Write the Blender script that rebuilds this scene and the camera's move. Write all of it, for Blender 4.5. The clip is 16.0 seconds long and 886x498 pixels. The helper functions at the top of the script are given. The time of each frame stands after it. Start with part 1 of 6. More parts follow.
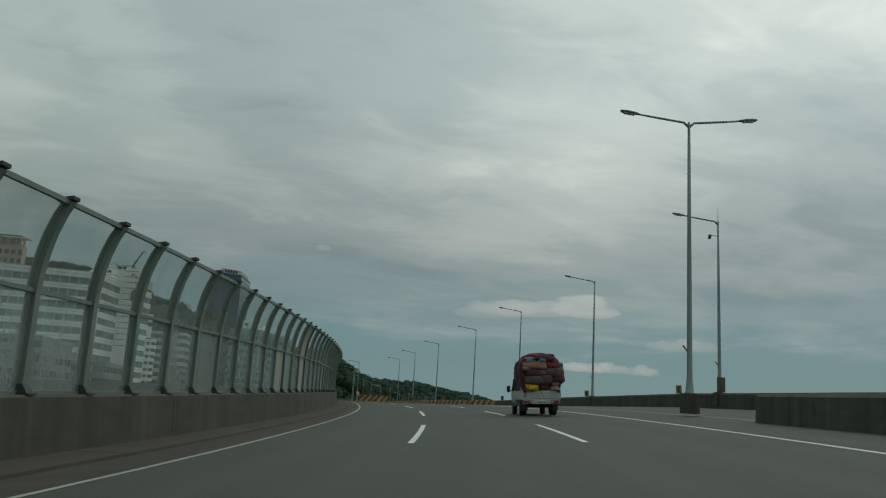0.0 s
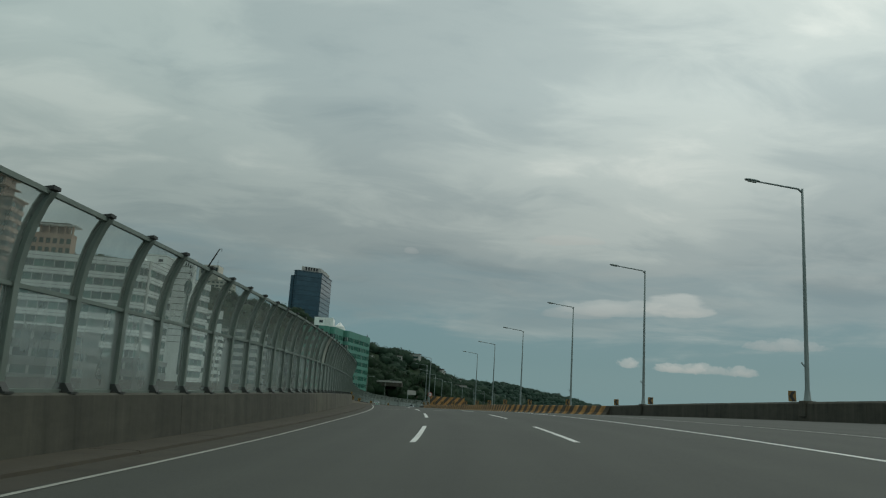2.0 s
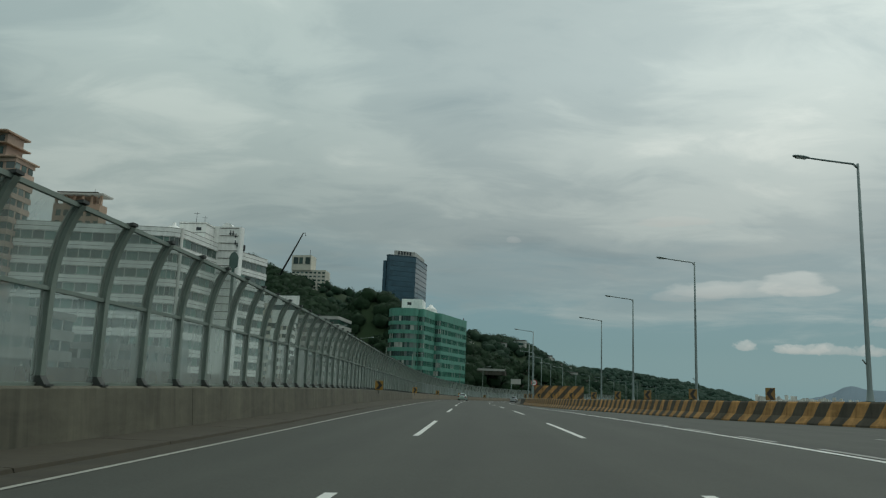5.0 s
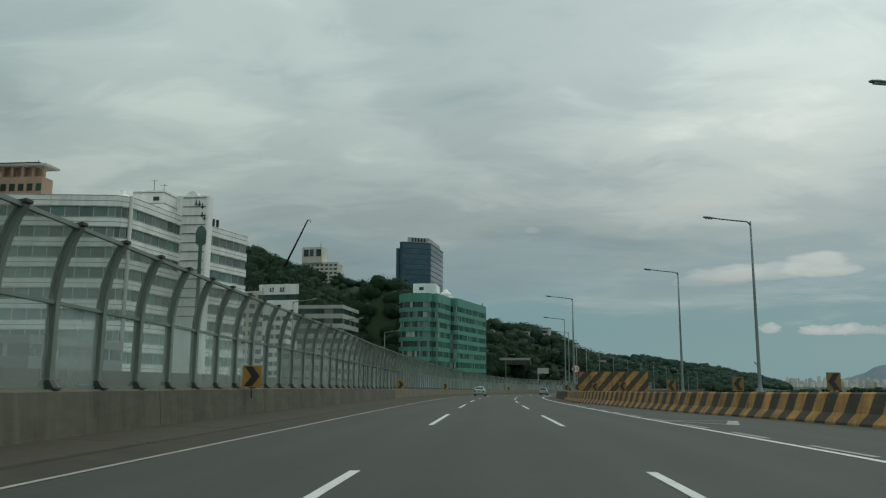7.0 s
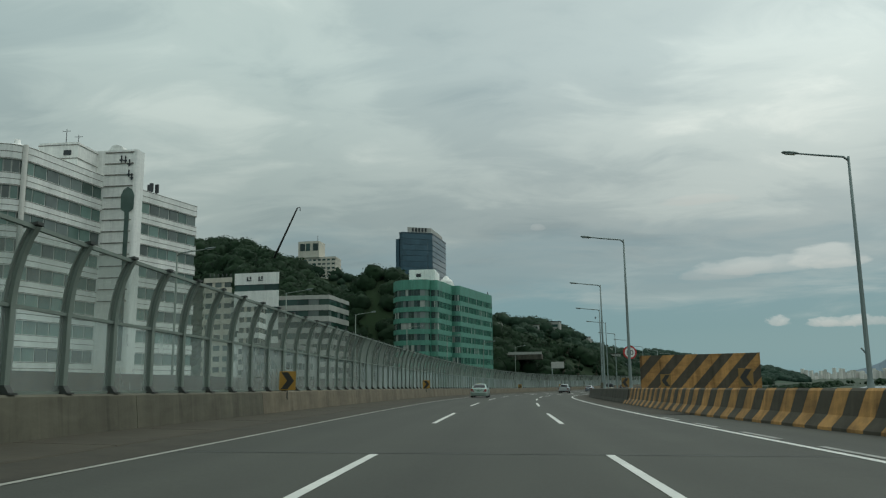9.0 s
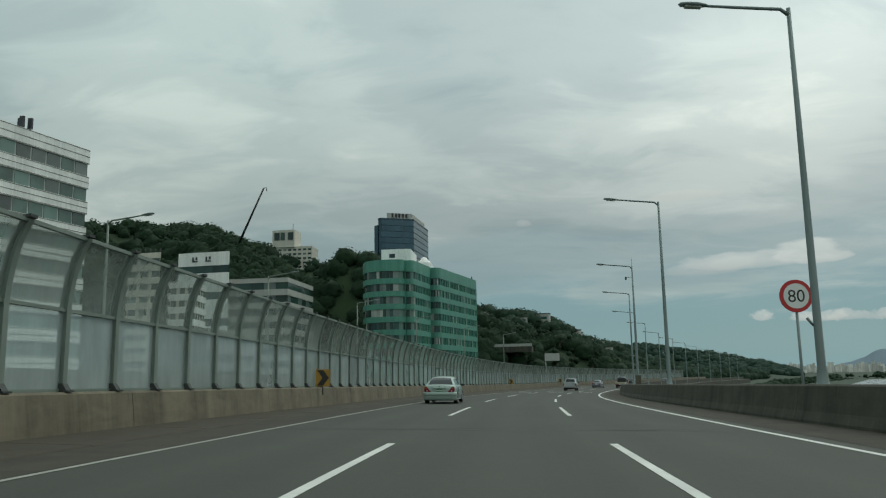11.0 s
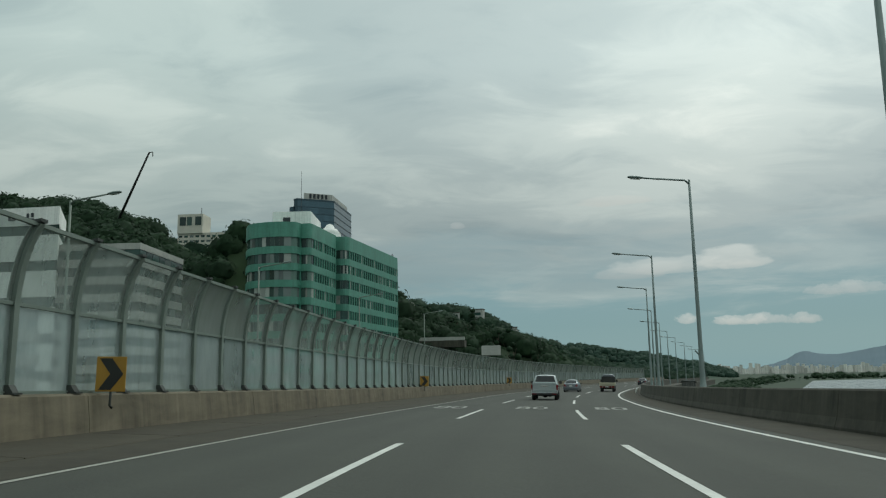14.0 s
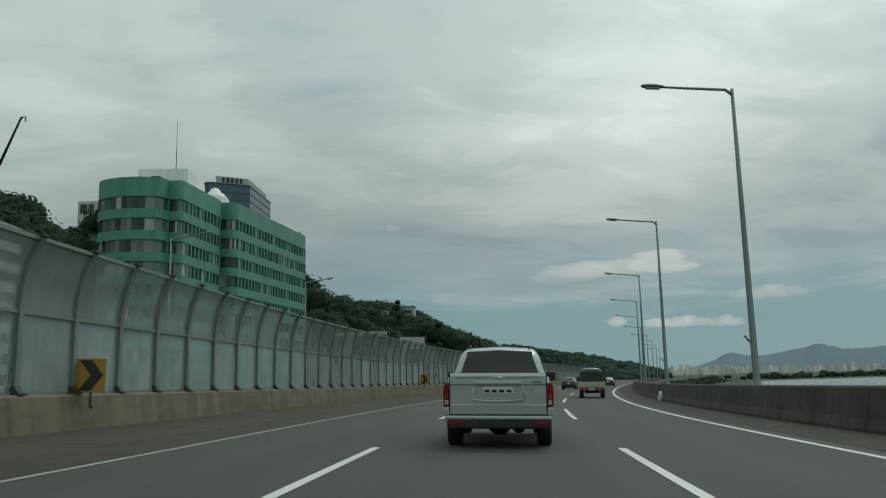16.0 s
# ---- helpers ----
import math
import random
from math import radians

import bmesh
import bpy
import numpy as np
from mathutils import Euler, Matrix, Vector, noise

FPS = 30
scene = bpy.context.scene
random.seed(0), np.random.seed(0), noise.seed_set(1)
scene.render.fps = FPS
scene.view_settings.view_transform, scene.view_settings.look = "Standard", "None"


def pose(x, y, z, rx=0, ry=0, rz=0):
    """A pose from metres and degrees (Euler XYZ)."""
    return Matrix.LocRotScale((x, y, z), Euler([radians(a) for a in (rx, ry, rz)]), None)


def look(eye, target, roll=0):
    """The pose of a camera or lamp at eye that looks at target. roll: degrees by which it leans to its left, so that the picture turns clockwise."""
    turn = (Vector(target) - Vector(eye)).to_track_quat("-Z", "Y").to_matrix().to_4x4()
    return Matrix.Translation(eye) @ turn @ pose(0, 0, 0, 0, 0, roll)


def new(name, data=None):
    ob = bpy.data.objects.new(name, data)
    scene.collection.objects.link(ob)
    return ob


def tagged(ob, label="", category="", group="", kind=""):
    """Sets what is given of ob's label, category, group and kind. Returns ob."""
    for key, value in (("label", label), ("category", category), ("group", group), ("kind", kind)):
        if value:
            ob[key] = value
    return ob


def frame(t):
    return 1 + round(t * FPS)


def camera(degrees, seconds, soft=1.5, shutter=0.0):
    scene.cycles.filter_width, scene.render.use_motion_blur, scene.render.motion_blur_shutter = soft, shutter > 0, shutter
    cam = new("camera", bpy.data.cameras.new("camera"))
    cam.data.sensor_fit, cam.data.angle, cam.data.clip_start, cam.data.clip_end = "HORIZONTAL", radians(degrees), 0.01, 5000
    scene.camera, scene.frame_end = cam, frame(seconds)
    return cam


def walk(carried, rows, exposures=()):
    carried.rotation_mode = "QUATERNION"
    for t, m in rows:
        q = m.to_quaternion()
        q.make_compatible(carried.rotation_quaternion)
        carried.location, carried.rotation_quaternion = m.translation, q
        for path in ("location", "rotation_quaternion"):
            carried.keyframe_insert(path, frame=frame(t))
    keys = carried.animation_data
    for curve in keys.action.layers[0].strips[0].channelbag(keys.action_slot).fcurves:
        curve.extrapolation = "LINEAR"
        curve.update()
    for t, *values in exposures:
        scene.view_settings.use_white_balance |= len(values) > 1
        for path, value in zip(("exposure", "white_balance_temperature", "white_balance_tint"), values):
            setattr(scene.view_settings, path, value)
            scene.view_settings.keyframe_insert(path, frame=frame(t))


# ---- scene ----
cam = camera(58.5, 16.0, soft=1.2, shutter=0.0)
PATH = [
    (0, pose(0.00, 0.00, 0.93, 101.41, -3.38, -9.94)),
    (0.5, pose(2.18, 9.33, 1.15, 101.42, -3.40, -8.00)),
    (1, pose(4.07, 18.74, 1.35, 101.08, -3.50, -6.40)),
    (1.5, pose(5.72, 28.21, 1.55, 101.01, -3.59, -5.03)),
    (2, pose(7.13, 37.75, 1.73, 101.11, -3.57, -3.53)),
    (2.5, pose(8.29, 47.34, 1.90, 100.55, -3.64, -1.94)),
    (3, pose(9.19, 56.99, 2.04, 101.11, -3.58, -0.31)),
    (3.5, pose(9.84, 66.69, 2.15, 100.41, -3.41, 0.90)),
    (4, pose(10.31, 76.42, 2.23, 100.34, -3.07, 1.94)),
    (4.5, pose(10.59, 86.18, 2.28, 100.43, -2.65, 3.06)),
    (5, pose(10.68, 95.97, 2.31, 100.01, -2.21, 4.26)),
    (5.5, pose(10.59, 105.77, 2.33, 99.72, -1.73, 5.12)),
    (6, pose(10.38, 115.60, 2.32, 99.54, -1.24, 5.65)),
    (6.5, pose(10.10, 125.46, 2.30, 99.47, -0.76, 5.89)),
    (7, pose(9.80, 135.33, 2.25, 99.50, -0.32, 5.96)),
    (7.5, pose(9.48, 145.23, 2.18, 99.61, 0.08, 6.00)),
    (8, pose(9.15, 155.16, 2.10, 99.80, 0.39, 6.20)),
    (8.5, pose(8.77, 165.12, 2.01, 99.45, 0.61, 6.41)),
    (9, pose(8.37, 175.11, 1.91, 99.41, 0.70, 6.57)),
    (9.5, pose(7.95, 185.12, 1.80, 99.32, 0.81, 6.56)),
    (10, pose(7.54, 195.15, 1.71, 99.22, 0.92, 6.38)),
    (10.5, pose(7.18, 205.18, 1.61, 99.14, 1.01, 6.06)),
    (11, pose(6.89, 215.22, 1.52, 99.13, 1.06, 5.61)),
    (11.5, pose(6.68, 225.28, 1.43, 99.22, 1.05, 5.07)),
    (12, pose(6.58, 235.35, 1.33, 99.45, 0.95, 4.47)),
    (12.5, pose(6.58, 245.45, 1.22, 99.48, 0.93, 3.83)),
    (13, pose(6.70, 255.60, 1.10, 99.57, 0.90, 3.14)),
    (13.5, pose(6.97, 265.79, 0.97, 99.48, 0.94, 2.17)),
    (14, pose(7.45, 276.05, 0.84, 99.16, 1.05, 0.75)),
    (14.5, pose(8.19, 286.36, 0.70, 99.24, 1.19, -0.65)),
    (15, pose(9.18, 296.71, 0.56, 99.31, 1.26, -1.96)),
    (15.5, pose(10.40, 307.11, 0.42, 99.22, 1.29, -3.04)),
    (16, pose(11.80, 317.54, 0.29, 99.25, 1.33, -3.95)),
]
walk(cam, PATH, [(0, -0.28), (3.5, -0.12), (7.5, 0.02), (11.5, 0.15), (14.5, 0.15), (16, 0.06)])

# ---- light: broken overcast, high bright cloud, no hard shadows ----
world = bpy.data.worlds.new("overcast_sky")
scene.world = world
world.use_nodes = True


def link(tree, a, b):
    tree.links.new(a, b)


def math_node(tree, op, a, b=None, clamp=False):
    n = tree.nodes.new("ShaderNodeMath")
    n.operation, n.use_clamp = op, clamp
    for k, v in enumerate((a, b)):
        if v is None:
            continue
        if isinstance(v, (int, float)):
            n.inputs[k].default_value = v
        else:
            tree.links.new(v, n.inputs[k])
    return n.outputs[0]


def ramp(tree, fac, stops, smooth=False):
    n = tree.nodes.new("ShaderNodeValToRGB")
    n.color_ramp.interpolation = "EASE" if smooth else "LINEAR"
    while len(n.color_ramp.elements) < len(stops):
        n.color_ramp.elements.new(0.5)
    for e, (p, c) in zip(n.color_ramp.elements, stops):
        e.position = p
        e.color = (c, c, c, 1) if isinstance(c, (int, float)) else (*c, 1)
    tree.links.new(fac, n.inputs[0])
    return n.outputs[0]


def mix_rgb(tree, fac, a, b, mode="MIX"):
    n = tree.nodes.new("ShaderNodeMix")
    n.data_type, n.blend_type = "RGBA", mode
    for k, v in ((0, fac), (6, a), (7, b)):
        if isinstance(v, (int, float)):
            n.inputs[k].default_value = v
        elif isinstance(v, tuple):
            n.inputs[k].default_value = (*v, 1)
        else:
            tree.links.new(v, n.inputs[k])
    return n.outputs[2]


def noise_tex(tree, vec, scale, detail=4.0, rough=0.55, distort=0.0):
    n = tree.nodes.new("ShaderNodeTexNoise")
    n.inputs["Scale"].default_value, n.inputs["Detail"].default_value = scale, detail
    n.inputs["Roughness"].default_value, n.inputs["Distortion"].default_value = rough, distort
    if vec is not None:
        tree.links.new(vec, n.inputs["Vector"])
    return n.outputs["Fac"]


def mapped(tree, vec, scale=(1, 1, 1), loc=(0, 0, 0), rot=(0, 0, 0)):
    n = tree.nodes.new("ShaderNodeMapping")
    n.inputs["Scale"].default_value, n.inputs["Location"].default_value, n.inputs["Rotation"].default_value = scale, loc, rot
    tree.links.new(vec, n.inputs["Vector"])
    return n.outputs[0]


def build_sky():
    t = world.node_tree
    t.nodes.clear()
    out, bg = t.nodes.new("ShaderNodeOutputWorld"), t.nodes.new("ShaderNodeBackground")
    coord = t.nodes.new("ShaderNodeTexCoord").outputs["Generated"]
    sky = t.nodes.new("ShaderNodeTexSky")
    sky.sky_type, sky.sun_disc = "NISHITA", False
    sky.sun_elevation, sky.sun_rotation = radians(52), radians(35)
    sky.air_density, sky.dust_density = 1.0, 2.0
    sep = t.nodes.new("ShaderNodeSeparateXYZ")
    link(t, coord, sep.inputs[0])
    x, y, z = sep.outputs
    el = math_node(t, "MAXIMUM", z, 0.0)
    # the cloud deck lies flat: project the direction on a plane overhead
    k = math_node(t, "DIVIDE", 1.0, math_node(t, "ADD", el, 0.22))
    comb = t.nodes.new("ShaderNodeCombineXYZ")
    link(t, math_node(t, "MULTIPLY", x, k), comb.inputs[0])
    link(t, math_node(t, "MULTIPLY", y, k), comb.inputs[1])
    plane = comb.outputs[0]
    big = noise_tex(t, mapped(t, plane, (0.8, 1.0, 1), (3.1, 1.7, 0), (0, 0, radians(-20))), 1.15, 2.0, 0.45, 0.2)
    fine = noise_tex(t, mapped(t, plane, (0.8, 1.5, 1), (0.4, 5.2, 0), (0, 0, radians(-24))), 3.6, 8.0, 0.58, 0.5)
    both = math_node(t, "ADD", math_node(t, "MULTIPLY", big, 0.68), math_node(t, "MULTIPLY", fine, 0.32))
    tone = ramp(t, both, [(0.34, (0.262, 0.332, 0.340)), (0.45, (0.338, 0.408, 0.404)), (0.55, (0.425, 0.495, 0.476)), (0.65, (0.54, 0.60, 0.565))], True)
    # brighter towards the zenith, bluer clear air under the deck near the horizon
    lift = ramp(t, el, [(0.0, 0.75), (0.12, 0.81), (0.24, 0.97), (0.38, 1.31), (1.0, 1.42)])
    side = ramp(t, math_node(t, "ADD", math_node(t, "MULTIPLY", x, 0.5), 0.5), [(0.0, (0.76, 0.81, 0.81)), (0.35, (0.83, 0.87, 0.87)), (0.5, (1.0, 1.0, 1.0)), (0.68, (1.24, 1.21, 1.20)), (1.0, (1.34, 1.3, 1.3))])
    deck = mix_rgb(t, 1.0, mix_rgb(t, 1.0, tone, lift, "MULTIPLY"), side, "MULTIPLY")
    blue = mix_rgb(t, 0.10, ramp(t, el, [(0.0, (0.172, 0.312, 0.340)), (0.06, (0.136, 0.262, 0.288)), (0.14, (0.148, 0.256, 0.276)), (0.3, (0.18, 0.272, 0.282))]),
                   mix_rgb(t, 1.0, sky.outputs[0], (0.12, 0.12, 0.12), "MULTIPLY"))
    edge = math_node(t, "ADD", el, math_node(t, "MULTIPLY", math_node(t, "SUBTRACT", noise_tex(t, mapped(t, coord, (2.2, 2.2, 14)), 2.4, 5.0, 0.6, 0.3), 0.5), 0.16))
    cover = ramp(t, edge, [(0.075, 0.0), (0.125, 0.5), (0.20, 1.0)], True)
    col = mix_rgb(t, cover, blue, deck)
    # small bright cumulus lying low, and one lens-shaped cloud above them
    az = math_node(t, "ARCTAN2", x, y)
    wob = math_node(t, "SUBTRACT", noise_tex(t, mapped(t, coord, (1, 1, 1.5)), 30.0, 7.0, 0.62, 0.3), 0.46)
    slow = math_node(t, "SUBTRACT", noise_tex(t, mapped(t, coord, (1, 1, 3.0)), 13.0, 5.0, 0.5, 0.2), 0.46)
    for a0, e0, wa, we, tint, top in CUMULUS:
        da = math_node(t, "DIVIDE", math_node(t, "SUBTRACT", az, a0), wa)
        de = math_node(t, "DIVIDE", math_node(t, "SUBTRACT", z, e0), we)
        up = math_node(t, "MULTIPLY", math_node(t, "MAXIMUM", de, 0.0), 1.0)
        low = math_node(t, "MULTIPLY", math_node(t, "MINIMUM", de, 0.0), 2.2)
        r2 = math_node(t, "ADD", math_node(t, "MULTIPLY", da, da), math_node(t, "ADD", math_node(t, "MULTIPLY", up, up), math_node(t, "MULTIPLY", low, low)))
        body_ = math_node(t, "SUBTRACT", math_node(t, "SUBTRACT", 1.0, r2), math_node(t, "MULTIPLY", wob, 3.0) if e0 < 0.1 else math_node(t, "MULTIPLY", slow, 2.6))
        m = ramp(t, body_, [(0.0, 0.0), (0.4, top * 0.62), (1.0, top)], True)
        shade = ramp(t, math_node(t, "ADD", math_node(t, "MULTIPLY", de, 0.4), 0.45), [(0.1, tuple(c * 0.72 for c in tint)), (0.8, tint)])
        col = mix_rgb(t, m, col, shade)
    link(t, col, bg.inputs["Color"])
    bg.inputs["Strength"].default_value = 1.0
    link(t, bg.outputs[0], out.inputs["Surface"])


# azimuth from +y to the right, elevation (sine), half width, half height, colour, density
CUMULUS = [
    (0.287, 0.0610, 0.019, 0.0110, (0.56, 0.60, 0.565), 0.9),
    (0.345, 0.0580, 0.037, 0.0105, (0.54, 0.58, 0.545), 0.85),
    (0.393, 0.0570, 0.045, 0.0120, (0.52, 0.56, 0.53), 0.8),
    (0.270, 0.125, 0.085, 0.017, (0.55, 0.60, 0.57), 0.75),
    (0.345, 0.128, 0.052, 0.020, (0.62, 0.66, 0.62), 0.85),
    (0.215, 0.118, 0.055, 0.012, (0.44, 0.49, 0.475), 0.6),
    (0.47, 0.088, 0.05, 0.012, (0.50, 0.54, 0.52), 0.55),
    (0.010, 0.186, 0.012, 0.007, (0.46, 0.50, 0.49), 0.45),
    (0.205, 0.208, 0.05, 0.012, (0.58, 0.60, 0.56), 0.55),
]
build_sky()

sun = new("sun", bpy.data.lights.new("sun", "SUN"))
sun.data.energy, sun.data.angle, sun.data.color = 0.7, radians(25), (0.95, 1.0, 0.93)
sun.matrix_world = look((0, 0, 300), (-60, -85, 160))

# ---- materials ----


def material(name, rgb, rough=0.7, metal=0.0, grain=6.0, var=0.15, stain=0.25, stain_scale=0.6, bump=0.15, streak=False, rand=0.0):
    """A surface with fine grain and larger stains; streak draws the stains out downwards; rand: difference from piece to piece."""
    m = bpy.data.materials.new(name)
    m.use_nodes = True
    t = m.node_tree
    bsdf = t.nodes["Principled BSDF"]
    pos = t.nodes.new("ShaderNodeNewGeometry").outputs["Position"]
    fine = noise_tex(t, pos, grain, 5.0, 0.6)
    large = noise_tex(t, mapped(t, pos, (1, 1, 0.18) if streak else (1, 1, 1)), stain_scale, 4.0, 0.6, 0.3)
    f = math_node(t, "ADD", math_node(t, "MULTIPLY", math_node(t, "SUBTRACT", fine, 0.5), var * 2), math_node(t, "MULTIPLY", math_node(t, "SUBTRACT", large, 0.5), stain * (3.6 if streak else 2)))
    if rand:
        oi = t.nodes.new("ShaderNodeObjectInfo").outputs["Random"]
        f = math_node(t, "ADD", f, math_node(t, "MULTIPLY", math_node(t, "SUBTRACT", oi, 0.5), rand))
    if streak:
        runs = noise_tex(t, mapped(t, pos, (1, 1, 0.14)), 1.7, 6.0, 0.68, 0.5)
        f = math_node(t, "ADD", f, math_node(t, "MULTIPLY", math_node(t, "SUBTRACT", runs, 0.5), stain * 2.6))
        # narrow dark runs and pale lime streaks straight down the face
        drip = noise_tex(t, mapped(t, pos, (1, 1, 0.045)), 2.6, 3.0, 0.55, 0.25)
        f = math_node(t, "ADD", f, math_node(t, "MULTIPLY", ramp(t, drip, [(0.30, 0.0), (0.42, 0.5), (0.58, 0.5), (0.70, 1.0)]), stain * 1.5))
        f = math_node(t, "SUBTRACT", f, stain * 0.75)
        # blotches that lie along the surface
        blots = noise_tex(t, mapped(t, pos, (0.55, 0.55, 1.9)), 1.5, 6.0, 0.66, 0.6)
        f = math_node(t, "ADD", f, math_node(t, "MULTIPLY", math_node(t, "SUBTRACT", blots, 0.5), stain * 2.6))
    gain = math_node(t, "MAXIMUM", math_node(t, "ADD", f, 1.0), 0.2)
    link(t, mix_rgb(t, 1.0, rgb, gain, "MULTIPLY"), bsdf.inputs["Base Color"])
    bsdf.inputs["Metallic"].default_value = metal
    link(t, math_node(t, "ADD", math_node(t, "MULTIPLY", math_node(t, "SUBTRACT", fine, 0.5), 0.3), rough, True), bsdf.inputs["Roughness"])
    if bump:
        b = t.nodes.new("ShaderNodeBump")
        b.inputs["Strength"].default_value, b.inputs["Distance"].default_value = bump, 0.02
        link(t, fine, b.inputs["Height"])
        link(t, b.outputs[0], bsdf.inputs["Normal"])
    return m


def clear_sheet(name, tint, dirt, dirt_rgb, gloss=0.06):
    """A see-through sheet: tinted clear plastic with a film of dirt and a little gloss."""
    m = bpy.data.materials.new(name)
    m.use_nodes = True
    t = m.node_tree
    t.nodes.clear()
    out = t.nodes.new("ShaderNodeOutputMaterial")
    pos = t.nodes.new("ShaderNodeNewGeometry").outputs["Position"]
    tr, df, gl = t.nodes.new("ShaderNodeBsdfTransparent"), t.nodes.new("ShaderNodeBsdfDiffuse"), t.nodes.new("ShaderNodeBsdfGlossy")
    tr.inputs[0].default_value, df.inputs[0].default_value = (*tint, 1), (*dirt_rgb, 1)
    gl.inputs["Roughness"].default_value = 0.12
    gl.inputs[0].default_value = (0.8, 0.85, 0.85, 1)
    film = noise_tex(t, mapped(t, pos, (1, 1, 0.35)), 1.7, 5.0, 0.6)
    oi = t.nodes.new("ShaderNodeObjectInfo").outputs["Random"]
    amount = math_node(t, "ADD", math_node(t, "MULTIPLY", film, dirt * 0.9), math_node(t, "ADD", dirt * 0.35, math_node(t, "MULTIPLY", oi, dirt * 0.4)), True)
    a, b = t.nodes.new("ShaderNodeMixShader"), t.nodes.new("ShaderNodeMixShader")
    link(t, amount, a.inputs[0])
    link(t, tr.outputs[0], a.inputs[1])
    link(t, df.outputs[0], a.inputs[2])
    b.inputs[0].default_value = gloss
    link(t, a.outputs[0], b.inputs[1])
    link(t, gl.outputs[0], b.inputs[2])
    link(t, b.outputs[0], out.inputs["Surface"])
    return m


def asphalt_material():
    m = material("asphalt", (0.0452, 0.0470, 0.0375), 0.82, 0, 14.0, 0.40, 0.18, 0.35, 0.4)
    t = m.node_tree
    bsdf = t.nodes["Principled BSDF"]
    src = bsdf.inputs["Base Color"].links[0].from_socket
    pos = t.nodes.new("ShaderNodeNewGeometry").outputs["Position"]
    # long worn wheel tracks and patches, drawn out along the road
    att = t.nodes.new("ShaderNodeAttribute")
    att.attribute_name = "across"
    lane = math_node(t, "COSINE", math_node(t, "MULTIPLY", att.outputs["Fac"], 2 * math.pi * 2 / 3.35))
    comb = t.nodes.new("ShaderNodeCombineXYZ")
    link(t, att.outputs["Fac"], comb.inputs[0])
    tracks = noise_tex(t, comb.outputs[0], 1.1, 3.0, 0.6)
    patch = noise_tex(t, mapped(t, pos, (1.0, 0.16, 1.0)), 0.5, 4.0, 0.6, 0.4)
    gain = math_node(t, "ADD", math_node(t, "ADD", 1.0, math_node(t, "MULTIPLY", lane, 0.065)),
                     math_node(t, "ADD", math_node(t, "MULTIPLY", math_node(t, "SUBTRACT", tracks, 0.5), 0.50), math_node(t, "MULTIPLY", math_node(t, "SUBTRACT", patch, 0.5), 0.45)))
    link(t, mix_rgb(t, 1.0, src, gain, "MULTIPLY"), bsdf.inputs["Base Color"])
    return m


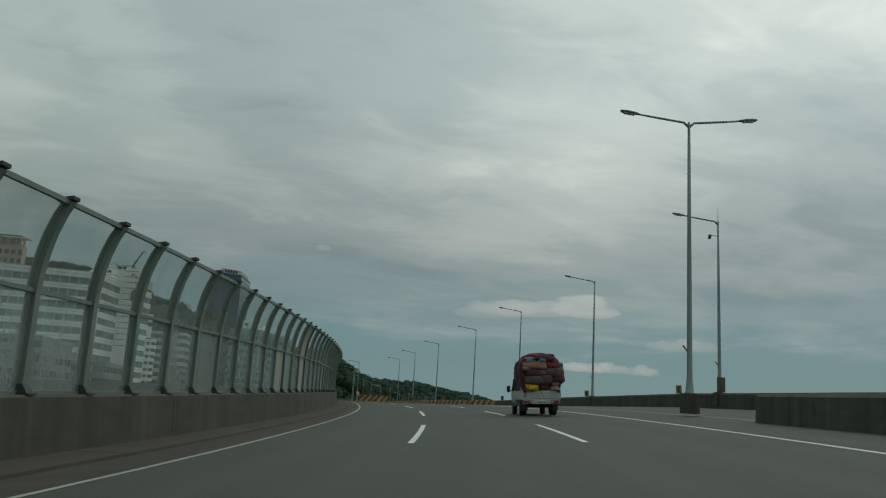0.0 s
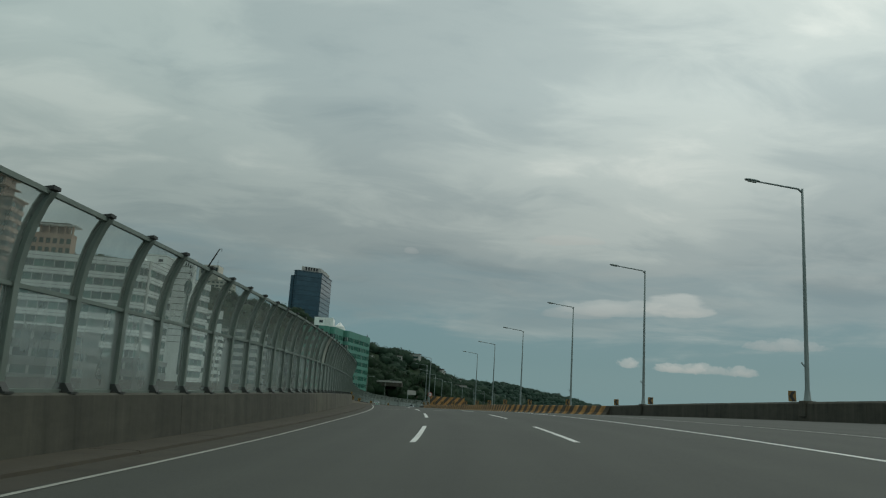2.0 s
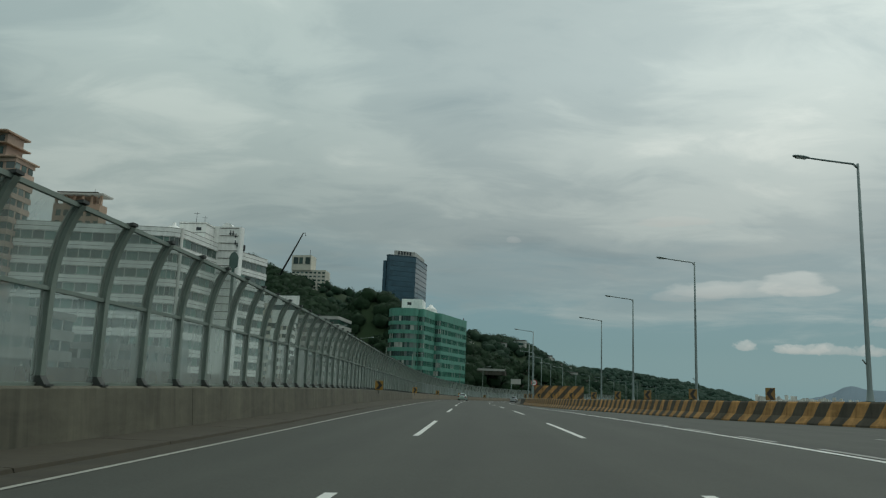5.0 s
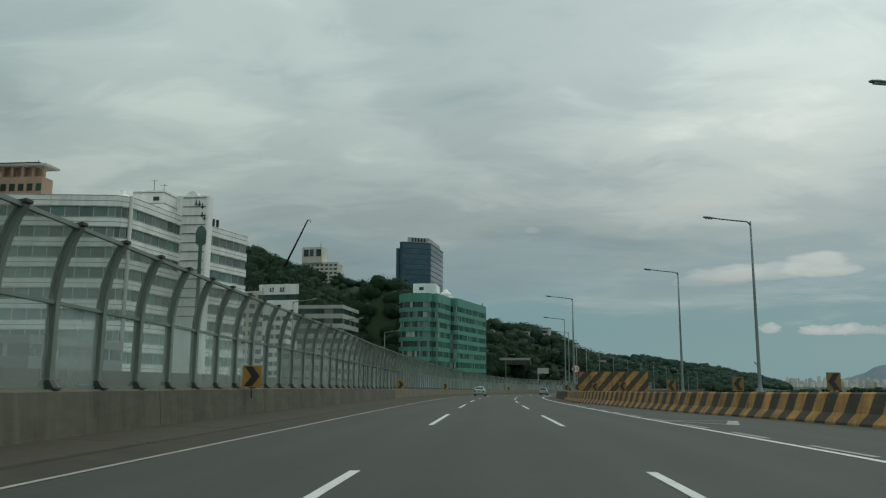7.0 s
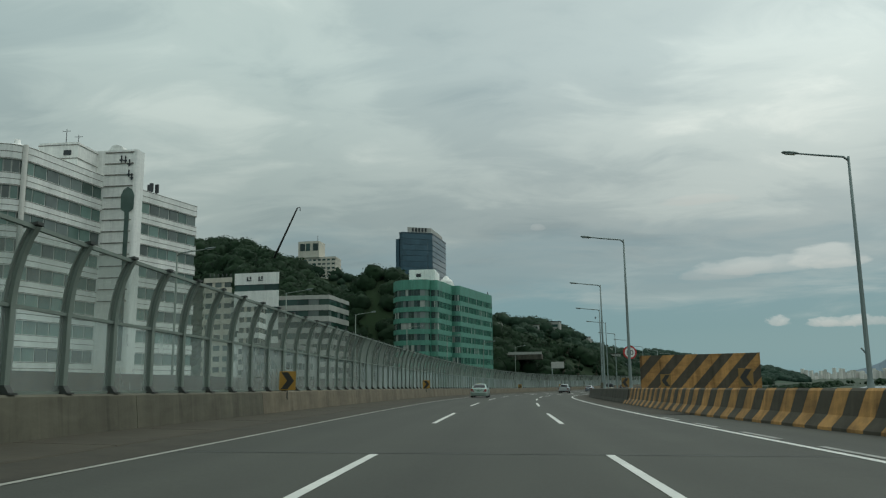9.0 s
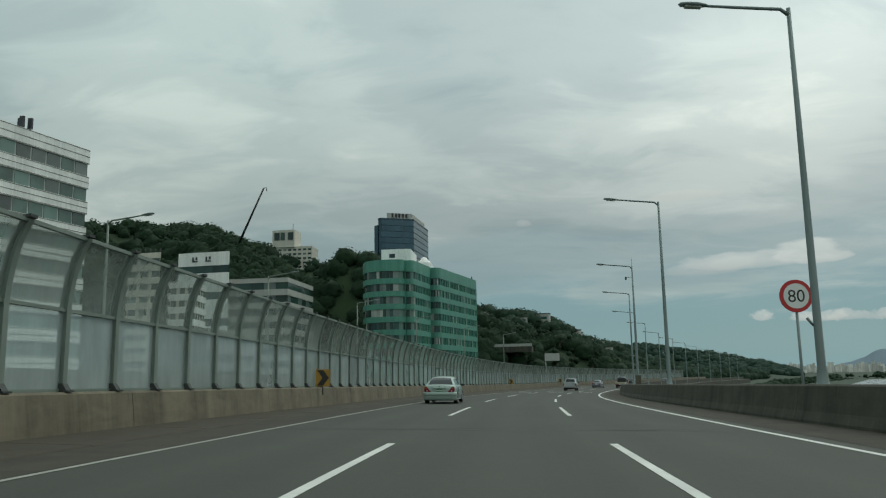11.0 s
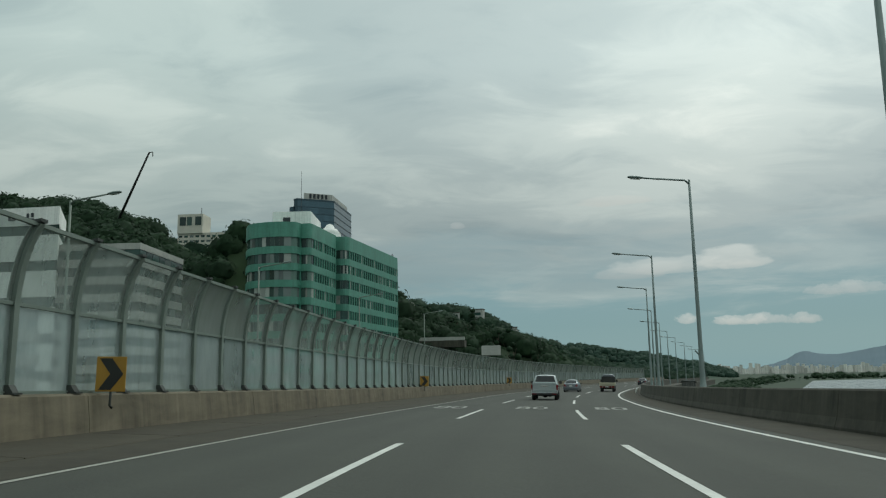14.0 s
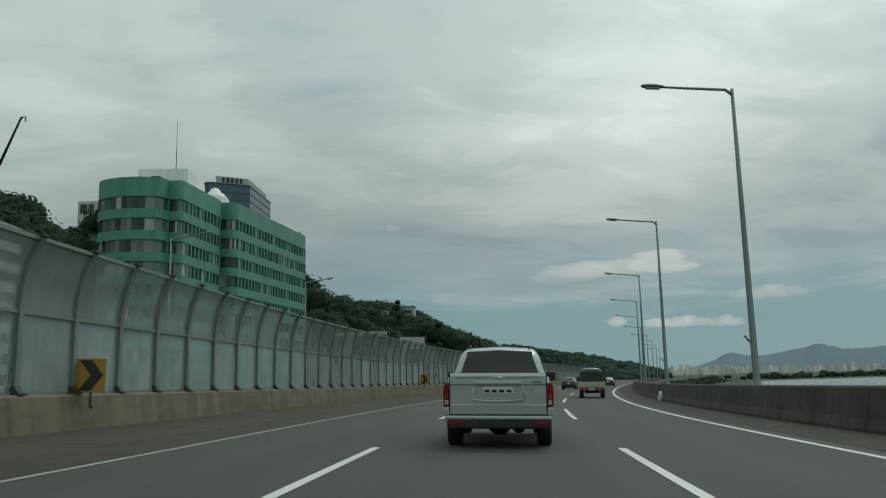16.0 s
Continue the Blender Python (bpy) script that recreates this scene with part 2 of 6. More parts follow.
M = {
    "asphalt": asphalt_material(),
    "paint": material("road_paint", (0.62, 0.62, 0.58), 0.6, 0, 14, 0.18, 0.3, 1.2, 0.1),
    "dull_paint": material("dulled_road_paint", (0.33, 0.325, 0.285), 0.7, 0, 10, 0.25, 0.35, 1.5, 0.1),
    "old_paint": material("worn_road_paint", (0.30, 0.30, 0.275), 0.75, 0, 10, 0.45, 0.6, 2.0, 0.1),
    "faint_paint": material("rubbed_out_road_paint", (0.19, 0.19, 0.172), 0.8, 0, 9, 0.5, 0.9, 1.6, 0.1),
    "kerb": material("dusty_kerb_concrete", (0.053, 0.045, 0.030), 0.95, 0, 5, 0.25, 0.4, 0.9, 0.3),
    "gutter": material("dusty_gutter", (0.045, 0.039, 0.027), 0.95, 0, 6, 0.4, 0.6, 1.1, 0.3),
    "concrete": material("stained_concrete", (0.152, 0.129, 0.089), 0.9, 0, 4, 0.14, 0.36, 0.8, 0.3, True),
    "concrete_mid": material("grey_brown_concrete", (0.094, 0.088, 0.063), 0.9, 0, 4, 0.14, 0.34, 0.55, 0.3, True),
    "concrete_old": material("sooty_brown_concrete", (0.064, 0.062, 0.045), 0.9, 0, 4, 0.12, 0.3, 0.55, 0.3, True),
    "concrete_dark": material("sooty_concrete", (0.064, 0.060, 0.046), 0.9, 0, 4, 0.18, 0.34, 0.8, 0.3, True),
    "steel": material("greenish_steel", (0.185, 0.222, 0.19), 0.55, 0.3, 8, 0.1, 0.25, 0.8, 0.05),
    "steel_dark": material("dark_bracket_steel", (0.05, 0.055, 0.05), 0.6, 0.4, 8, 0.1, 0.25, 1.0, 0.05),
    "pole": material("galvanised_pole", (0.20, 0.245, 0.235), 0.5, 0.4, 5, 0.06, 0.14, 0.5, 0.03),
    "lamp_glass": material("lamp_cover", (0.55, 0.58, 0.56), 0.3, 0, 8, 0.05, 0.1, 1, 0.0),
    "sheet": clear_sheet("clear_barrier_sheet", (0.88, 0.95, 0.93), 0.36, (0.47, 0.52, 0.49)),
    "sheet_top": clear_sheet("clear_upper_sheet", (0.87, 0.93, 0.91), 0.36, (0.42, 0.46, 0.42)),
    "dusty_sheet": clear_sheet("dusty_barrier_sheet", (0.86, 0.94, 0.93), 0.53, (0.45, 0.515, 0.50)),
    "dusty_sheet_top": clear_sheet("dusty_upper_sheet", (0.85, 0.92, 0.90), 0.45, (0.41, 0.455, 0.42)),
    "sheet_matt": material("opaque_barrier_panel", (0.34, 0.35, 0.29), 0.6, 0, 5, 0.06, 0.2, 0.8, 0.05, True),
    "yellow": material("sign_yellow", (0.40, 0.215, 0.03), 0.5, 0, 5, 0.06, 0.2, 1.0, 0.03),
    "faded_yellow": material("faded_sign_yellow", (0.24, 0.14, 0.035), 0.6, 0, 5, 0.08, 0.3, 1.0, 0.03),
    "black": material("sign_black", (0.025, 0.025, 0.022), 0.55, 0, 5, 0.1, 0.2, 1.0, 0.03),
    "hazard_yellow": material("weathered_yellow_paint", (0.41, 0.218, 0.072), 0.8, 0, 4, 0.24, 0.5, 1.2, 0.2, True),
    "hazard_black": material("weathered_black_paint", (0.078, 0.066, 0.047), 0.8, 0, 4, 0.15, 0.3, 1.2, 0.2, True),
    "white": material("white_enamel", (0.75, 0.75, 0.72), 0.5, 0, 5, 0.05, 0.15, 1.0, 0.02),
    "red": material("sign_red", (0.5, 0.03, 0.03), 0.5, 0, 5, 0.05, 0.15, 1.0, 0.02),
}

# ---- the line of the road: middle of the centre lane ----
STEP = 20.0
HEADING = [-24.85, -21.46, -17.78, -14.08, -10.48, -7.23, -4.02, -1.7, 0.63, 1.9, 2.15, 2.46, 2.44, 2.13, 1.28, 0.11, -1.2, -3.66, -6.18, -8.2, -9.5, -12.6, -14.6, -16.2, -17.2, -17.8, -18.5, -19.8, -21.0]
GRADE = [0.0228, 0.0228, 0.0208, 0.0119, 0.0012, -0.0064, -0.01, -0.0094, -0.0122, -0.0131, -0.0092, -0.0056, -0.0034]
BANK = [-3.43, -3.43, -3.5, -3.32, -2.02, -0.3, 0.7, 0.97, 1.01, 1.21, 1.29, 1.29, 1.29]
S0, S1 = -60.0, 620.0
LINE_S = np.arange(S0, S1 + 1, 1.0)
LINE_H = np.radians(np.interp(LINE_S, S0 + STEP * np.arange(len(HEADING)), HEADING))
LINE_B = np.radians(np.interp(LINE_S, S0 + 2 * STEP * np.arange(len(BANK)), BANK))
LINE_G = np.interp(LINE_S, S0 + 2 * STEP * np.arange(len(GRADE)), GRADE)


def run_up(a, start):
    c = np.concatenate([[0], np.cumsum((a[1:] + a[:-1]) / 2)])
    return c - c[int(-S0)] + start


LINE_X, LINE_Y, LINE_Z = run_up(-np.sin(LINE_H), 0.45), run_up(np.cos(LINE_H), -0.12), run_up(LINE_G, -0.08)


WIDE = 1.12  # metres to one unit of the road's cross-section


def at(s, d=0.0, z=0.0):
    """The place s metres along the road, d units to the right of the centre lane, z units above the banked surface."""
    d, z = d * WIDE, z * WIDE
    h, b = np.interp(s, LINE_S, LINE_H), np.interp(s, LINE_S, LINE_B)
    return Vector((np.interp(s, LINE_S, LINE_X) + d * math.cos(h), np.interp(s, LINE_S, LINE_Y) + d * math.sin(h),
                   np.interp(s, LINE_S, LINE_Z) - d * math.tan(b) + z))


def heading(s):
    return float(np.degrees(np.interp(s, LINE_S, LINE_H)))


def bank(s):
    return float(np.degrees(np.interp(s, LINE_S, LINE_B)))


def place(s, d, z=0.0, turn=0.0, lean=True):
    p = at(s, d, z)
    return pose(p.x, p.y, p.z, 0, bank(s) if lean else 0, heading(s) + turn)


# ---- mesh helpers ----


def mesh_of(name, bm, mats, smooth=False):
    me = bpy.data.meshes.new(name)
    bmesh.ops.recalc_face_normals(bm, faces=bm.faces[:])
    bm.to_mesh(me)
    bm.free()
    for m in mats if isinstance(mats, (list, tuple)) else [mats]:
        me.materials.append(m)
    if smooth:
        for p in me.polygons:
            p.use_smooth = True
    return me


def part(name, bm, mats, parent, label="", m=None, smooth=False):
    ob = new(name, bm if isinstance(bm, bpy.types.Mesh) else mesh_of(name, bm, mats, smooth))
    ob.parent = parent
    if m is not None:
        ob.matrix_basis = m
    return tagged(ob, label)


def thing(name, label, category, m=None, group="", kind=""):
    ob = new(name)
    ob.empty_display_size = 0.2
    if m is not None:
        ob.matrix_basis = m
    return tagged(ob, label, category, group, kind)


def box(bm, x0, x1, y0, y1, z0, z1, mat=0, bevel=0.0):
    vs = [bm.verts.new((x, y, z)) for z in (z0, z1) for y in (y0, y1) for x in (x0, x1)]
    fs = [bm.faces.new([vs[i] for i in q]) for q in ((0, 2, 3, 1), (4, 5, 7, 6), (0, 1, 5, 4), (2, 6, 7, 3), (0, 4, 6, 2), (1, 3, 7, 5))]
    for f in fs:
        f.material_index = mat
    if bevel:
        es = list({e for f in fs for e in f.edges})
        r = bmesh.ops.bevel(bm, geom=es, offset=bevel, segments=2, affect="EDGES", profile=0.5)
        for f in r["faces"]:
            f.material_index = mat
    return vs


def prism(bm, pts, x0, x1, mat=0, axis=0):
    """A profile (list of 2D points) drawn out along an axis: 0 x (profile y, z), 1 y (profile x, z), 2 z (profile x, y)."""
    def v(p, a):
        return (a, p[0], p[1]) if axis == 0 else (p[0], a, p[1]) if axis == 1 else (p[0], p[1], a)
    a, b = [bm.verts.new(v(p, x0)) for p in pts], [bm.verts.new(v(p, x1)) for p in pts]
    fs = [bm.faces.new(a), bm.faces.new(b[::-1])]
    n = len(pts)
    fs += [bm.faces.new((a[i], b[i], b[(i + 1) % n], a[(i + 1) % n])) for i in range(n)]
    for f in fs:
        f.material_index = mat
    return fs


def tube(bm, pts, radii, sides=10, mat=0, caps=True):
    """A round bar through points, with a radius at each."""
    rings = []
    pts = [Vector(p) for p in pts]
    for i, p in enumerate(pts):
        d = (pts[min(i + 1, len(pts) - 1)] - pts[max(i - 1, 0)]).normalized()
        a = d.cross(Vector((0, 0, 1)) if abs(d.z) < 0.9 else Vector((1, 0, 0))).normalized()
        b = d.cross(a)
        r = radii[i] if isinstance(radii, (list, tuple)) else radii
        rings.append([bm.verts.new(p + a * r * math.cos(2 * math.pi * k / sides) + b * r * math.sin(2 * math.pi * k / sides)) for k in range(sides)])
    for u, w in zip(rings, rings[1:]):
        for k in range(sides):
            f = bm.faces.new((u[k], u[(k + 1) % sides], w[(k + 1) % sides], w[k]))
            f.material_index, f.smooth = mat, True
    if caps:
        for r in (rings[0][::-1], rings[-1]):
            bm.faces.new(r).material_index = mat
    return rings


def lathe(bm, profile, sides=20, mat=0, axis="y", centre=(0, 0, 0), caps=True):
    """Turn a profile of (radius, offset) round an axis."""
    c = Vector(centre)
    rings = []
    for r, o in profile:
        ring = []
        for k in range(sides):
            a = 2 * math.pi * k / sides
            u, w = r * math.cos(a), r * math.sin(a)
            ring.append(bm.verts.new(c + Vector((u, o, w) if axis == "y" else (o, u, w) if axis == "x" else (u, w, o))))
        rings.append(ring)
    for p, q in zip(rings, rings[1:]):
        for k in range(sides):
            f = bm.faces.new((p[k], p[(k + 1) % sides], q[(k + 1) % sides], q[k]))
            f.material_index, f.smooth = mat, True
    for r in (rings[0], rings[-1]) if caps else ():
        bm.faces.new(r).material_index = mat


def ribbon(bm, s_list, profile, mat=0, close=False, caps=False):
    """A cross profile of (d, z), or a function of s that gives one, drawn along the road."""
    rows = []
    for s in s_list:
        pr = profile(s) if callable(profile) else profile
        rows.append([bm.verts.new(at(s, d, z)) for d, z in pr])
    n = len(rows[0])
    for a, b in zip(rows, rows[1:]):
        for k in range(n if close else n - 1):
            f = bm.faces.new((a[k], a[(k + 1) % n], b[(k + 1) % n], b[k]))
            f.material_index = mat
    if caps and close:
        for r in (rows[0], rows[-1]):
            bm.faces.new(r).material_index = mat


def span(a, b, step=4.0):
    n = max(1, round((b - a) / step))
    return [a + (b - a) * k / n for k in range(n + 1)]

# ---- road deck ----
LANE = 3.35
WALL_R = 6.75


def wall_left_d(s):
    """Face of the left-hand wall: the shoulder widens slowly along the road."""
    return float(np.interp(s, [0, 20, 70, 98, 118, 132, 165, 178, 192, 204, 261, 280, 333, 350], [-6.60, -6.57, -6.62, -6.76, -6.64, -6.85, -7.60, -7.54, -7.70, -7.64, -7.48, -7.5, -8.07, -8.1]))


def wall_left_z(s):
    return float(np.interp(s, [20, 70, 98, 118, 178, 200, 269, 342], [0.93, 0.97, 0.95, 0.93, 0.83, 0.77, 0.78, 0.73]))


def kerb_d(s):
    """Edge of the raised gutter strip along the left-hand wall."""
    return float(np.interp(s, [10, 60, 95, 118, 170, 260, 330], [-5.72, -5.75, -5.45, -5.42, -5.92, -6.1, -5.75])) + 0.05 * noise.noise(Vector((s * 0.45, 3, 0)))


def kerb_z(s):
    """The strip sinks under dirt further along."""
    return float(np.interp(s, [125, 180], [0.068, 0.03]))


def right_edge(s):
    """Right-hand limit of the pavement: wide before the merge, closing in along the striped barrier."""
    return float(np.interp(s, [-60, 121, 131, 144, 170, 181, 198, 209, 700], [17.4, 17.2, 14.0, 11.0, 9.6, 8.5, 7.4, 6.75, 6.75]))


def edge_left(s):
    return float(np.interp(s, [10, 20, 60, 70, 90, 115, 170, 258, 330], [-4.72, -4.8, -4.95, -4.98, -4.82, -4.77, -4.72, -4.84, -4.62]))


def edge_right(s):
    return float(np.interp(s, [15, 30, 68, 115, 168, 190], [5.75, 5.66, 5.42, 5.32, 4.86, 4.92]))


road = thing("road", "grey asphalt carriageway of an elevated motorway, worn and banked", "road", kind="structure")
bm = bmesh.new()
ribbon(bm, span(S0, S1, 3), lambda s: [(-6.0, 0), (-5.3, 0), (-3, 0), (0, 0), (3, 0), (right_edge(s) - 0.02, 0)])
surface = part("asphalt_surface", bm, M["asphalt"], road)
across = [d for s in span(S0, S1, 3) for d in (-6.0, -5.3, -3.0, 0.0, 3.0, right_edge(s) - 0.02)]
surface.data.attributes.new("across", "FLOAT", "POINT").data.foreach_set("value", across)
bm = bmesh.new()
ribbon(bm, span(S0, S1, 3), lambda s: [(kerb_d(s) + 0.012, 0.012), (-5.25, 0.008), (edge_left(s) - 0.10 + 0.06 * noise.noise(Vector((s * 0.7, 0, 0))), 0.003)])
part("gutter", bm, M["gutter"], road, "dusty brown dirt beside the edge line")
for k in range(int((S1 - S0) / 4.9)):
    a = S0 + 4.9 * k
    bm = bmesh.new()
    ribbon(bm, span(a + 0.015, a + 4.885, 1.6), lambda s: [(wall_left_d(s) - 0.05, kerb_z(s) + 0.03), (kerb_d(s) - 0.05, kerb_z(s)), (kerb_d(s), kerb_z(s) - 0.01), (kerb_d(s) + 0.02, 0.0), (wall_left_d(s) - 0.05, -0.1)], close=True, caps=True)
    part("kerb_slab", bm, M["kerb"], road, "dusty concrete kerb slab at the foot of the wall")
bm = bmesh.new()
ribbon(bm, span(209, S1, 3), [(5.35, 0.004), (WALL_R, 0.04)])
part("gutter", bm, M["gutter"], road, "dusty strip beside the parapet")
bm = bmesh.new()
ribbon(bm, span(S0, S1, 4), lambda s: [(-9.6, -0.02), (-9.6, -1.6), (19.0 if s < 235 else 9.0, -1.6), (19.0 if s < 235 else 9.0, -0.02), (right_edge(s) - 0.3, -0.02)])
part("deck_slab", bm, M["concrete_dark"], road)

# painted lines
for side in (-1, 1):
    bm = bmesh.new()
    ribbon(bm, span(S0, S1, 3), lambda s: [((edge_left(s) if side < 0 else edge_right(s)) + o, 0.006) for o in ((-0.05, 0.05) if side < 0 else (-0.07, 0.07))])
    part("edge_line", bm, M["dull_paint" if side < 0 else "paint"], road, "solid white edge line")


def lane_line(s, side):
    """The broken lines wander a little from the even lane width."""
    if side < 0:
        return float(np.interp(s, [60, 166, 309], [-1.68, -1.73, -1.76]))
    return float(np.interp(s, [60, 113, 160, 190, 245, 268, 310], [1.64, 1.76, 1.62, 1.56, 1.72, 1.86, 1.82]))


for d in (-LANE / 2, LANE / 2):
    for k in range(-3, 28):
        s = float(np.interp(k, [-3, 0, 1, 2, 3, 5, 7, 8, 9, 11, 13, 15, 28], [-41.5, 17.2, 36.8, 56.8, 76.4, 115.6, 159.2, 179.5, 199.6, 242.3, 282.4, 322.8, 583])) + (0.2 if d > 0 else 0)
        bm = bmesh.new()
        ribbon(bm, span(s, s + 9.3, 2.325), lambda q, d=d: [(lane_line(q, d) + o, 0.006) for o in (-0.062, 0.062)])
        part("lane_dash", bm, M["paint"], road)
for k in range(24):
    s = 91.2 + 4.87 * k
    bm = bmesh.new()
    ribbon(bm, span(s, s + 2.65, 1.3), lambda q: [(edge_right(q) + 0.27 + o, 0.006) for o in (-0.07, 0.07)])
    part("side_dash", bm, M["old_paint"], road)
bm = bmesh.new()
ribbon(bm, span(20, 118, 3), lambda s: [(float(np.interp(s, [20, 60, 118], [9.5, 9.0, 8.6])) + o, 0.006) for o in (-0.07, 0.07)])
part("merge_line", bm, M["old_paint"], road)

# slanting strokes beyond the edge line where the merging lanes run out
for stroke in (((164.8, 5.02), (164.98, 5.10), (162.30, 6.44), (162.12, 6.34)), ((164.85, 5.02), (165.02, 5.10), (165.78, 7.40), (165.55, 7.40)), ((165.55, 7.30), (165.80, 7.66), (161.70, 6.62), (162.05, 6.32))):
    bm = bmesh.new()
    bm.faces.new([bm.verts.new(at(q, d, 0.007)) for q, d in stroke])
    bmesh.ops.recalc_face_normals(bm, faces=bm.faces[:])
    part("merge_stroke", bm, M["old_paint"], road, "slanting worn white stroke")


def lettering(text, width, length):
    """A flat mesh of writing, its left foot at the origin, drawn out along y."""
    cu = bpy.data.curves.new("writing", "FONT")
    cu.body = text
    ob = bpy.data.objects.new("writing", cu)
    scene.collection.objects.link(ob)
    bpy.context.view_layer.update()
    me = bpy.data.meshes.new_from_object(ob)
    bpy.data.objects.remove(ob)
    xs, ys = [v.co.x for v in me.vertices], [v.co.y for v in me.vertices]
    for v in me.vertices:
        v.co.x = (v.co.x - min(xs)) / (max(xs) - min(xs)) * width - width / 2
        v.co.y = (v.co.y - min(ys)) / (max(ys) - min(ys)) * length
    return me


for s, wide, long in ((98.0, 1.72, 2.4), (312.8, 1.45, 2.6)):
    for d in (-3.25, 0.06, 3.2):
        me = lettering("80", wide, long)
        me.materials.append(M["old_paint" if s > 200 else "faint_paint"])
        part("speed_marking", me, None, road, "worn white number 80 painted in the lane", place(s, d, 0.012))
# expansion joints across the deck
for s in (-8.0, 34.6, 92.0, 142.0, 189.0, 234.5, 274.0, 322.0, 372.0):
    bm = bmesh.new()
    ribbon(bm, [s, s + 0.08], lambda q: [(-5.5, 0.004), (0, 0.004), (min(right_edge(q), 12) - 0.1, 0.004)])
    part("expansion_joint", bm, M["steel_dark"], road, "dark steel joint across the deck")

# ---- ground, river and far shore ----
M["grass"] = material("river_grass", (0.031, 0.052, 0.028), 0.95, 0, 0.6, 0.2, 0.35, 0.03, 0.0)
M["water"] = material("river_water", (0.10, 0.12, 0.12), 0.28, 0, 0.4, 0.05, 0.1, 0.02, 0.25)
GROUND_Z = -9.0


def flat_sheet(name, outline, z, mat, label, category):
    bm = bmesh.new()
    bm.faces.new([bm.verts.new((x, y, z)) for x, y in outline])
    ob = new(name, mesh_of(name, bm, mat))
    return tagged(ob, label, category, kind="structure")


flat_sheet("ground", [(-4500, -600), (4500, -600), (4500, 4600), (-4500, 4600)], GROUND_Z, M["grass"], "low land with grass reaching to the hills", "ground")
flat_sheet("water", [(60, -600), (3800, -600), (3800, 900), (900, 1250), (330, 1000), (190, 700), (110, 420), (62, 200)], GROUND_Z + 0.06, M["water"], "broad grey river beside the elevated road", "river")

# ---- concrete wall with the noise barrier on it ----
wall_left = thing("wall_left", "stained concrete parapet that carries the noise barrier", "wall", kind="structure")
BLOCK = 9.8
for k in range(int((S1 - S0) / BLOCK)):
    a = S0 + k * BLOCK
    bm = bmesh.new()
    ribbon(bm, span(a + 0.012, a + BLOCK - 0.012, 2.5), lambda s: [(wall_left_d(s) + o, z if z < 0.5 else wall_left_z(s) + z - 0.88) for o, z in ((0.0, -0.3), (0.0, 0.05), (-0.02, 0.30), (-0.07, 0.84), (-0.14, 0.88), (-0.42, 0.88), (-0.45, -0.3))], close=True, caps=True)
    part("wall_block", bm, M["concrete_old" if a < 70 else "concrete_mid" if a < 196 else "concrete"], wall_left)

BAY = 1.995
# side view of a post: straight below, curving over the road above
RISE = 0.965
POST = [(x * RISE, z * RISE) for x, z in ((0.0, 0.0), (0.0, 1.68), (0.022, 1.96), (0.073, 2.31), (0.157, 2.66), (0.28, 2.98), (0.39, 3.18))]


def post_mesh():
    bm = bmesh.new()
    for w, t0, t1 in ((0.075, 0.0, 0.022), (0.075, 0.158, 0.18), (0.012, 0.022, 0.158)):
        a = [(x - 0.09 + t0, z) for x, z in POST]
        b = [(x - 0.09 + t1, z) for x, z in POST[::-1]]
        n = len(POST)
        left = [bm.verts.new((p[0], -w, p[1])) for p in a + b]
        right = [bm.verts.new((p[0], w, p[1])) for p in a + b]
        for i in range(n - 1):
            for q in (left, right):
                bm.faces.new((q[i], q[i + 1], q[2 * n - 2 - i], q[2 * n - 1 - i]))
        for i in range(2 * n):
            j = (i + 1) % (2 * n)
            bm.faces.new((left[i], left[j], right[j], right[i]))
    return mesh_of("post", bm, M["steel"])


def sheet_mesh(name, z0, z1, mat, inset=0.05):
    """A sheet of the barrier between two posts, 12 mm thick, following their curve."""
    zs = [z0 + (z1 - z0) * k / 6 for k in range(7)]
    px, pz = [p[0] for p in POST], [p[1] for p in POST]
    bm = bmesh.new()
    rows = []
    for z in zs:
        x = float(np.interp(z, pz, px))
        rows.append([bm.verts.new((x, y, z)) for y in (inset, BAY - inset)])
    for a, b in zip(rows, rows[1:]):
        bm.faces.new((a[0], a[1], b[1], b[0]))
    me = mesh_of(name, bm, mat)
    for p in me.polygons:
        p.use_smooth = True
    return me


def rail_mesh(name, x, z, w, h):
    bm = bmesh.new()
    box(bm, x - w, x + w, 0.0, BAY, z - h, z + h)
    return mesh_of(name, bm, M["steel"])


def bracket_mesh():
    bm = bmesh.new()
    prism(bm, [(-0.14, 0.0), (0.20, 0.0), (0.17, 0.05), (0.09, 0.17), (-0.09, 0.17)], -0.09, 0.09, axis=1)
    box(bm, -0.17, 0.23, -0.12, 0.12, -0.004, 0.03)
    return mesh_of("base_bracket", bm, M["steel_dark"])


def cap_mesh():
    bm = bmesh.new()
    prism(bm, [(x * RISE, z * RISE) for x, z in ((0.23, 3.17), (0.51, 3.22), (0.51, 3.28), (0.20, 3.23))], -0.11, 0.11, axis=1)
    return mesh_of("post_cap", bm, M["steel_dark"])


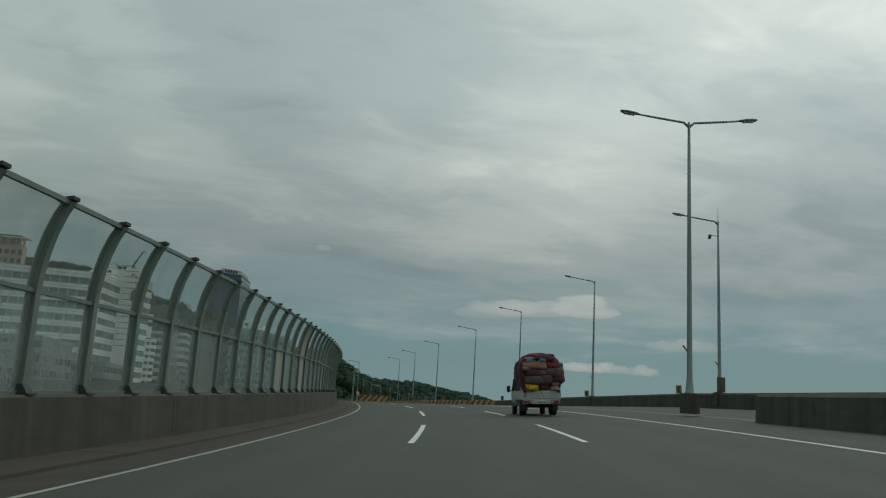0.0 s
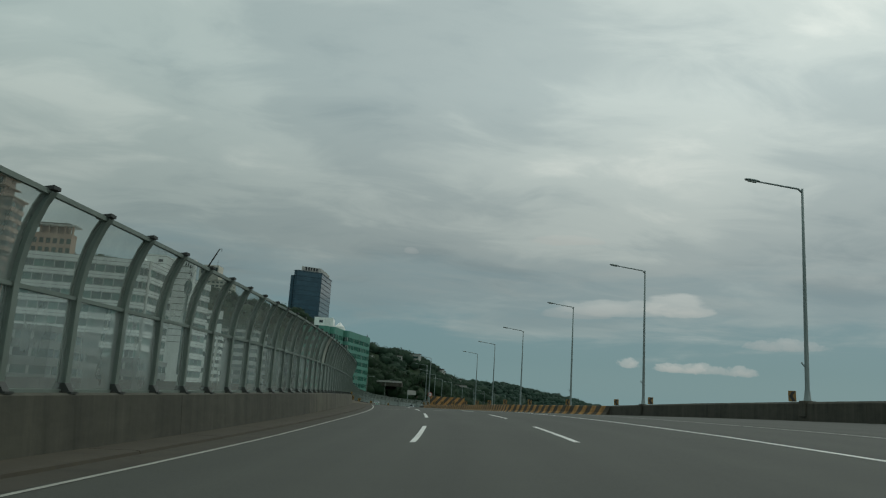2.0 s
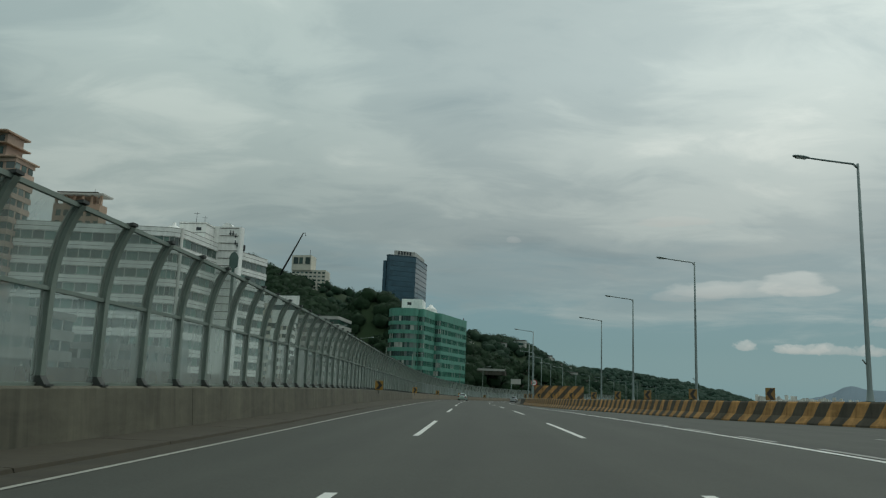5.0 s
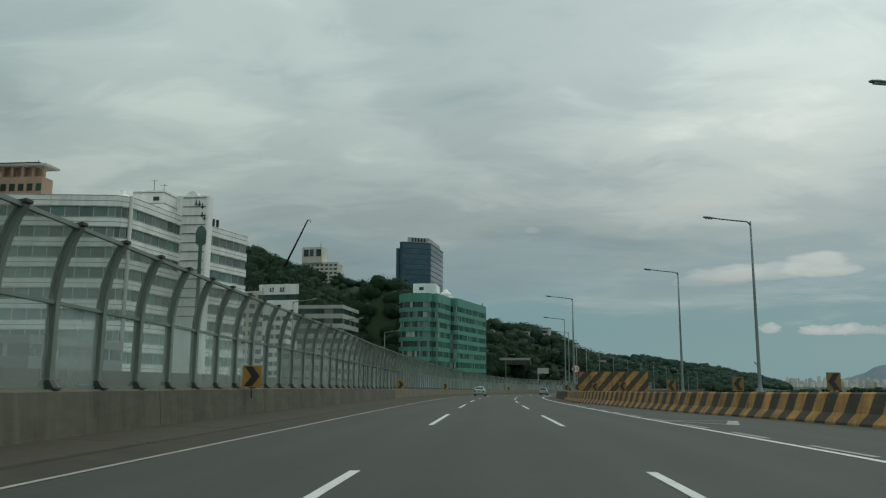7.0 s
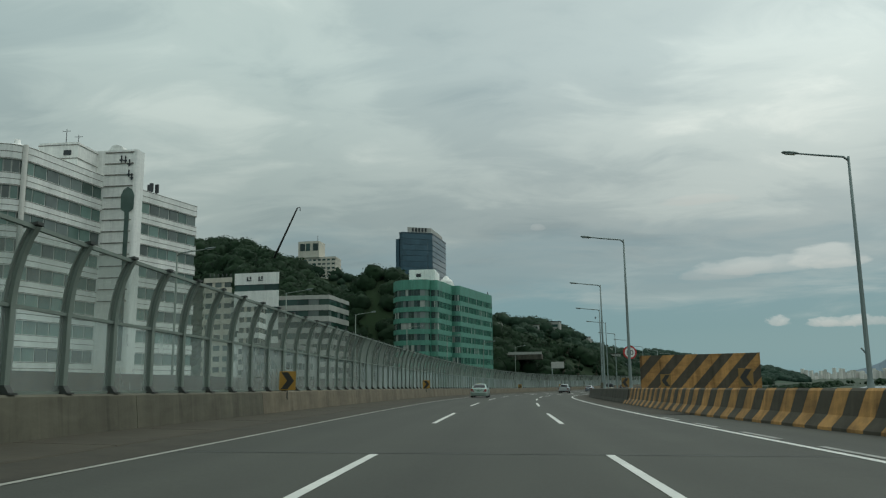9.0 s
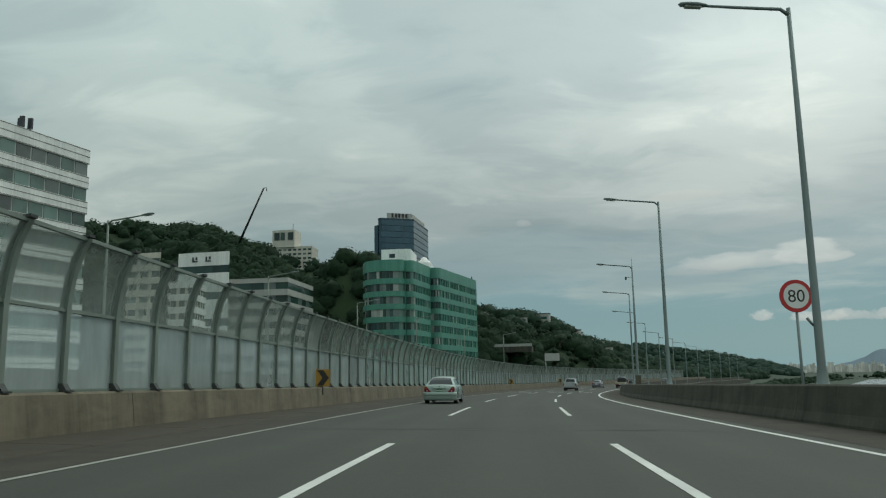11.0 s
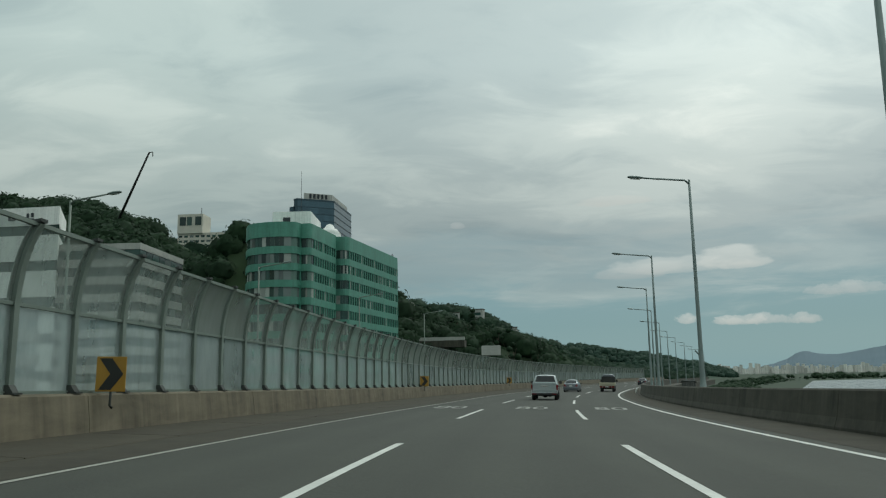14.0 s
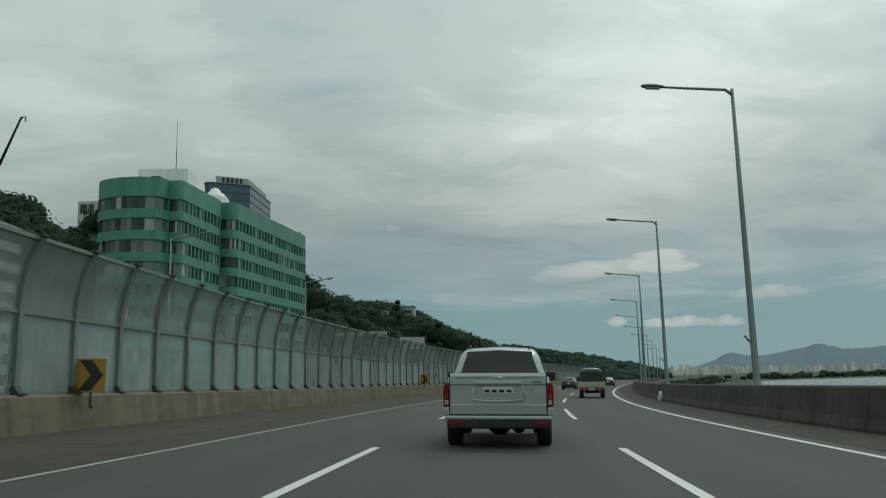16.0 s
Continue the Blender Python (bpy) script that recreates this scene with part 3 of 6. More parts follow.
barrier = thing("noise_barrier", "clear-panelled noise barrier with curved greenish steel posts on a concrete wall", "noise barrier", kind="structure")
post_me, bracket_me, cap_me = post_mesh(), bracket_mesh(), cap_mesh()
lower_me, upper_me = sheet_mesh("lower_sheet", 0.05, 1.58, M["sheet"]), sheet_mesh("upper_sheet", 1.66, 3.05, M["sheet_top"])
dusty_low, dusty_up = sheet_mesh("dusty_lower_sheet", 0.05, 1.58, M["dusty_sheet"]), sheet_mesh("dusty_upper_sheet", 1.66, 3.05, M["dusty_sheet_top"])
matt_low, matt_up = sheet_mesh("matt_lower_sheet", 0.05, 1.58, M["sheet_matt"]), sheet_mesh("matt_upper_sheet", 1.66, 3.05, M["sheet_matt"])
mid_me, top_me, sill_me = rail_mesh("mid_rail", 0.02, 1.68 * RISE, 0.04, 0.035), rail_mesh("top_rail", 0.39 * RISE, 3.18 * RISE, 0.035, 0.04), rail_mesh("sill_rail", 0.0, 0.03, 0.03, 0.03)
BAYS, LEAD = 292, 16
MATT_LOW, MATT_UP = (25, 28), (28, 51)


def post_s(k):
    """Where post k stands along the road; the bays are not quite even."""
    k -= LEAD
    if k > 163:
        return 333.6 + (k - 163) * 1.995
    if k < 0:
        return 12.22 + k * 1.99
    return float(np.interp(k, [0, 25, 39, 49, 80, 91, 126, 163], [12.22, 62.11, 90.28, 109.88, 170.2, 191.93, 261.15, 333.6]))


for k in range(BAYS):
    a, b = (at(q, wall_left_d(q) - 0.28, wall_left_z(q)) for q in (post_s(k), post_s(k + 1)))
    dirn = (b - a).normalized()
    m = pose(a.x, a.y, a.z, 0, 0, math.degrees(math.atan2(-dirn.x, dirn.y))) @ pose(0, 0, 0, math.degrees(math.asin(dirn.z)), 0, 0) @ Matrix.Diagonal((1, (b - a).length / BAY, 1, 1))
    part("post", post_me, None, barrier, m=m)
    part("base_bracket", bracket_me, None, barrier, m=m)
    part("post_cap", cap_me, None, barrier, m=m)
    # the older sheets further along are dustier
    dusty = post_s(k) > 222
    part("lower_sheet", matt_low if k in MATT_LOW else dusty_low if dusty else lower_me, None, barrier, m=m)
    part("upper_sheet", matt_up if k in MATT_UP else dusty_up if dusty else upper_me, None, barrier, m=m)
    part("mid_rail", mid_me, None, barrier, m=m)
    part("top_rail", top_me, None, barrier, m=m)
    part("sill_rail", sill_me, None, barrier, m=m)

# parapet of the street that runs alongside on the land side
street_wall = thing("wall_street", "dark parapet of the parallel street beyond the barrier", "wall", kind="structure")
for k in range(36):
    a = S0 + 10.0 * k
    bm = bmesh.new()
    ribbon(bm, span(a + 0.012, a + 9.988, 2.5), [(-15.2, -2.0), (-15.2, 1.4), (-15.5, 1.4), (-15.5, -2.0)], close=True, caps=True)
    part("wall_block", bm, M["concrete_dark"], street_wall)

# ---- right-hand walls ----
parapet = thing("wall_right", "dark weathered concrete parapet along the river side", "wall", kind="structure")
for k in range(int((S1 - 229) / BLOCK)):
    a = 228.6 + k * BLOCK
    bm = bmesh.new()
    ribbon(bm, span(a + 0.012, a + BLOCK - 0.012, 2.5), [(WALL_R - 0.02, -0.3), (WALL_R - 0.02, 0.10), (WALL_R + 0.05, 0.30), (WALL_R + 0.14, 0.86), (WALL_R + 0.18, 0.90), (WALL_R + 0.42, 0.90), (WALL_R + 0.45, -0.3)], close=True, caps=True)
    part("wall_block", bm, M["concrete_dark"], parapet)
outer = thing("wall_outer", "dark concrete parapet beyond the merging lanes", "wall", kind="structure")
for k in range(31):
    a = S0 + k * BLOCK
    bm = bmesh.new()
    ribbon(bm, span(a + 0.012, a + BLOCK - 0.012, 2.5), [(17.3, -0.3), (17.32, 0.86), (17.4, 0.95), (17.65, 0.95), (17.7, -0.3)], close=True, caps=True)
    part("wall_block", bm, M["concrete_dark"], outer)
nose = thing("wall_merge", "short concrete wall that ends where the lanes merge", "wall", kind="structure")
for k in range(9):
    a = S0 + k * BLOCK
    bm = bmesh.new()
    ribbon(bm, span(a + 0.012, a + BLOCK - 0.012, 2.5), [(8.6, -0.3), (8.65, 0.8), (8.75, 0.9), (9.2, 0.9), (9.3, 0.8), (9.35, -0.3)], close=True, caps=True)
    part("wall_block", bm, M["concrete_dark"], nose)

striped = thing("striped_barrier", "concrete barrier painted in slanting weathered yellow and black stripes", "barrier", kind="structure")


n_str = 142
for k in range(n_str):
    a, b = 121.48 + 0.7606 * k, 121.48 + 0.7606 * (k + 1)
    bm = bmesh.new()
    rows = []
    for q0 in (a + 0.004, b - 0.004):
        row = []
        for o, z, sl in ((-0.10, -0.2, 0.40), (-0.09, 0.07, 0.38), (-0.05, 0.13, 0.33), (0.10, 0.34, 0.14), (0.19, 0.88, -0.30), (0.24, 0.94, -0.34), (0.42, 0.94, -0.34), (0.5, -0.2, 0.34)):
            q = q0 + sl * 0.65
            row.append(bm.verts.new(at(q, right_edge(q) + o, z)))
        rows.append(row)
    for i in range(8):
        j = (i + 1) % 8
        bm.faces.new((rows[0][i], rows[0][j], rows[1][j], rows[1][i]))
    bm.faces.new(rows[0])
    bm.faces.new(rows[1][::-1])
    part("stripe", bm, M["hazard_yellow" if k % 2 else "hazard_black"], striped)
# ---- lamps ----


def street_lamp(s, d, z0, height, arms=(-1,), reach=3.4, mast=False, lean=0.0, mat="pole"):
    lamp = thing("street_lamp", "tall tapered galvanised lamp post with a curved arm beside the road" if len(arms) == 1 else "tall galvanised lamp post with two opposite arms",
                 "street lamp", place(s, d / WIDE, (z0 + 0.11) / WIDE, 0, False), "lamp posts along the road")
    bm = bmesh.new()
    box(bm, -0.35, 0.35, -0.35, 0.35, -0.9, 0.0, 0, 0.04)
    part("plinth", bm, M["concrete_dark"], lamp)
    bm = bmesh.new()
    tube(bm, [(0, 0, 0), (0, 0, 0.05), (0, 0, 0.55), (0, 0, 0.62), (lean * 0.5, 0, height * 0.6), (lean, 0, height)], [0.25, 0.20, 0.145, 0.13, 0.095, 0.065], 12)
    part("pole", bm, M[mat], lamp, smooth=True)
    for side in arms:
        bm = bmesh.new()
        tube(bm, [(lean, 0, height - 0.25), (lean + side * 0.25, 0, height - 0.02), (lean + side * reach * 0.5, 0, height + 0.14), (lean + side * (reach - 0.7), 0, height + 0.26)], [0.065, 0.06, 0.055, 0.045], 8)
        part("arm", bm, M[mat], lamp)
        bm = bmesh.new()
        lathe(bm, [(0.02, -0.12), (0.10, 0.0), (0.16, 0.25), (0.17, 0.5), (0.12, 0.78), (0.02, 0.86)], 12, 0, "x")
        for v in bm.verts:
            v.co.z *= 0.55
            v.co.x *= side
        head = part("lamp_head", bm, M["pole"], lamp, "flat grey lamp head", pose(lean + side * (reach - 0.78), 0, height + 0.27, 0, -6 * side))
        bm = bmesh.new()
        box(bm, 0.12, 0.66, -0.11, 0.11, -0.105, -0.07, 0, 0.02)
        for v in bm.verts:
            v.co.x *= side
        part("lamp_cover", bm, M["lamp_glass"], head)
    if mast:
        bm = bmesh.new()
        tube(bm, [(lean, 0, height), (lean, 0, height + 1.0)], [0.02, 0.012], 6)
        part("antenna", bm, M["pole"], lamp)
        bm = bmesh.new()
        tube(bm, [(0, 0, height - 1.1), (-0.6, 0, height - 1.1)], 0.03, 6)
        cam_arm = part("camera_bracket", bm, M["pole"], lamp)
        bm = bmesh.new()
        box(bm, -0.72, -0.56, -0.14, 0.14, height - 1.34, height - 1.04, 0, 0.04)
        part("camera_housing", bm, M["black"], cam_arm, "dark traffic camera housing")
        bm = bmesh.new()
        box(bm, -0.27, 0.27, -0.36, -0.14, 0.02, 1.05, 0, 0.03)
        part("junction_box", bm, M["concrete_mid"], lamp, "grey-brown junction box")
    bm = bmesh.new()
    tube(bm, [(-0.12, 0, 1.9), (-0.3, 0, 2.15)], [0.03, 0.045], 6)
    part("side_hook", bm, M["pole"], lamp)
    return lamp


street_lamp(36.1, 10.05, 0.9, 12.95, (-1, 1), 3.3)
street_lamp(55.0, 19.6, 1.0, 12.4, (-1,), 3.4, True)
for s, d, z, h in ((83.3, 19.62, 1.0, 12.42), (111.8, 19.55, 1.0, 12.6), (139.2, 19.77, 1.1, 12.7), (169.5, 19.4, 1.1, 12.65), (195.4, 19.0, 1.1, 12.5), (219.2, 18.75, 0.9, 12.4),
                   (241.4, 9.43, 0.75, 12.2), (267.9, 9.17, 0.75, 11.82)):
    street_lamp(s, d, z, h)
street_lamp(296.6, 9.3, 0.75, 11.75, (-1,), 3.4, True)
for k in range(11):
    street_lamp(323.4 + 26.2 * k, (9.15, 9.0, 8.85)[k] if k < 3 else 8.7, 0.75 - float(np.interp(k, [0, 1, 2, 3, 10], [0, 0.2, 0.32, 0.85, 2.6])), 11.93 if k == 0 else 11.75)
# lamps of the street on the land side, reaching towards the road
for k in range(2, 9):
    s = 183.5 + 27.2 * k
    lamp = street_lamp(s, -27.2, -8.5, 20.2, (1,), 3.2, mat="steel")

# ---- signs ----


def chevron_sign(m, flip, size=0.75, label="square yellow sign with a black bend arrow on the barrier", face="yellow"):
    sign = thing("chevron_sign", label, "road sign", m, "bend signs along the road")
    bm = bmesh.new()
    box(bm, -size * 0.44, size * 0.44, -0.012, 0.012, 0, size, 0, 0.008)
    plate = part("plate", bm, M[face], sign)
    bm = bmesh.new()
    f = -1 if flip else 1
    a = 0.35 * size
    pts = [(-a * 1.0, 0.05 * size), (a * 0.05, 0.05 * size), (a * 1.05, 0.5 * size), (a * 0.05, 0.95 * size), (-a * 1.0, 0.95 * size), (-a * 0.05, 0.5 * size)]
    prism(bm, [(x * f, z) for x, z in pts], -0.018, -0.0125, axis=1)
    part("arrow", bm, M["black"], plate)
    bm = bmesh.new()
    tube(bm, [(0, 0.03, 0.4 * size), (0, 0.03, -0.30), (0, 0.12, -0.34)], 0.028, 8)
    part("bracket", bm, M["steel_dark"], sign)
    return sign


for s in (163.3, 207.3, 250.7, 293.4, 335.75, 380.0):
    chevron_sign(place(s, wall_left_d(s) + 0.06, wall_left_z(s) + 0.03, 4), False, 0.74)
for s in (62, 85, 110, 120, 129, 138, 146, 155.7, 164.5, 173, 182, 193.8, 204, 216.5, 232):
    e = right_edge(s) + 0.35 if s > 121 else 17.5
    chevron_sign(place(s, e, 0.98, 14), True, 0.62, "faded yellow sign with a black bend arrow above striped wall", "faded_yellow")

# big striped board and the round limit sign in front of it
board = thing("hazard_board", "large board with slanting yellow and black stripes behind the barrier", "hazard board")
B0, B1 = Vector((16.1, 235.6, 0.85)), Vector((24.5, 234.9, 0.95))


def flat_board(ob, p0, p1, h, n, mats):
    """Slanting stripes on an upright board from p0 to p1."""
    p0, p1 = Vector(p0), Vector(p1)
    u = (p1 - p0).normalized()
    w = (p1 - p0).length
    nrm = u.cross(Vector((0, 0, 1)))
    sl = h * 0.9
    step = (w + sl) / n
    for k in range(n):
        poly = []
        a, b = -sl + k * step, -sl + (k + 1) * step
        for q in ((a, 0), (b, 0), (b + sl, h), (a + sl, h)):
            poly.append(q)
        # clip to the board's width
        def clip(pts, x, keep_less):
            out = []
            for i, p in enumerate(pts):
                q = pts[(i + 1) % len(pts)]
                pin, qin = (p[0] <= x) == keep_less or p[0] == x, (q[0] <= x) == keep_less or q[0] == x
                if pin:
                    out.append(p)
                if pin != qin:
                    f = (x - p[0]) / (q[0] - p[0])
                    out.append((x, p[1] + (q[1] - p[1]) * f))
            return out
        poly = clip(clip(poly, 0.0, False), w, True)
        if len(poly) < 3:
            continue
        bm = bmesh.new()
        fr = [bm.verts.new(p0 + u * x + Vector((0, 0, z)) + nrm * 0.06) for x, z in poly]
        bk = [bm.verts.new(p0 + u * x + Vector((0, 0, z)) - nrm * 0.02) for x, z in poly]
        bm.faces.new(fr)
        bm.faces.new(bk[::-1])
        for i in range(len(fr)):
            j = (i + 1) % len(fr)
            bm.faces.new((fr[i], bk[i], bk[j], fr[j]))
        part("stripe", bm, mats[k % 2], ob)
    bm = bmesh.new()
    for f in (0.1, 0.5, 0.9):
        c = p0 + u * (w * f) - nrm * 0.1
        box(bm, c.x - 0.06, c.x + 0.06, c.y - 0.06, c.y + 0.06, p0.z - 3.0, p0.z + h * 0.9)
    part("support", bm, M["steel_dark"], ob)


flat_board(board, B0, B1, 2.65, 13, [M["hazard_yellow"], M["hazard_black"]])


limit = thing("speed_limit_sign", "round white speed limit sign with a red rim on a post", "road sign", pose(16.3, 243.2, 1.2, 0, 0, 4))
bm = bmesh.new()
tube(bm, [(0, 0.05, -3.0), (0, 0.05, 3.3)], 0.05, 8)
part("post", bm, M["pole"], limit)
bm = bmesh.new()
lathe(bm, [(0.56, -0.02), (0.56, 0.02)], 28, 0, "y", (0, 0, 2.8))
disc = part("disc", bm, M["red"], limit, "red-rimmed disc")
bm = bmesh.new()
lathe(bm, [(0.43, -0.032), (0.43, -0.022)], 28, 0, "y", (0, 0, 2.8))
part("face", bm, M["white"], disc)
me = lettering("80", 0.56, 0.42)
me.materials.append(M["black"])
part("number", me, None, disc, "black number 80", pose(0, -0.036, 2.59, 90, 0, 0))

# ---- buildings ----
M["white_tile"] = material("white_wall_tile", (0.79, 0.79, 0.755), 0.55, 0, 3, 0.06, 0.16, 0.22, 0.05, True)
M["dark_glass"] = material("dark_window_glass", (0.028, 0.060, 0.050), 0.12, 0, 0.5, 0.3, 0.4, 0.15, 0.0, rand=1.0)
M["pale_glass"] = material("curtained_window_glass", (0.13, 0.16, 0.15), 0.2, 0, 0.5, 0.3, 0.4, 0.15, 0.0, rand=0.8)
M["green_wall"] = material("green_metal_cladding", (0.070, 0.245, 0.180), 0.5, 0, 3, 0.06, 0.2, 0.5, 0.05, True)
M["blind_glass"] = material("window_with_pale_blind", (0.30, 0.32, 0.29), 0.3, 0, 0.5, 0.3, 0.3, 0.15, 0.0, rand=0.7)
M["green_dull"] = material("dull_green_frame", (0.11, 0.19, 0.16), 0.6, 0, 3, 0.08, 0.14, 0.2, 0.05, True)
M["blue_glass"] = material("blue_mirror_glass", (0.050, 0.098, 0.125), 0.10, 0.6, 0.6, 0.1, 0.2, 0.05, 0.0, rand=0.3)
M["tower_frame"] = material("blue_grey_mullion", (0.030, 0.060, 0.076), 0.4, 0.4, 2, 0.06, 0.15, 0.2, 0.0)
M["pale_frame"] = material("pale_window_frame", (0.46, 0.47, 0.44), 0.6, 0, 2, 0.08, 0.2, 0.3, 0.0)
M["tile_joint"] = material("stained_tile_joint", (0.20, 0.19, 0.165), 0.8, 0, 1.5, 0.2, 0.6, 0.25, 0.0, True)
M["green_glass"] = material("green_tinted_glass", (0.120, 0.190, 0.165), 0.15, 0, 0.5, 0.3, 0.4, 0.15, 0.0, rand=0.9)
M["grey_wall"] = material("grey_render", (0.40, 0.40, 0.37), 0.8, 0, 2, 0.08, 0.14, 0.2, 0.05, True)
M["cream_wall"] = material("cream_render", (0.56, 0.53, 0.45), 0.8, 0, 2, 0.08, 0.12, 0.2, 0.05, True)
M["brown_wall"] = material("brown_stone_cladding", (0.34, 0.235, 0.17), 0.8, 0, 2, 0.08, 0.12, 0.2, 0.05, True)
M["dim_wall"] = material("weathered_grey_render", (0.19, 0.20, 0.185), 0.85, 0, 2, 0.08, 0.16, 0.2, 0.05, True)
M["pink_wall"] = material("pinkish_render", (0.40, 0.285, 0.225), 0.8, 0, 2, 0.08, 0.14, 0.2, 0.05, True)
M["dark_metal"] = material("dark_metal", (0.04, 0.045, 0.05), 0.5, 0.3, 2, 0.08, 0.2, 0.3, 0.0)


def walk_outline(pts, step):
    """Points at even steps along an open line, with the direction at each."""
    out = []
    for a, b in zip(pts, pts[1:]):
        a, b = Vector((*a, 0)), Vector((*b, 0))
        n = max(1, round((b - a).length / step))
        for k in range(n):
            out.append((a.lerp(b, (k + 0.5) / n), (b - a).normalized(), (b - a).length / n))
    return out


def rounded(pts, radii, seg=5):
    """An outline with its corners rounded off."""
    out = []
    n = len(pts)
    for i, p in enumerate(pts):
        r = radii[i] if isinstance(radii, (list, tuple)) else radii
        if not r:
            out.append(p)
            continue
        p, a, b = Vector(p), Vector(pts[i - 1]), Vector(pts[(i + 1) % n])
        u, w = (a - p).normalized() * r, (b - p).normalized() * r
        for k in range(seg + 1):
            t = k / seg
            q = (p + u) * (1 - t) ** 2 + p * 2 * t * (1 - t) + (p + w) * t * t
            out.append((q.x, q.y))
    return out


def shrink(pts, d):
    """The outline moved inwards by d (pts run anticlockwise)."""
    out = []
    n = len(pts)
    for i in range(n):
        a, p, b = Vector(pts[i - 1]), Vector(pts[i]), Vector(pts[(i + 1) % n])
        u, w = (p - a).normalized(), (b - p).normalized()
        nu, nw = Vector((-u.y, u.x)), Vector((-w.y, w.x))
        m = (nu + nw)
        m = m / max(m.length_squared, 0.3) * 2
        out.append(tuple(p + m * d))
    return out


def banded_building(name, label, outline, z0, top, pitch, wall_mat, glass, frame_mat, window_h, sill, spacing, show, gap=0.35, pale=0.15, seed=1, parapet=1.2, joints=0, side_gap=None):
    """Storeys of solid bands and window strips. show: how many sides of the outline, from its first point, carry windows."""
    rng = random.Random(seed)
    b = thing(name, label, "building")
    floors = int((top - parapet - z0) / pitch)
    inner = shrink(outline, 0.35)
    bm = bmesh.new()
    prism(bm, inner, z0, top - 0.5, axis=2)
    part("core", bm, frame_mat, b)
    cache = {}
    for k in range(floors + 1):
        zt = top - parapet - k * pitch
        zb = zt - window_h
        # solid band above the window strip
        bm = bmesh.new()
        prism(bm, outline, zt, top if k == 0 else zt + pitch - window_h, axis=2)
        part("wall_band", bm, wall_mat, b)
        for j in range(joints):
            zj = zt + 0.12 + ((parapet if k == 0 else pitch - window_h) - 0.24) * j / max(1, joints - 1)
            bm = bmesh.new()
            prism(bm, shrink(outline, -0.03), zj - 0.06, zj + 0.06, axis=2)
            part("tile_joint", bm, M["tile_joint"], b)
        if k == floors:
            break
        for p, d, w in walk_outline(outline[:show + 1], spacing):
            width = round(w - (side_gap if side_gap and d.y > 0.9 else gap), 1)
            if width < 0.4:
                continue
            n = Vector((d.y, -d.x, 0))
            g = rng.choice(glass[1:]) if rng.random() < pale else glass[0]
            key = (width, g.name)
            if key not in cache:
                q = bmesh.new()
                box(q, -width / 2, width / 2, -0.04, 0.04, 0.0, window_h, 0)
                cache[key] = mesh_of("window", q, g)
            c = p - n * 0.30
            turn = math.degrees(math.atan2(d.y, d.x))
            part("window", cache[key], None, b, m=pose(c.x, c.y, zb + 0.0, 0, 0, turn))
            if side_gap and d.y > 0.9:
                key = ("pier", round(w, 1))
                if key not in cache:
                    q = bmesh.new()
                    box(q, -side_gap / 2, side_gap / 2, -0.02, 0.3, 0.0, window_h + 0.02, 0)
                    cache[key] = mesh_of("pier", q, wall_mat)
                e = p + d * (w / 2) - n * 0.02
                part("pier", cache[key], None, b, m=pose(e.x, e.y, zb - 0.01, 0, 0, turn))
    bm = bmesh.new()
    prism(bm, outline, z0, top - parapet - floors * pitch + 0.01, axis=2)
    part("base", bm, wall_mat, b)
    return b


# green clad block with rounded bays
green_line = rounded([(-45.2, 476.0), (-43.0, 469.4), (-36.5, 466.6), (-30.6, 467.6), (-29.9, 470.2), (-27.4, 469.6), (-23.8, 488.0), (-25.2, 490.0), (-20.9, 489.5), (-10.1, 532.0), (-44, 549)],
                     [0, 3.0, 3.0, 1.2, 0, 1.4, 0, 0, 2.0, 0, 0])
green = banded_building("green_building", "green clad hospital block with rounded bays and dark window strips", green_line, GROUND_Z, 39.3, 4.15, M["green_wall"], (M["dark_glass"], M["pale_glass"], M["blind_glass"]),
                        M["green_dull"], 2.35, 1.0, 1.75, len(green_line) - 2, 0.12, 0.34, 3, 3.75, 0, 0.36)
bm = bmesh.new()
box(bm, -40.3, -30.0, 484, 500, 38.8, 45.4)
pent = part("penthouse", bm, M["white_tile"], green, "stained white roof house")
bm = bmesh.new()
box(bm, -37.5, -35.5, 483.9, 484.0, 42.4, 43.8)
part("vent", bm, M["dark_metal"], pent)
bm = bmesh.new()
lathe(bm, [(3.3, 0.0), (3.3, 1.3), (3.0, 1.6), (3.15, 1.9), (2.0, 3.3), (1.5, 3.5), (0.9, 4.5), (0.2, 4.8)], 20, 0, "z", (-26.8, 496, 39.3))
part("water_tank", bm, M["white_tile"], green, "white domed water tank")
bm = bmesh.new()
tube(bm, [(-33, 486, 45), (-33, 486, 57)], [0.09, 0.03], 6)
part("mast", bm, M["dark_metal"], green)
for k in range(5):
    bm = bmesh.new()
    y = 536 + 1.6 * k
    tube(bm, [(-12.5, y, 39.0), (-12.2, y, 41.2 + 0.5 * (k % 2))], 0.12, 6)
    part("antenna", bm, M["dark_metal"], green)

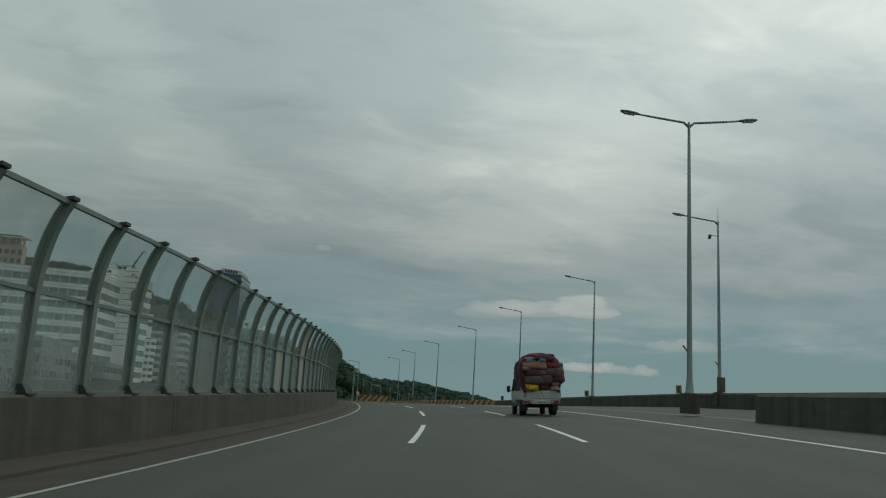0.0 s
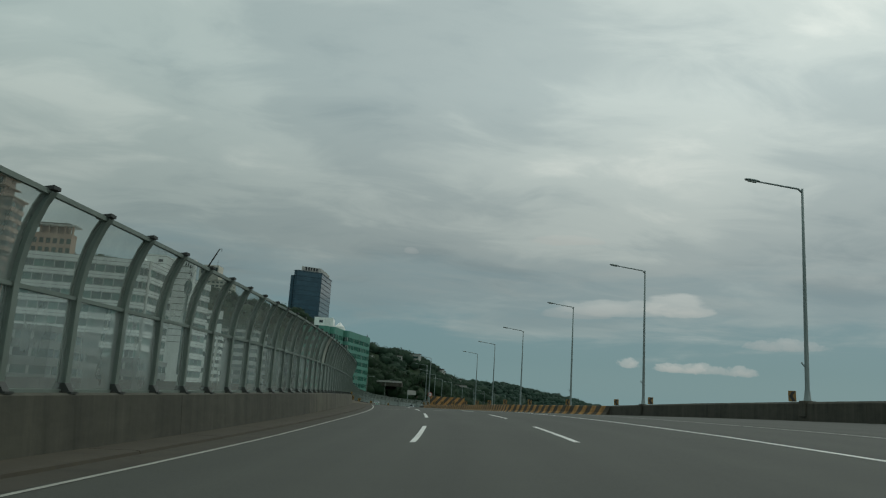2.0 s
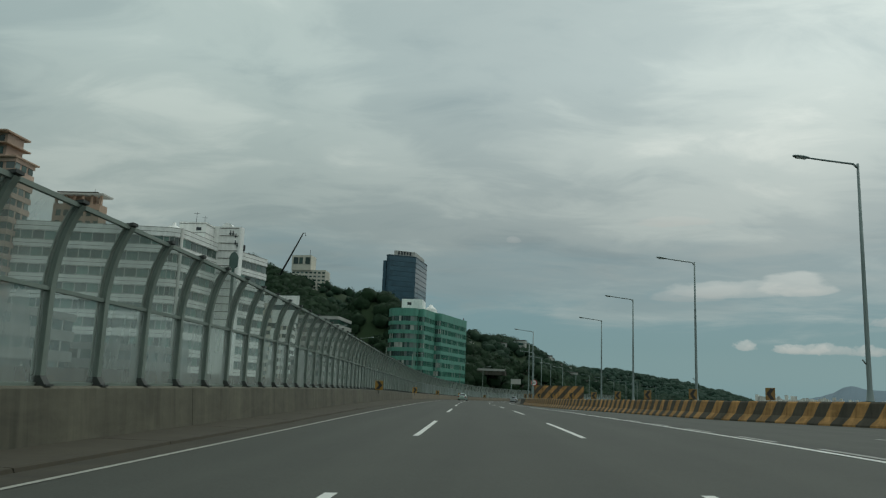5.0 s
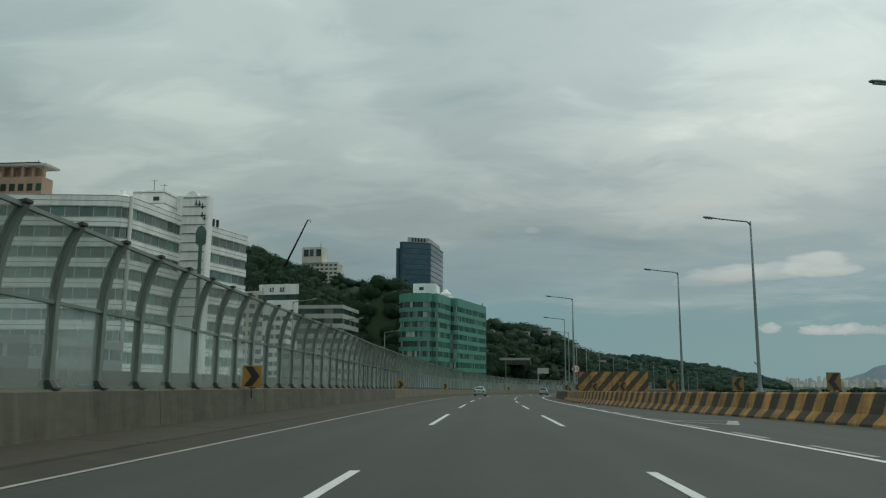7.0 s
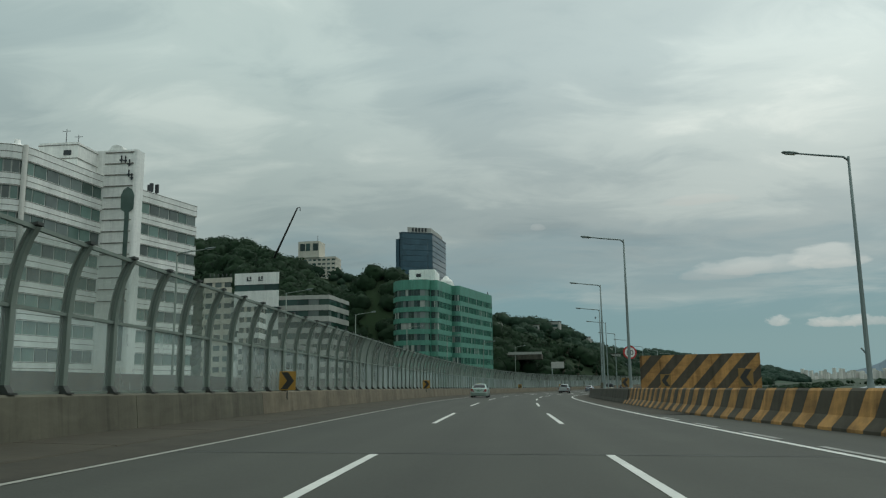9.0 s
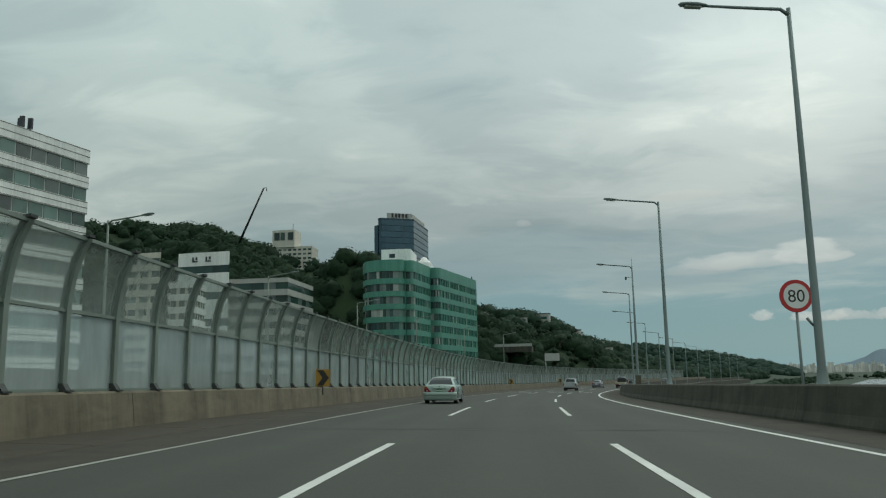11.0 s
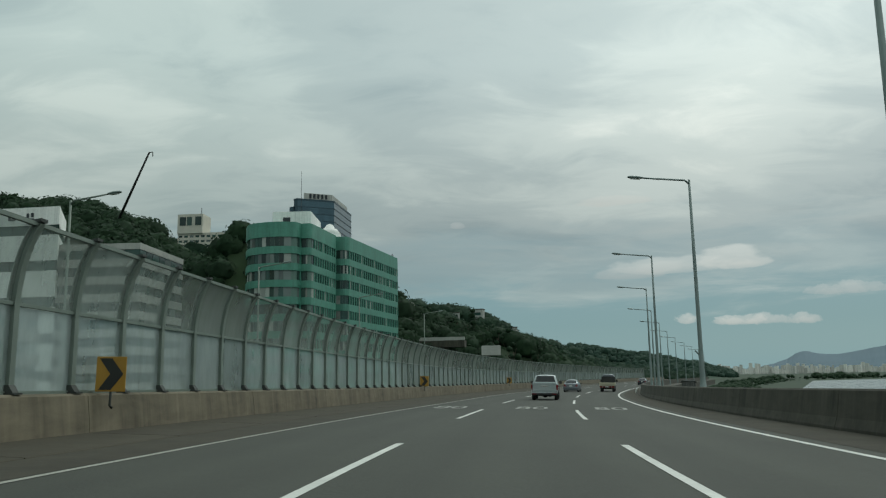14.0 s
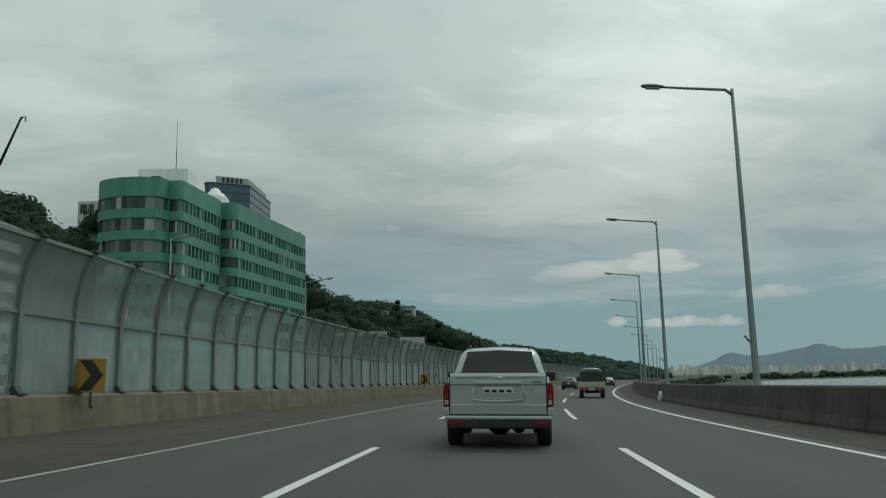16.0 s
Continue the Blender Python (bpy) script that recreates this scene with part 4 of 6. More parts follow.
# white tiled block with a rounded end and a stair tower
white_line = rounded([(-118, 283), (-72.8, 289.2), (-70.6, 311.2), (-69.6, 318.9), (-64.6, 338.6), (-115, 343)], [0, 4.0, 0, 0, 0, 0])
white = banded_building("white_building", "white tiled hospital block with dark window strips and stained joints", white_line, GROUND_Z, 40.4, 4.3, M["white_tile"], (M["green_glass"], M["pale_glass"]),
                        M["pale_frame"], 2.15, 1.0, 2.9, len(white_line) - 2, 0.28, 0.30, 4, 2.5, 3)
bm = bmesh.new()
prism(bm, rounded([(-72.4, 310.6), (-64.3, 310.6), (-64.1, 313.6), (-72.4, 314.4)], 0.6), GROUND_Z, 45.2, axis=2)
stair = part("stair_tower", bm, M["white_tile"], white, "taller white stair tower")
bm = bmesh.new()
prism(bm, [(x - 0.7, z) for x, z in ((-64.5, 6.0), (-64.5, 33.2), (-63.7, 33.8), (-63.6, 36.4), (-64.1, 37.5), (-64.9, 38.0), (-65.7, 37.5), (-66.2, 36.4), (-66.1, 33.8), (-65.3, 33.2), (-65.3, 6.0))], 310.4, 310.55, axis=1)
part("arched_window", bm, M["green_glass"], stair)
for k in range(14):
    bm = bmesh.new()
    box(bm, -70.4, -64.8, 310.44, 310.58, 44.6 - 2.15 * k, 44.80 - 2.15 * k)
    part("tile_joint", bm, M["tile_joint"], stair)
for x, z in ((-67.2, 43.4), (-66.4, 43.3), (-65.6, 42.6), (-65.6, 40.6), (-65.0, 39.9)):
    bm = bmesh.new()
    box(bm, x - 0.10, x + 0.10, 310.36, 310.5, z - 0.65, z + 0.65)
    box(bm, x - 0.34, x + 0.30, 310.34, 310.48, z - 0.35, z - 0.10)
    part("sign_mark", bm, M["dark_metal"], stair, "unreadable dark sign mark")
bm = bmesh.new()
box(bm, -79.5, -72.0, 304, 316, 40.2, 45.0)
roof_house = part("roof_house", bm, M["white_tile"], white)
for z in (42.0, 44.5):
    bm = bmesh.new()
    box(bm, -79.6, -71.9, 303.9, 303.99, z - 0.07, z + 0.07)
    box(bm, -71.99, -71.92, 303.99, 316, z - 0.07, z + 0.07)
    part("tile_joint", bm, M["tile_joint"], roof_house)
bm = bmesh.new()
box(bm, -74.6, -73.2, 303.85, 303.98, 42.6, 43.5)
part("vent", bm, M["dark_metal"], roof_house)
bm = bmesh.new()
lathe(bm, [(1.5, -1.2), (1.5, 1.6)], 20, 0, "y", (-68.6, 312.2, 44.9))
part("barrel_roof", bm, M["white_tile"], stair, "half-round white roof on the stair tower")
for x, h in ((-75.6, 48.2), (-73.2, 47.0)):
    bm = bmesh.new()
    tube(bm, [(x, 306, 44.5), (x, 306, h)], 0.06, 6)
    tube(bm, [(x - 0.8, 306, h - 0.4), (x + 0.8, 306, h - 0.4)], 0.05, 6)
    part("antenna", bm, M["dark_metal"], roof_house)
bm = bmesh.new()
lathe(bm, [(1.9, 0.0), (1.9, 0.7), (1.3, 1.3), (0.5, 1.6), (0.5, 2.3), (0.1, 2.4)], 14, 0, "z", (-76.6, 294, 40.2))
part("water_tank", bm, M["white_tile"], white)
for x, y in ((-70, 328), (-69.4, 329.2), (-71, 329)):
    bm = bmesh.new()
    tube(bm, [(x, y, 40), (x, y, 43.2)], 0.14, 6)
    box(bm, x - 0.35, x + 0.35, y - 0.2, y + 0.2, 41.4, 43.2)
    part("antenna", bm, M["dark_metal"], white)
# round pilaster at the corner
bm = bmesh.new()
tube(bm, [(-72.9, 291.0, GROUND_Z), (-72.9, 291.0, 40.5)], 0.42, 12)
part("pilaster", bm, M["grey_wall"], white)

# blue glass tower on the hill
tower_line = [(-94.5, 779.0), (-91.5, 776.5), (-69.0, 787.0), (-63.5, 833.0), (-92, 838)]
tower = banded_building("glass_tower", "blue glass office tower with a pale crown", tower_line, 20.0, 116.9, 4.4, M["tower_frame"], (M["blue_glass"], M["blue_glass"]), M["tower_frame"], 4.1, 0.3, 3.4, 3, 0.12, 0.0, 5, 1.0)
bm = bmesh.new()
prism(bm, [(-88, 780), (-70.5, 788.2), (-66, 828), (-88, 832)], 116.5, 121.2, axis=2)
crown = part("crown", bm, M["grey_wall"], tower, "pale crown with unreadable letters")
for k in range(5):
    bm = bmesh.new()
    c = Vector((-84 + 2.4 * k, 781.8 + 1.12 * k, 0))
    box(bm, c.x - 0.75, c.x + 0.75, c.y - 0.35, c.y, 117.8, 120.8)
    part("letter_bar", bm, M["dark_metal"], crown)
bm = bmesh.new()
prism(bm, [(-97.5, 781), (-94.4, 778.6), (-94.4, 800), (-97.5, 800)], 20, 111.9, axis=2)
part("side_wing", bm, M["blue_glass"], tower)

# low offices in front of the hill
office = banded_building("office_building", "low office building with white bands and dark window strips", [(-108, 464), (-67.0, 462.4), (-66, 490), (-108, 492)], GROUND_Z, 33.9, 4.2, M["grey_wall"],
                         (M["dark_glass"], M["pale_glass"]), M["dark_metal"], 2.2, 1.0, 4.0, 2, 0.25, 0.3, 6, 1.5)
block = banded_building("sign_block", "white office block with a dark strip near its top", [(-103.5, 461.5), (-85.4, 459.2), (-93, 478), (-108, 480)], GROUND_Z, 42.6, 8.6, M["white_tile"],
                        (M["dark_glass"], M["dark_glass"]), M["dark_metal"], 2.4, 1.0, 6.0, 2, 0.15, 0.0, 7, 4.4)
for k, x in enumerate((-97.5, -92.8)):
    bm = bmesh.new()
    y = 461.5 - 2.3 * (x + 103.5) / 18.1
    box(bm, x - 0.9, x + 0.9, y - 0.22, y - 0.03, 39.5, 39.9)
    box(bm, x - 0.9, x - 0.4, y - 0.22, y - 0.03, 39.9, 41.1)
    box(bm, x + 0.2, x + 0.8, y - 0.22, y - 0.03, 40.2, 41.2)
    part("sign_mark", bm, M["dark_metal"], block)
# pale block on the slope beyond the green building
slope_block = banded_building("slope_block", "pale block of flats on the wooded slope", [(-44.1, 640), (-11.2, 638), (-10.2, 652), (-44.1, 652)], GROUND_Z, 35.1, 3.3, M["grey_wall"],
                              (M["dark_glass"], M["pale_glass"]), M["cream_wall"], 1.5, 1.0, 2.8, 2, 1.0, 0.3, 14, 1.6)
for x, w, h in ((-18.1, 2.2, 2.6), (-28.1, 1.4, 1.8)):
    bm = bmesh.new()
    box(bm, x - w, x + w, 642, 646, 35.0, 35.1 + h)
    part("roof_house", bm, M["grey_wall"], slope_block)
# cream apartment seen through and above the panels
apart = banded_building("apartment_block", "cream apartment block with rows of small windows", [(-88.5, 399), (-79.5, 398), (-84.5, 408), (-93, 409)], GROUND_Z, 32.6, 3.1, M["cream_wall"],
                        (M["dark_glass"], M["pale_glass"]), M["cream_wall"], 1.5, 1.0, 2.6, 2, 1.0, 0.3, 8, 1.4)
for k in range(6):
    bm = bmesh.new()
    tube(bm, [(-88 + 1.3 * k, 402, 32.4), (-88 + 1.3 * k, 402, 34.2)], 0.12, 6)
    part("antenna", bm, M["dark_metal"], apart)
banded_building("apartment_wing", "lower pale wing of flats with small windows", [(-79, 402), (-72, 401), (-73.5, 412), (-81, 412)], GROUND_Z, 25.5, 3.1, M["white_tile"],
                (M["dark_glass"], M["pale_glass"]), M["cream_wall"], 1.5, 1.0, 2.4, 2, 1.0, 0.4, 18, 1.4)
# cream house with a belvedere on the hill
hilltop = banded_building("hilltop_house", "cream house with a square turret on the wooded hill", [(-214, 905), (-177, 903), (-177, 925), (-214, 927)], 80, 119.5, 4.0, M["cream_wall"], (M["dark_glass"], M["pale_glass"]),
                          M["cream_wall"], 1.8, 1.0, 4.5, 1, 1.6, 0.2, 9, 2.0)
bm = bmesh.new()
prism(bm, [(-214, 904), (-193, 902), (-192, 920), (-214, 922)], 119, 134.8, axis=2)
turret = part("turret", bm, M["cream_wall"], hilltop)
for x0, x1 in ((-212, -207), (-206, -202), (-199, -194)):
    bm = bmesh.new()
    y = 904 - 2 * (x0 + 214) / 21
    box(bm, x0, x1, y - 0.6, y - 0.2, 125.5, 132.5)
    part("window", bm, M["dark_glass"], turret)
bm = bmesh.new()
tube(bm, [(-196, 908, 134), (-196, 908, 141)], 0.25, 6)
part("mast", bm, M["dark_metal"], turret)
# brown flats near the start: a stepped tower and a pavilion with a wide flat roof
brown = banded_building("brown_apartments", "pinkish brown flats with stacked windows and jutting roof slabs", [(-144, 280), (-113.2, 280), (-113.6, 289), (-144, 289)], GROUND_Z, 55.6, 3.1, M["pink_wall"], (M["dark_glass"], M["pale_glass"]),
                        M["pink_wall"], 1.75, 1.0, 3.2, 2, 0.9, 0.2, 11, 1.0)
for z, x, h in ((55.6, -112.8, 0.45), (59.3, -115.7, 0.4), (62.4, -116.1, 0.5)):
    bm = bmesh.new()
    box(bm, -144.6, x, 279.2, 289.6, z, z + h, 0, 0.08)
    part("roof_slab", bm, M["brown_wall"], brown)
bm = bmesh.new()
box(bm, -144, -117, 281.2, 288, 56.0, 62.4)
attic = part("attic_storey", bm, M["pink_wall"], brown)
for k in range(8):
    for z in (56.9, 60.0):
        bm = bmesh.new()
        box(bm, -143 + 3.3 * k, -140.9 + 3.3 * k, 281.05, 281.3, z, z + 1.9)
        part("window", bm, M["dark_glass"], attic)
pavilion = thing("roof_pavilion", "brown block of flats under a wide flat roof slab", "building")
bm = bmesh.new()
box(bm, -121.5, -107.4, 312, 316.4, GROUND_Z, 51.2)
part("body", bm, M["brown_wall"], pavilion)
for k in range(6):
    bm = bmesh.new()
    box(bm, -121.3 + 2.72 * k, -120.7 + 2.72 * k, 312.1, 312.9, 51.2, 53.8)
    part("pier", bm, M["brown_wall"], pavilion)
bm = bmesh.new()
box(bm, -119, -109.5, 313.6, 316, 51.2, 53.8)
part("roof_room", bm, M["brown_wall"], pavilion)
bm = bmesh.new()
box(bm, -122.6, -106.2, 311.2, 317.2, 53.8, 54.35, 0, 0.1)
part("roof_slab", bm, M["grey_wall"], pavilion, "pale flat roof slab")
bm = bmesh.new()
box(bm, -120.8, -108.5, 312, 316.4, 54.35, 54.9, 0, 0.06)
part("roof_rim", bm, M["concrete_dark"], pavilion)
bm = bmesh.new()
tube(bm, [(-111.5, 316, 54.8), (-111.5, 316, 56.6)], [0.1, 0.05], 6)
part("antenna", bm, M["dark_metal"], pavilion)
for k in range(6):
    for j in range(9):
        bm = bmesh.new()
        box(bm, -120.4 + 2.3 * k, -119.0 + 2.3 * k, 311.9, 312.1, 47.6 - 3.2 * j, 49.4 - 3.2 * j)
        part("window", bm, M["dark_glass"], pavilion)
# row of flats across the street behind the barrier
for k, (x, y, w, dp, top, mat) in enumerate(((-66, 36, 16, 22, 6, "dim_wall"), (-92, 96, 20, 28, 14, "brown_wall"), (-70, 140, 16, 28, 8, "dim_wall"), (-78, 196, 18, 26, 12, "dim_wall"),
                                             (-68, 232, 14, 24, 8, "dim_wall"), (-60, 356, 10, 30, 11, "dim_wall"))):
    banded_building("street_block", "plain low block of flats with window strips beyond the barrier", [(x, y), (x + w, y), (x + w, y + dp), (x, y + dp)], GROUND_Z, top, 3.3, M[mat], (M["dark_glass"], M["pale_glass"]),
                    M["grey_wall"], 1.6, 1.0, 3.4, 2, 0.6, 0.3, 20 + k, 1.2)

# crane boom above the trees
crane = thing("crane", "dark lattice crane boom standing up from the hill", "crane")
bm = bmesh.new()
p0, p1 = Vector((-150, 640, 74)), Vector((-129.8, 625, 104.6))
tube(bm, [p0, p0.lerp(p1, 0.5), p1], [0.75, 0.62, 0.45], 6)
part("boom", bm, M["black"], crane)
bm = bmesh.new()
tube(bm, [p1, p1 + Vector((1.6, 0, 0.2)), p1 + Vector((1.7, 0, -1.8))], [0.3, 0.22, 0.25], 6)
part("boom_tip", bm, M["black"], crane)

# overpass and sign gantry further on
over = thing("overpass", "grey concrete flyover crossing behind the barrier", "bridge")
bm = bmesh.new()
prism(bm, [(-70, 592), (-20, 566), (11.6, 560), (12.4, 567), (-18, 575), (-66, 600)], 11.2, 13.6, axis=2)
part("deck", bm, M["concrete_dark"], over)
for f in (0.1, 0.5, 0.9):
    bm = bmesh.new()
    c = Vector((-50, 587, 0)).lerp(Vector((11, 564.5, 0)), f)
    tube(bm, [(c.x, c.y, GROUND_Z), (c.x, c.y, 11.3)], 1.1, 12)
    part("pier", bm, M["concrete_dark"], over)
for (x0, y0), (x1, y1) in (((-70, 592), (-20, 566)), ((-20, 566), (11.6, 560))):
    bm = bmesh.new()
    prism(bm, [(x0, y0), (x1, y1), (x1 + 0.15, y1 + 0.4), (x0 + 0.15, y0 + 0.4)], 13.6, 14.8, axis=2)
    part("parapet", bm, M["grey_wall"], over)
gantry = thing("direction_sign", "pale road direction sign board on a post behind the barrier", "road sign", pose(16.5, 465.5, 0, 0, 0, 6))
bm = bmesh.new()
box(bm, -2.3, 2.3, -0.06, 0.06, 5.6, 7.9, 0, 0.05)
part("board", bm, M["grey_wall"], gantry)
bm = bmesh.new()
tube(bm, [(-2.0, 0.2, GROUND_Z), (-2.0, 0.2, 7.8)], 0.16, 8)
part("post", bm, M["pole"], gantry)

# ---- hills and woods ----
M["foliage"] = material("hill_foliage", (0.016, 0.036, 0.011), 0.95, 0, 0.5, 0.3, 0.45, 0.06, 0.0)
# distance haze put into the base colour: paler and bluer than the near hill
M["far_foliage"] = material("hazed_hill_foliage", (0.035, 0.066, 0.042), 0.95, 0, 0.06, 0.3, 0.4, 0.012, 0.0)
# the blue-grey of hazy air is put into this base colour
M["mountain"] = material("hazed_mountain", (0.125, 0.178, 0.215), 1.0, 0, 0.01, 0.06, 0.12, 0.003, 0.0)
M["flats"] = material("distant_flats", (0.66, 0.64, 0.60), 0.9, 0, 0.2, 0.1, 0.2, 0.05, 0.0, rand=0.5)
M["flats_dark"] = material("distant_windows", (0.20, 0.215, 0.22), 0.7, 0, 0.2, 0.1, 0.2, 0.05, 0.0)


def ridge_point(ridge, f):
    f = max(0.0, min(f, len(ridge) - 1.001))
    k = int(f)
    q = f - k
    a, b = ridge[k], ridge[k + 1]
    p = [a[j] * (1 - q) + b[j] * q for j in range(3)]
    dx, dy = b[0] - a[0], b[1] - a[1]
    n = math.hypot(dx, dy)
    return p, (dy / n, -dx / n)


def slope(p, q, rough, seed):
    base = GROUND_Z - 3
    z = base + (p[2] - base) * (0.5 + 0.5 * math.cos(min(1.0, abs(q)) * math.pi)) ** 0.8
    return z + rough * noise.noise(Vector((p[0] * 0.025 + seed, p[1] * 0.025 + q * 1.7, q * 2.0)))


def hill(name, ridge, width, mat, label, rough=4.0, seed=0.0, n=80, m=22):
    vs, fs = [], []
    for i in range(n):
        p, (nx, ny) = ridge_point(ridge, i / (n - 1) * (len(ridge) - 1))
        for j in range(m):
            q = -1 + 2 * j / (m - 1)
            vs.append((p[0] + nx * q * width, p[1] + ny * q * width, slope(p, q, rough, seed)))
    for i in range(n - 1):
        for j in range(m - 1):
            a = i * m + j
            fs.append((a, a + 1, a + m + 1, a + m))
    me = bpy.data.meshes.new(name)
    me.from_pydata(vs, [], fs)
    me.materials.append(mat)
    for p in me.polygons:
        p.use_smooth = True
    return tagged(new(name, me), label, "hill", kind="structure")


def core_shape():
    bm = bmesh.new()
    bmesh.ops.create_icosphere(bm, subdivisions=2, radius=1.0)
    v, f = [tuple(p.co) for p in bm.verts], [tuple(q.index for q in p.verts) for p in bm.faces]
    bm.free()
    return v, f


CORE_V, CORE_F = core_shape()


def leaf_mass(rng, c, r, cards, vs, fs, ns):
    """A crown as a cloud of small leaf-clump cards round a centre, denser outside, with gaps."""
    # a lumpy heart of foliage, closed in by the clumps
    i = len(vs)
    tilt = Matrix.Rotation(rng.uniform(0, 6.28), 3, "Z")
    for co in CORE_V:
        d = tilt @ Vector(co)
        k = r * 0.80 * (1 + 0.34 * noise.noise(Vector(c) * 0.37 + d * 1.9) + 0.26 * noise.noise(Vector(c) * 0.61 + d * 4.6))
        vs.append((c[0] + d.x * k, c[1] + d.y * k, c[2] + d.z * k * 0.85))
        ns.append(tuple((d + Vector((rng.uniform(-.5, .5), rng.uniform(-.5, .5), 0.25 + rng.uniform(-.4, .4)))).normalized()))
    fs += [tuple(i + j for j in f) for f in CORE_F]
    for _ in range(cards):
        u, a = rng.uniform(-0.55, 1.0), rng.uniform(0, 2 * math.pi)
        k = math.sqrt(max(0.0, 1 - u * u))
        d = Vector((k * math.cos(a), k * math.sin(a), u))
        p = Vector(c) + Vector((d.x * r, d.y * r, d.z * r * 0.85)) * rng.uniform(0.74, 1.03)
        s = r * rng.uniform(0.06, 0.14)
        n = (d + Vector((rng.uniform(-.35, .35), rng.uniform(-.35, .35), rng.uniform(-.3, .35)))).normalized()
        t = n.cross(Vector((rng.uniform(-1, 1), rng.uniform(-1, 1), rng.uniform(-1, 1)))).normalized()
        b = n.cross(t)
        i = len(vs)
        vs += [tuple(p + t * s), tuple(p + b * s * 0.8), tuple(p - t * s * 0.9), tuple(p - b * s)]
        ns += [tuple((d * 0.7 + n * 0.55 + Vector((0, 0, 0.2))).normalized())] * 4
        fs.append((i, i + 1, i + 2, i + 3))


def leaf_object(name, vs, fs, ns, mat="leaves"):
    """Leaf clumps in one mesh, shaded by the roundness of their crowns."""
    me = bpy.data.meshes.new(name)
    me.from_pydata(vs, [], fs)
    me.attributes.new("crown_normal", "FLOAT_VECTOR", "POINT").data.foreach_set("vector", np.array(ns, dtype=np.float32).ravel())
    me.materials.append(M[mat])
    return me


def leaf_material(name, tones):
    m = bpy.data.materials.new(name)
    m.use_nodes = True
    t = m.node_tree
    bsdf = t.nodes["Principled BSDF"]
    geo = t.nodes.new("ShaderNodeNewGeometry")
    big = noise_tex(t, geo.outputs["Position"], 0.11, 4.0, 0.6)
    f = math_node(t, "ADD", math_node(t, "MULTIPLY", geo.outputs["Random Per Island"], 0.14), math_node(t, "MULTIPLY", big, 0.95))
    link(t, ramp(t, f, list(zip((0.2, 0.55, 0.95), tones))), bsdf.inputs["Base Color"])
    bsdf.inputs["Roughness"].default_value = 0.85
    bsdf.inputs["Specular IOR Level"].default_value = 0.2
    att = t.nodes.new("ShaderNodeAttribute")
    att.attribute_name = "crown_normal"
    link(t, att.outputs["Vector"], bsdf.inputs["Normal"])
    return m


M["leaves"] = leaf_material("leaf_clumps", ((0.008, 0.022, 0.009), (0.013, 0.033, 0.014), (0.024, 0.052, 0.020)))
# the back and far woods have growing distance haze painted into their leaf tones
M["mid_leaves"] = leaf_material("part_hazed_leaf_clumps", ((0.012, 0.031, 0.018), (0.017, 0.041, 0.023), (0.026, 0.056, 0.028)))
M["far_leaves"] = leaf_material("hazed_leaf_clumps", ((0.019, 0.044, 0.032), (0.024, 0.052, 0.036), (0.032, 0.063, 0.041)))


def woods(name, ridge, width, count, r0, r1, cards, seed, label, q0=-0.75, q1=0.75, rough=4.0, hseed=0.0, mat="leaves"):
    rng = random.Random(seed)
    vs, fs, ns = [], [], []
    for _ in range(count):
        f = rng.uniform(0, len(ridge) - 1.001)
        q = rng.uniform(q0, q1)
        p, (nx, ny) = ridge_point(ridge, f)
        r = r0 + (r1 * 1.15 - r0) * rng.random() ** 1.6
        leaf_mass(rng, (p[0] + nx * q * width, p[1] + ny * q * width, slope(p, q, rough, hseed) + r * 0.35), r, cards, vs, fs, ns)
    return tagged(new(name, leaf_object(name, vs, fs, ns, mat)), label, "trees", kind="stuff")


RIDGE_A = [(-470, 560, 94), (-300, 655, 94), (-206, 714, 96), (-147, 645, 71), (-118, 616, 53), (-100, 598, 39), (-60, 575, 20)]
RIDGE_B = [(-104, 587, 34), (-88, 582, 43), (-72, 580, 56), (-35, 590, 40), (-8, 598, 22), (14, 606, 16), (34, 640, 9), (60, 740, 3)]
RIDGE_C = [(-330, 880, 100), (-200, 925, 108), (-110, 905, 82), (-30, 927, 57), (-8, 940, 54), (12, 957, 51), (30, 973, 42), (46, 985, 35), (64, 1003, 28), (80, 1025, 17), (110, 1070, 8), (150, 1120, 3), (220, 1300, -4)]
RIDGE_D = [(-150, 1600, 49), (0, 1670, 49), (146, 1668, 46), (250, 1650, 40), (340, 1636, 26), (410, 1620, 11), (470, 1600, -6)]
hill("hill_near", RIDGE_A, 120, M["foliage"], "steep dark green wooded hill above the city", 4, 0)
hill("hill_spur", RIDGE_B, 60, M["foliage"], "wooded spur behind the green building", 3, 3)
hill("hill_back", RIDGE_C, 130, M["foliage"], "higher wooded hill with scattered houses", 4, 5)
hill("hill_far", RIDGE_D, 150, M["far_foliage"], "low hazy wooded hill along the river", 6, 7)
woods("woods_near", RIDGE_A, 120, 1750, 3.8, 8.0, 150, 1, "dense dark green broadleaf woods on the hill", -0.1, 0.8)
woods("woods_spur", RIDGE_B, 60, 900, 3.0, 6.4, 150, 2, "dense dark green trees on the spur", -0.3, 0.9, 3.0, 3)
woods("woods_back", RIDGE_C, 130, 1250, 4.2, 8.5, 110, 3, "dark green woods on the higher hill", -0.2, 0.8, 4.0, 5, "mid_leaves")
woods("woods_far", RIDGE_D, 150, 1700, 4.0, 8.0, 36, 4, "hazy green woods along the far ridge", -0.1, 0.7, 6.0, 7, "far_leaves")
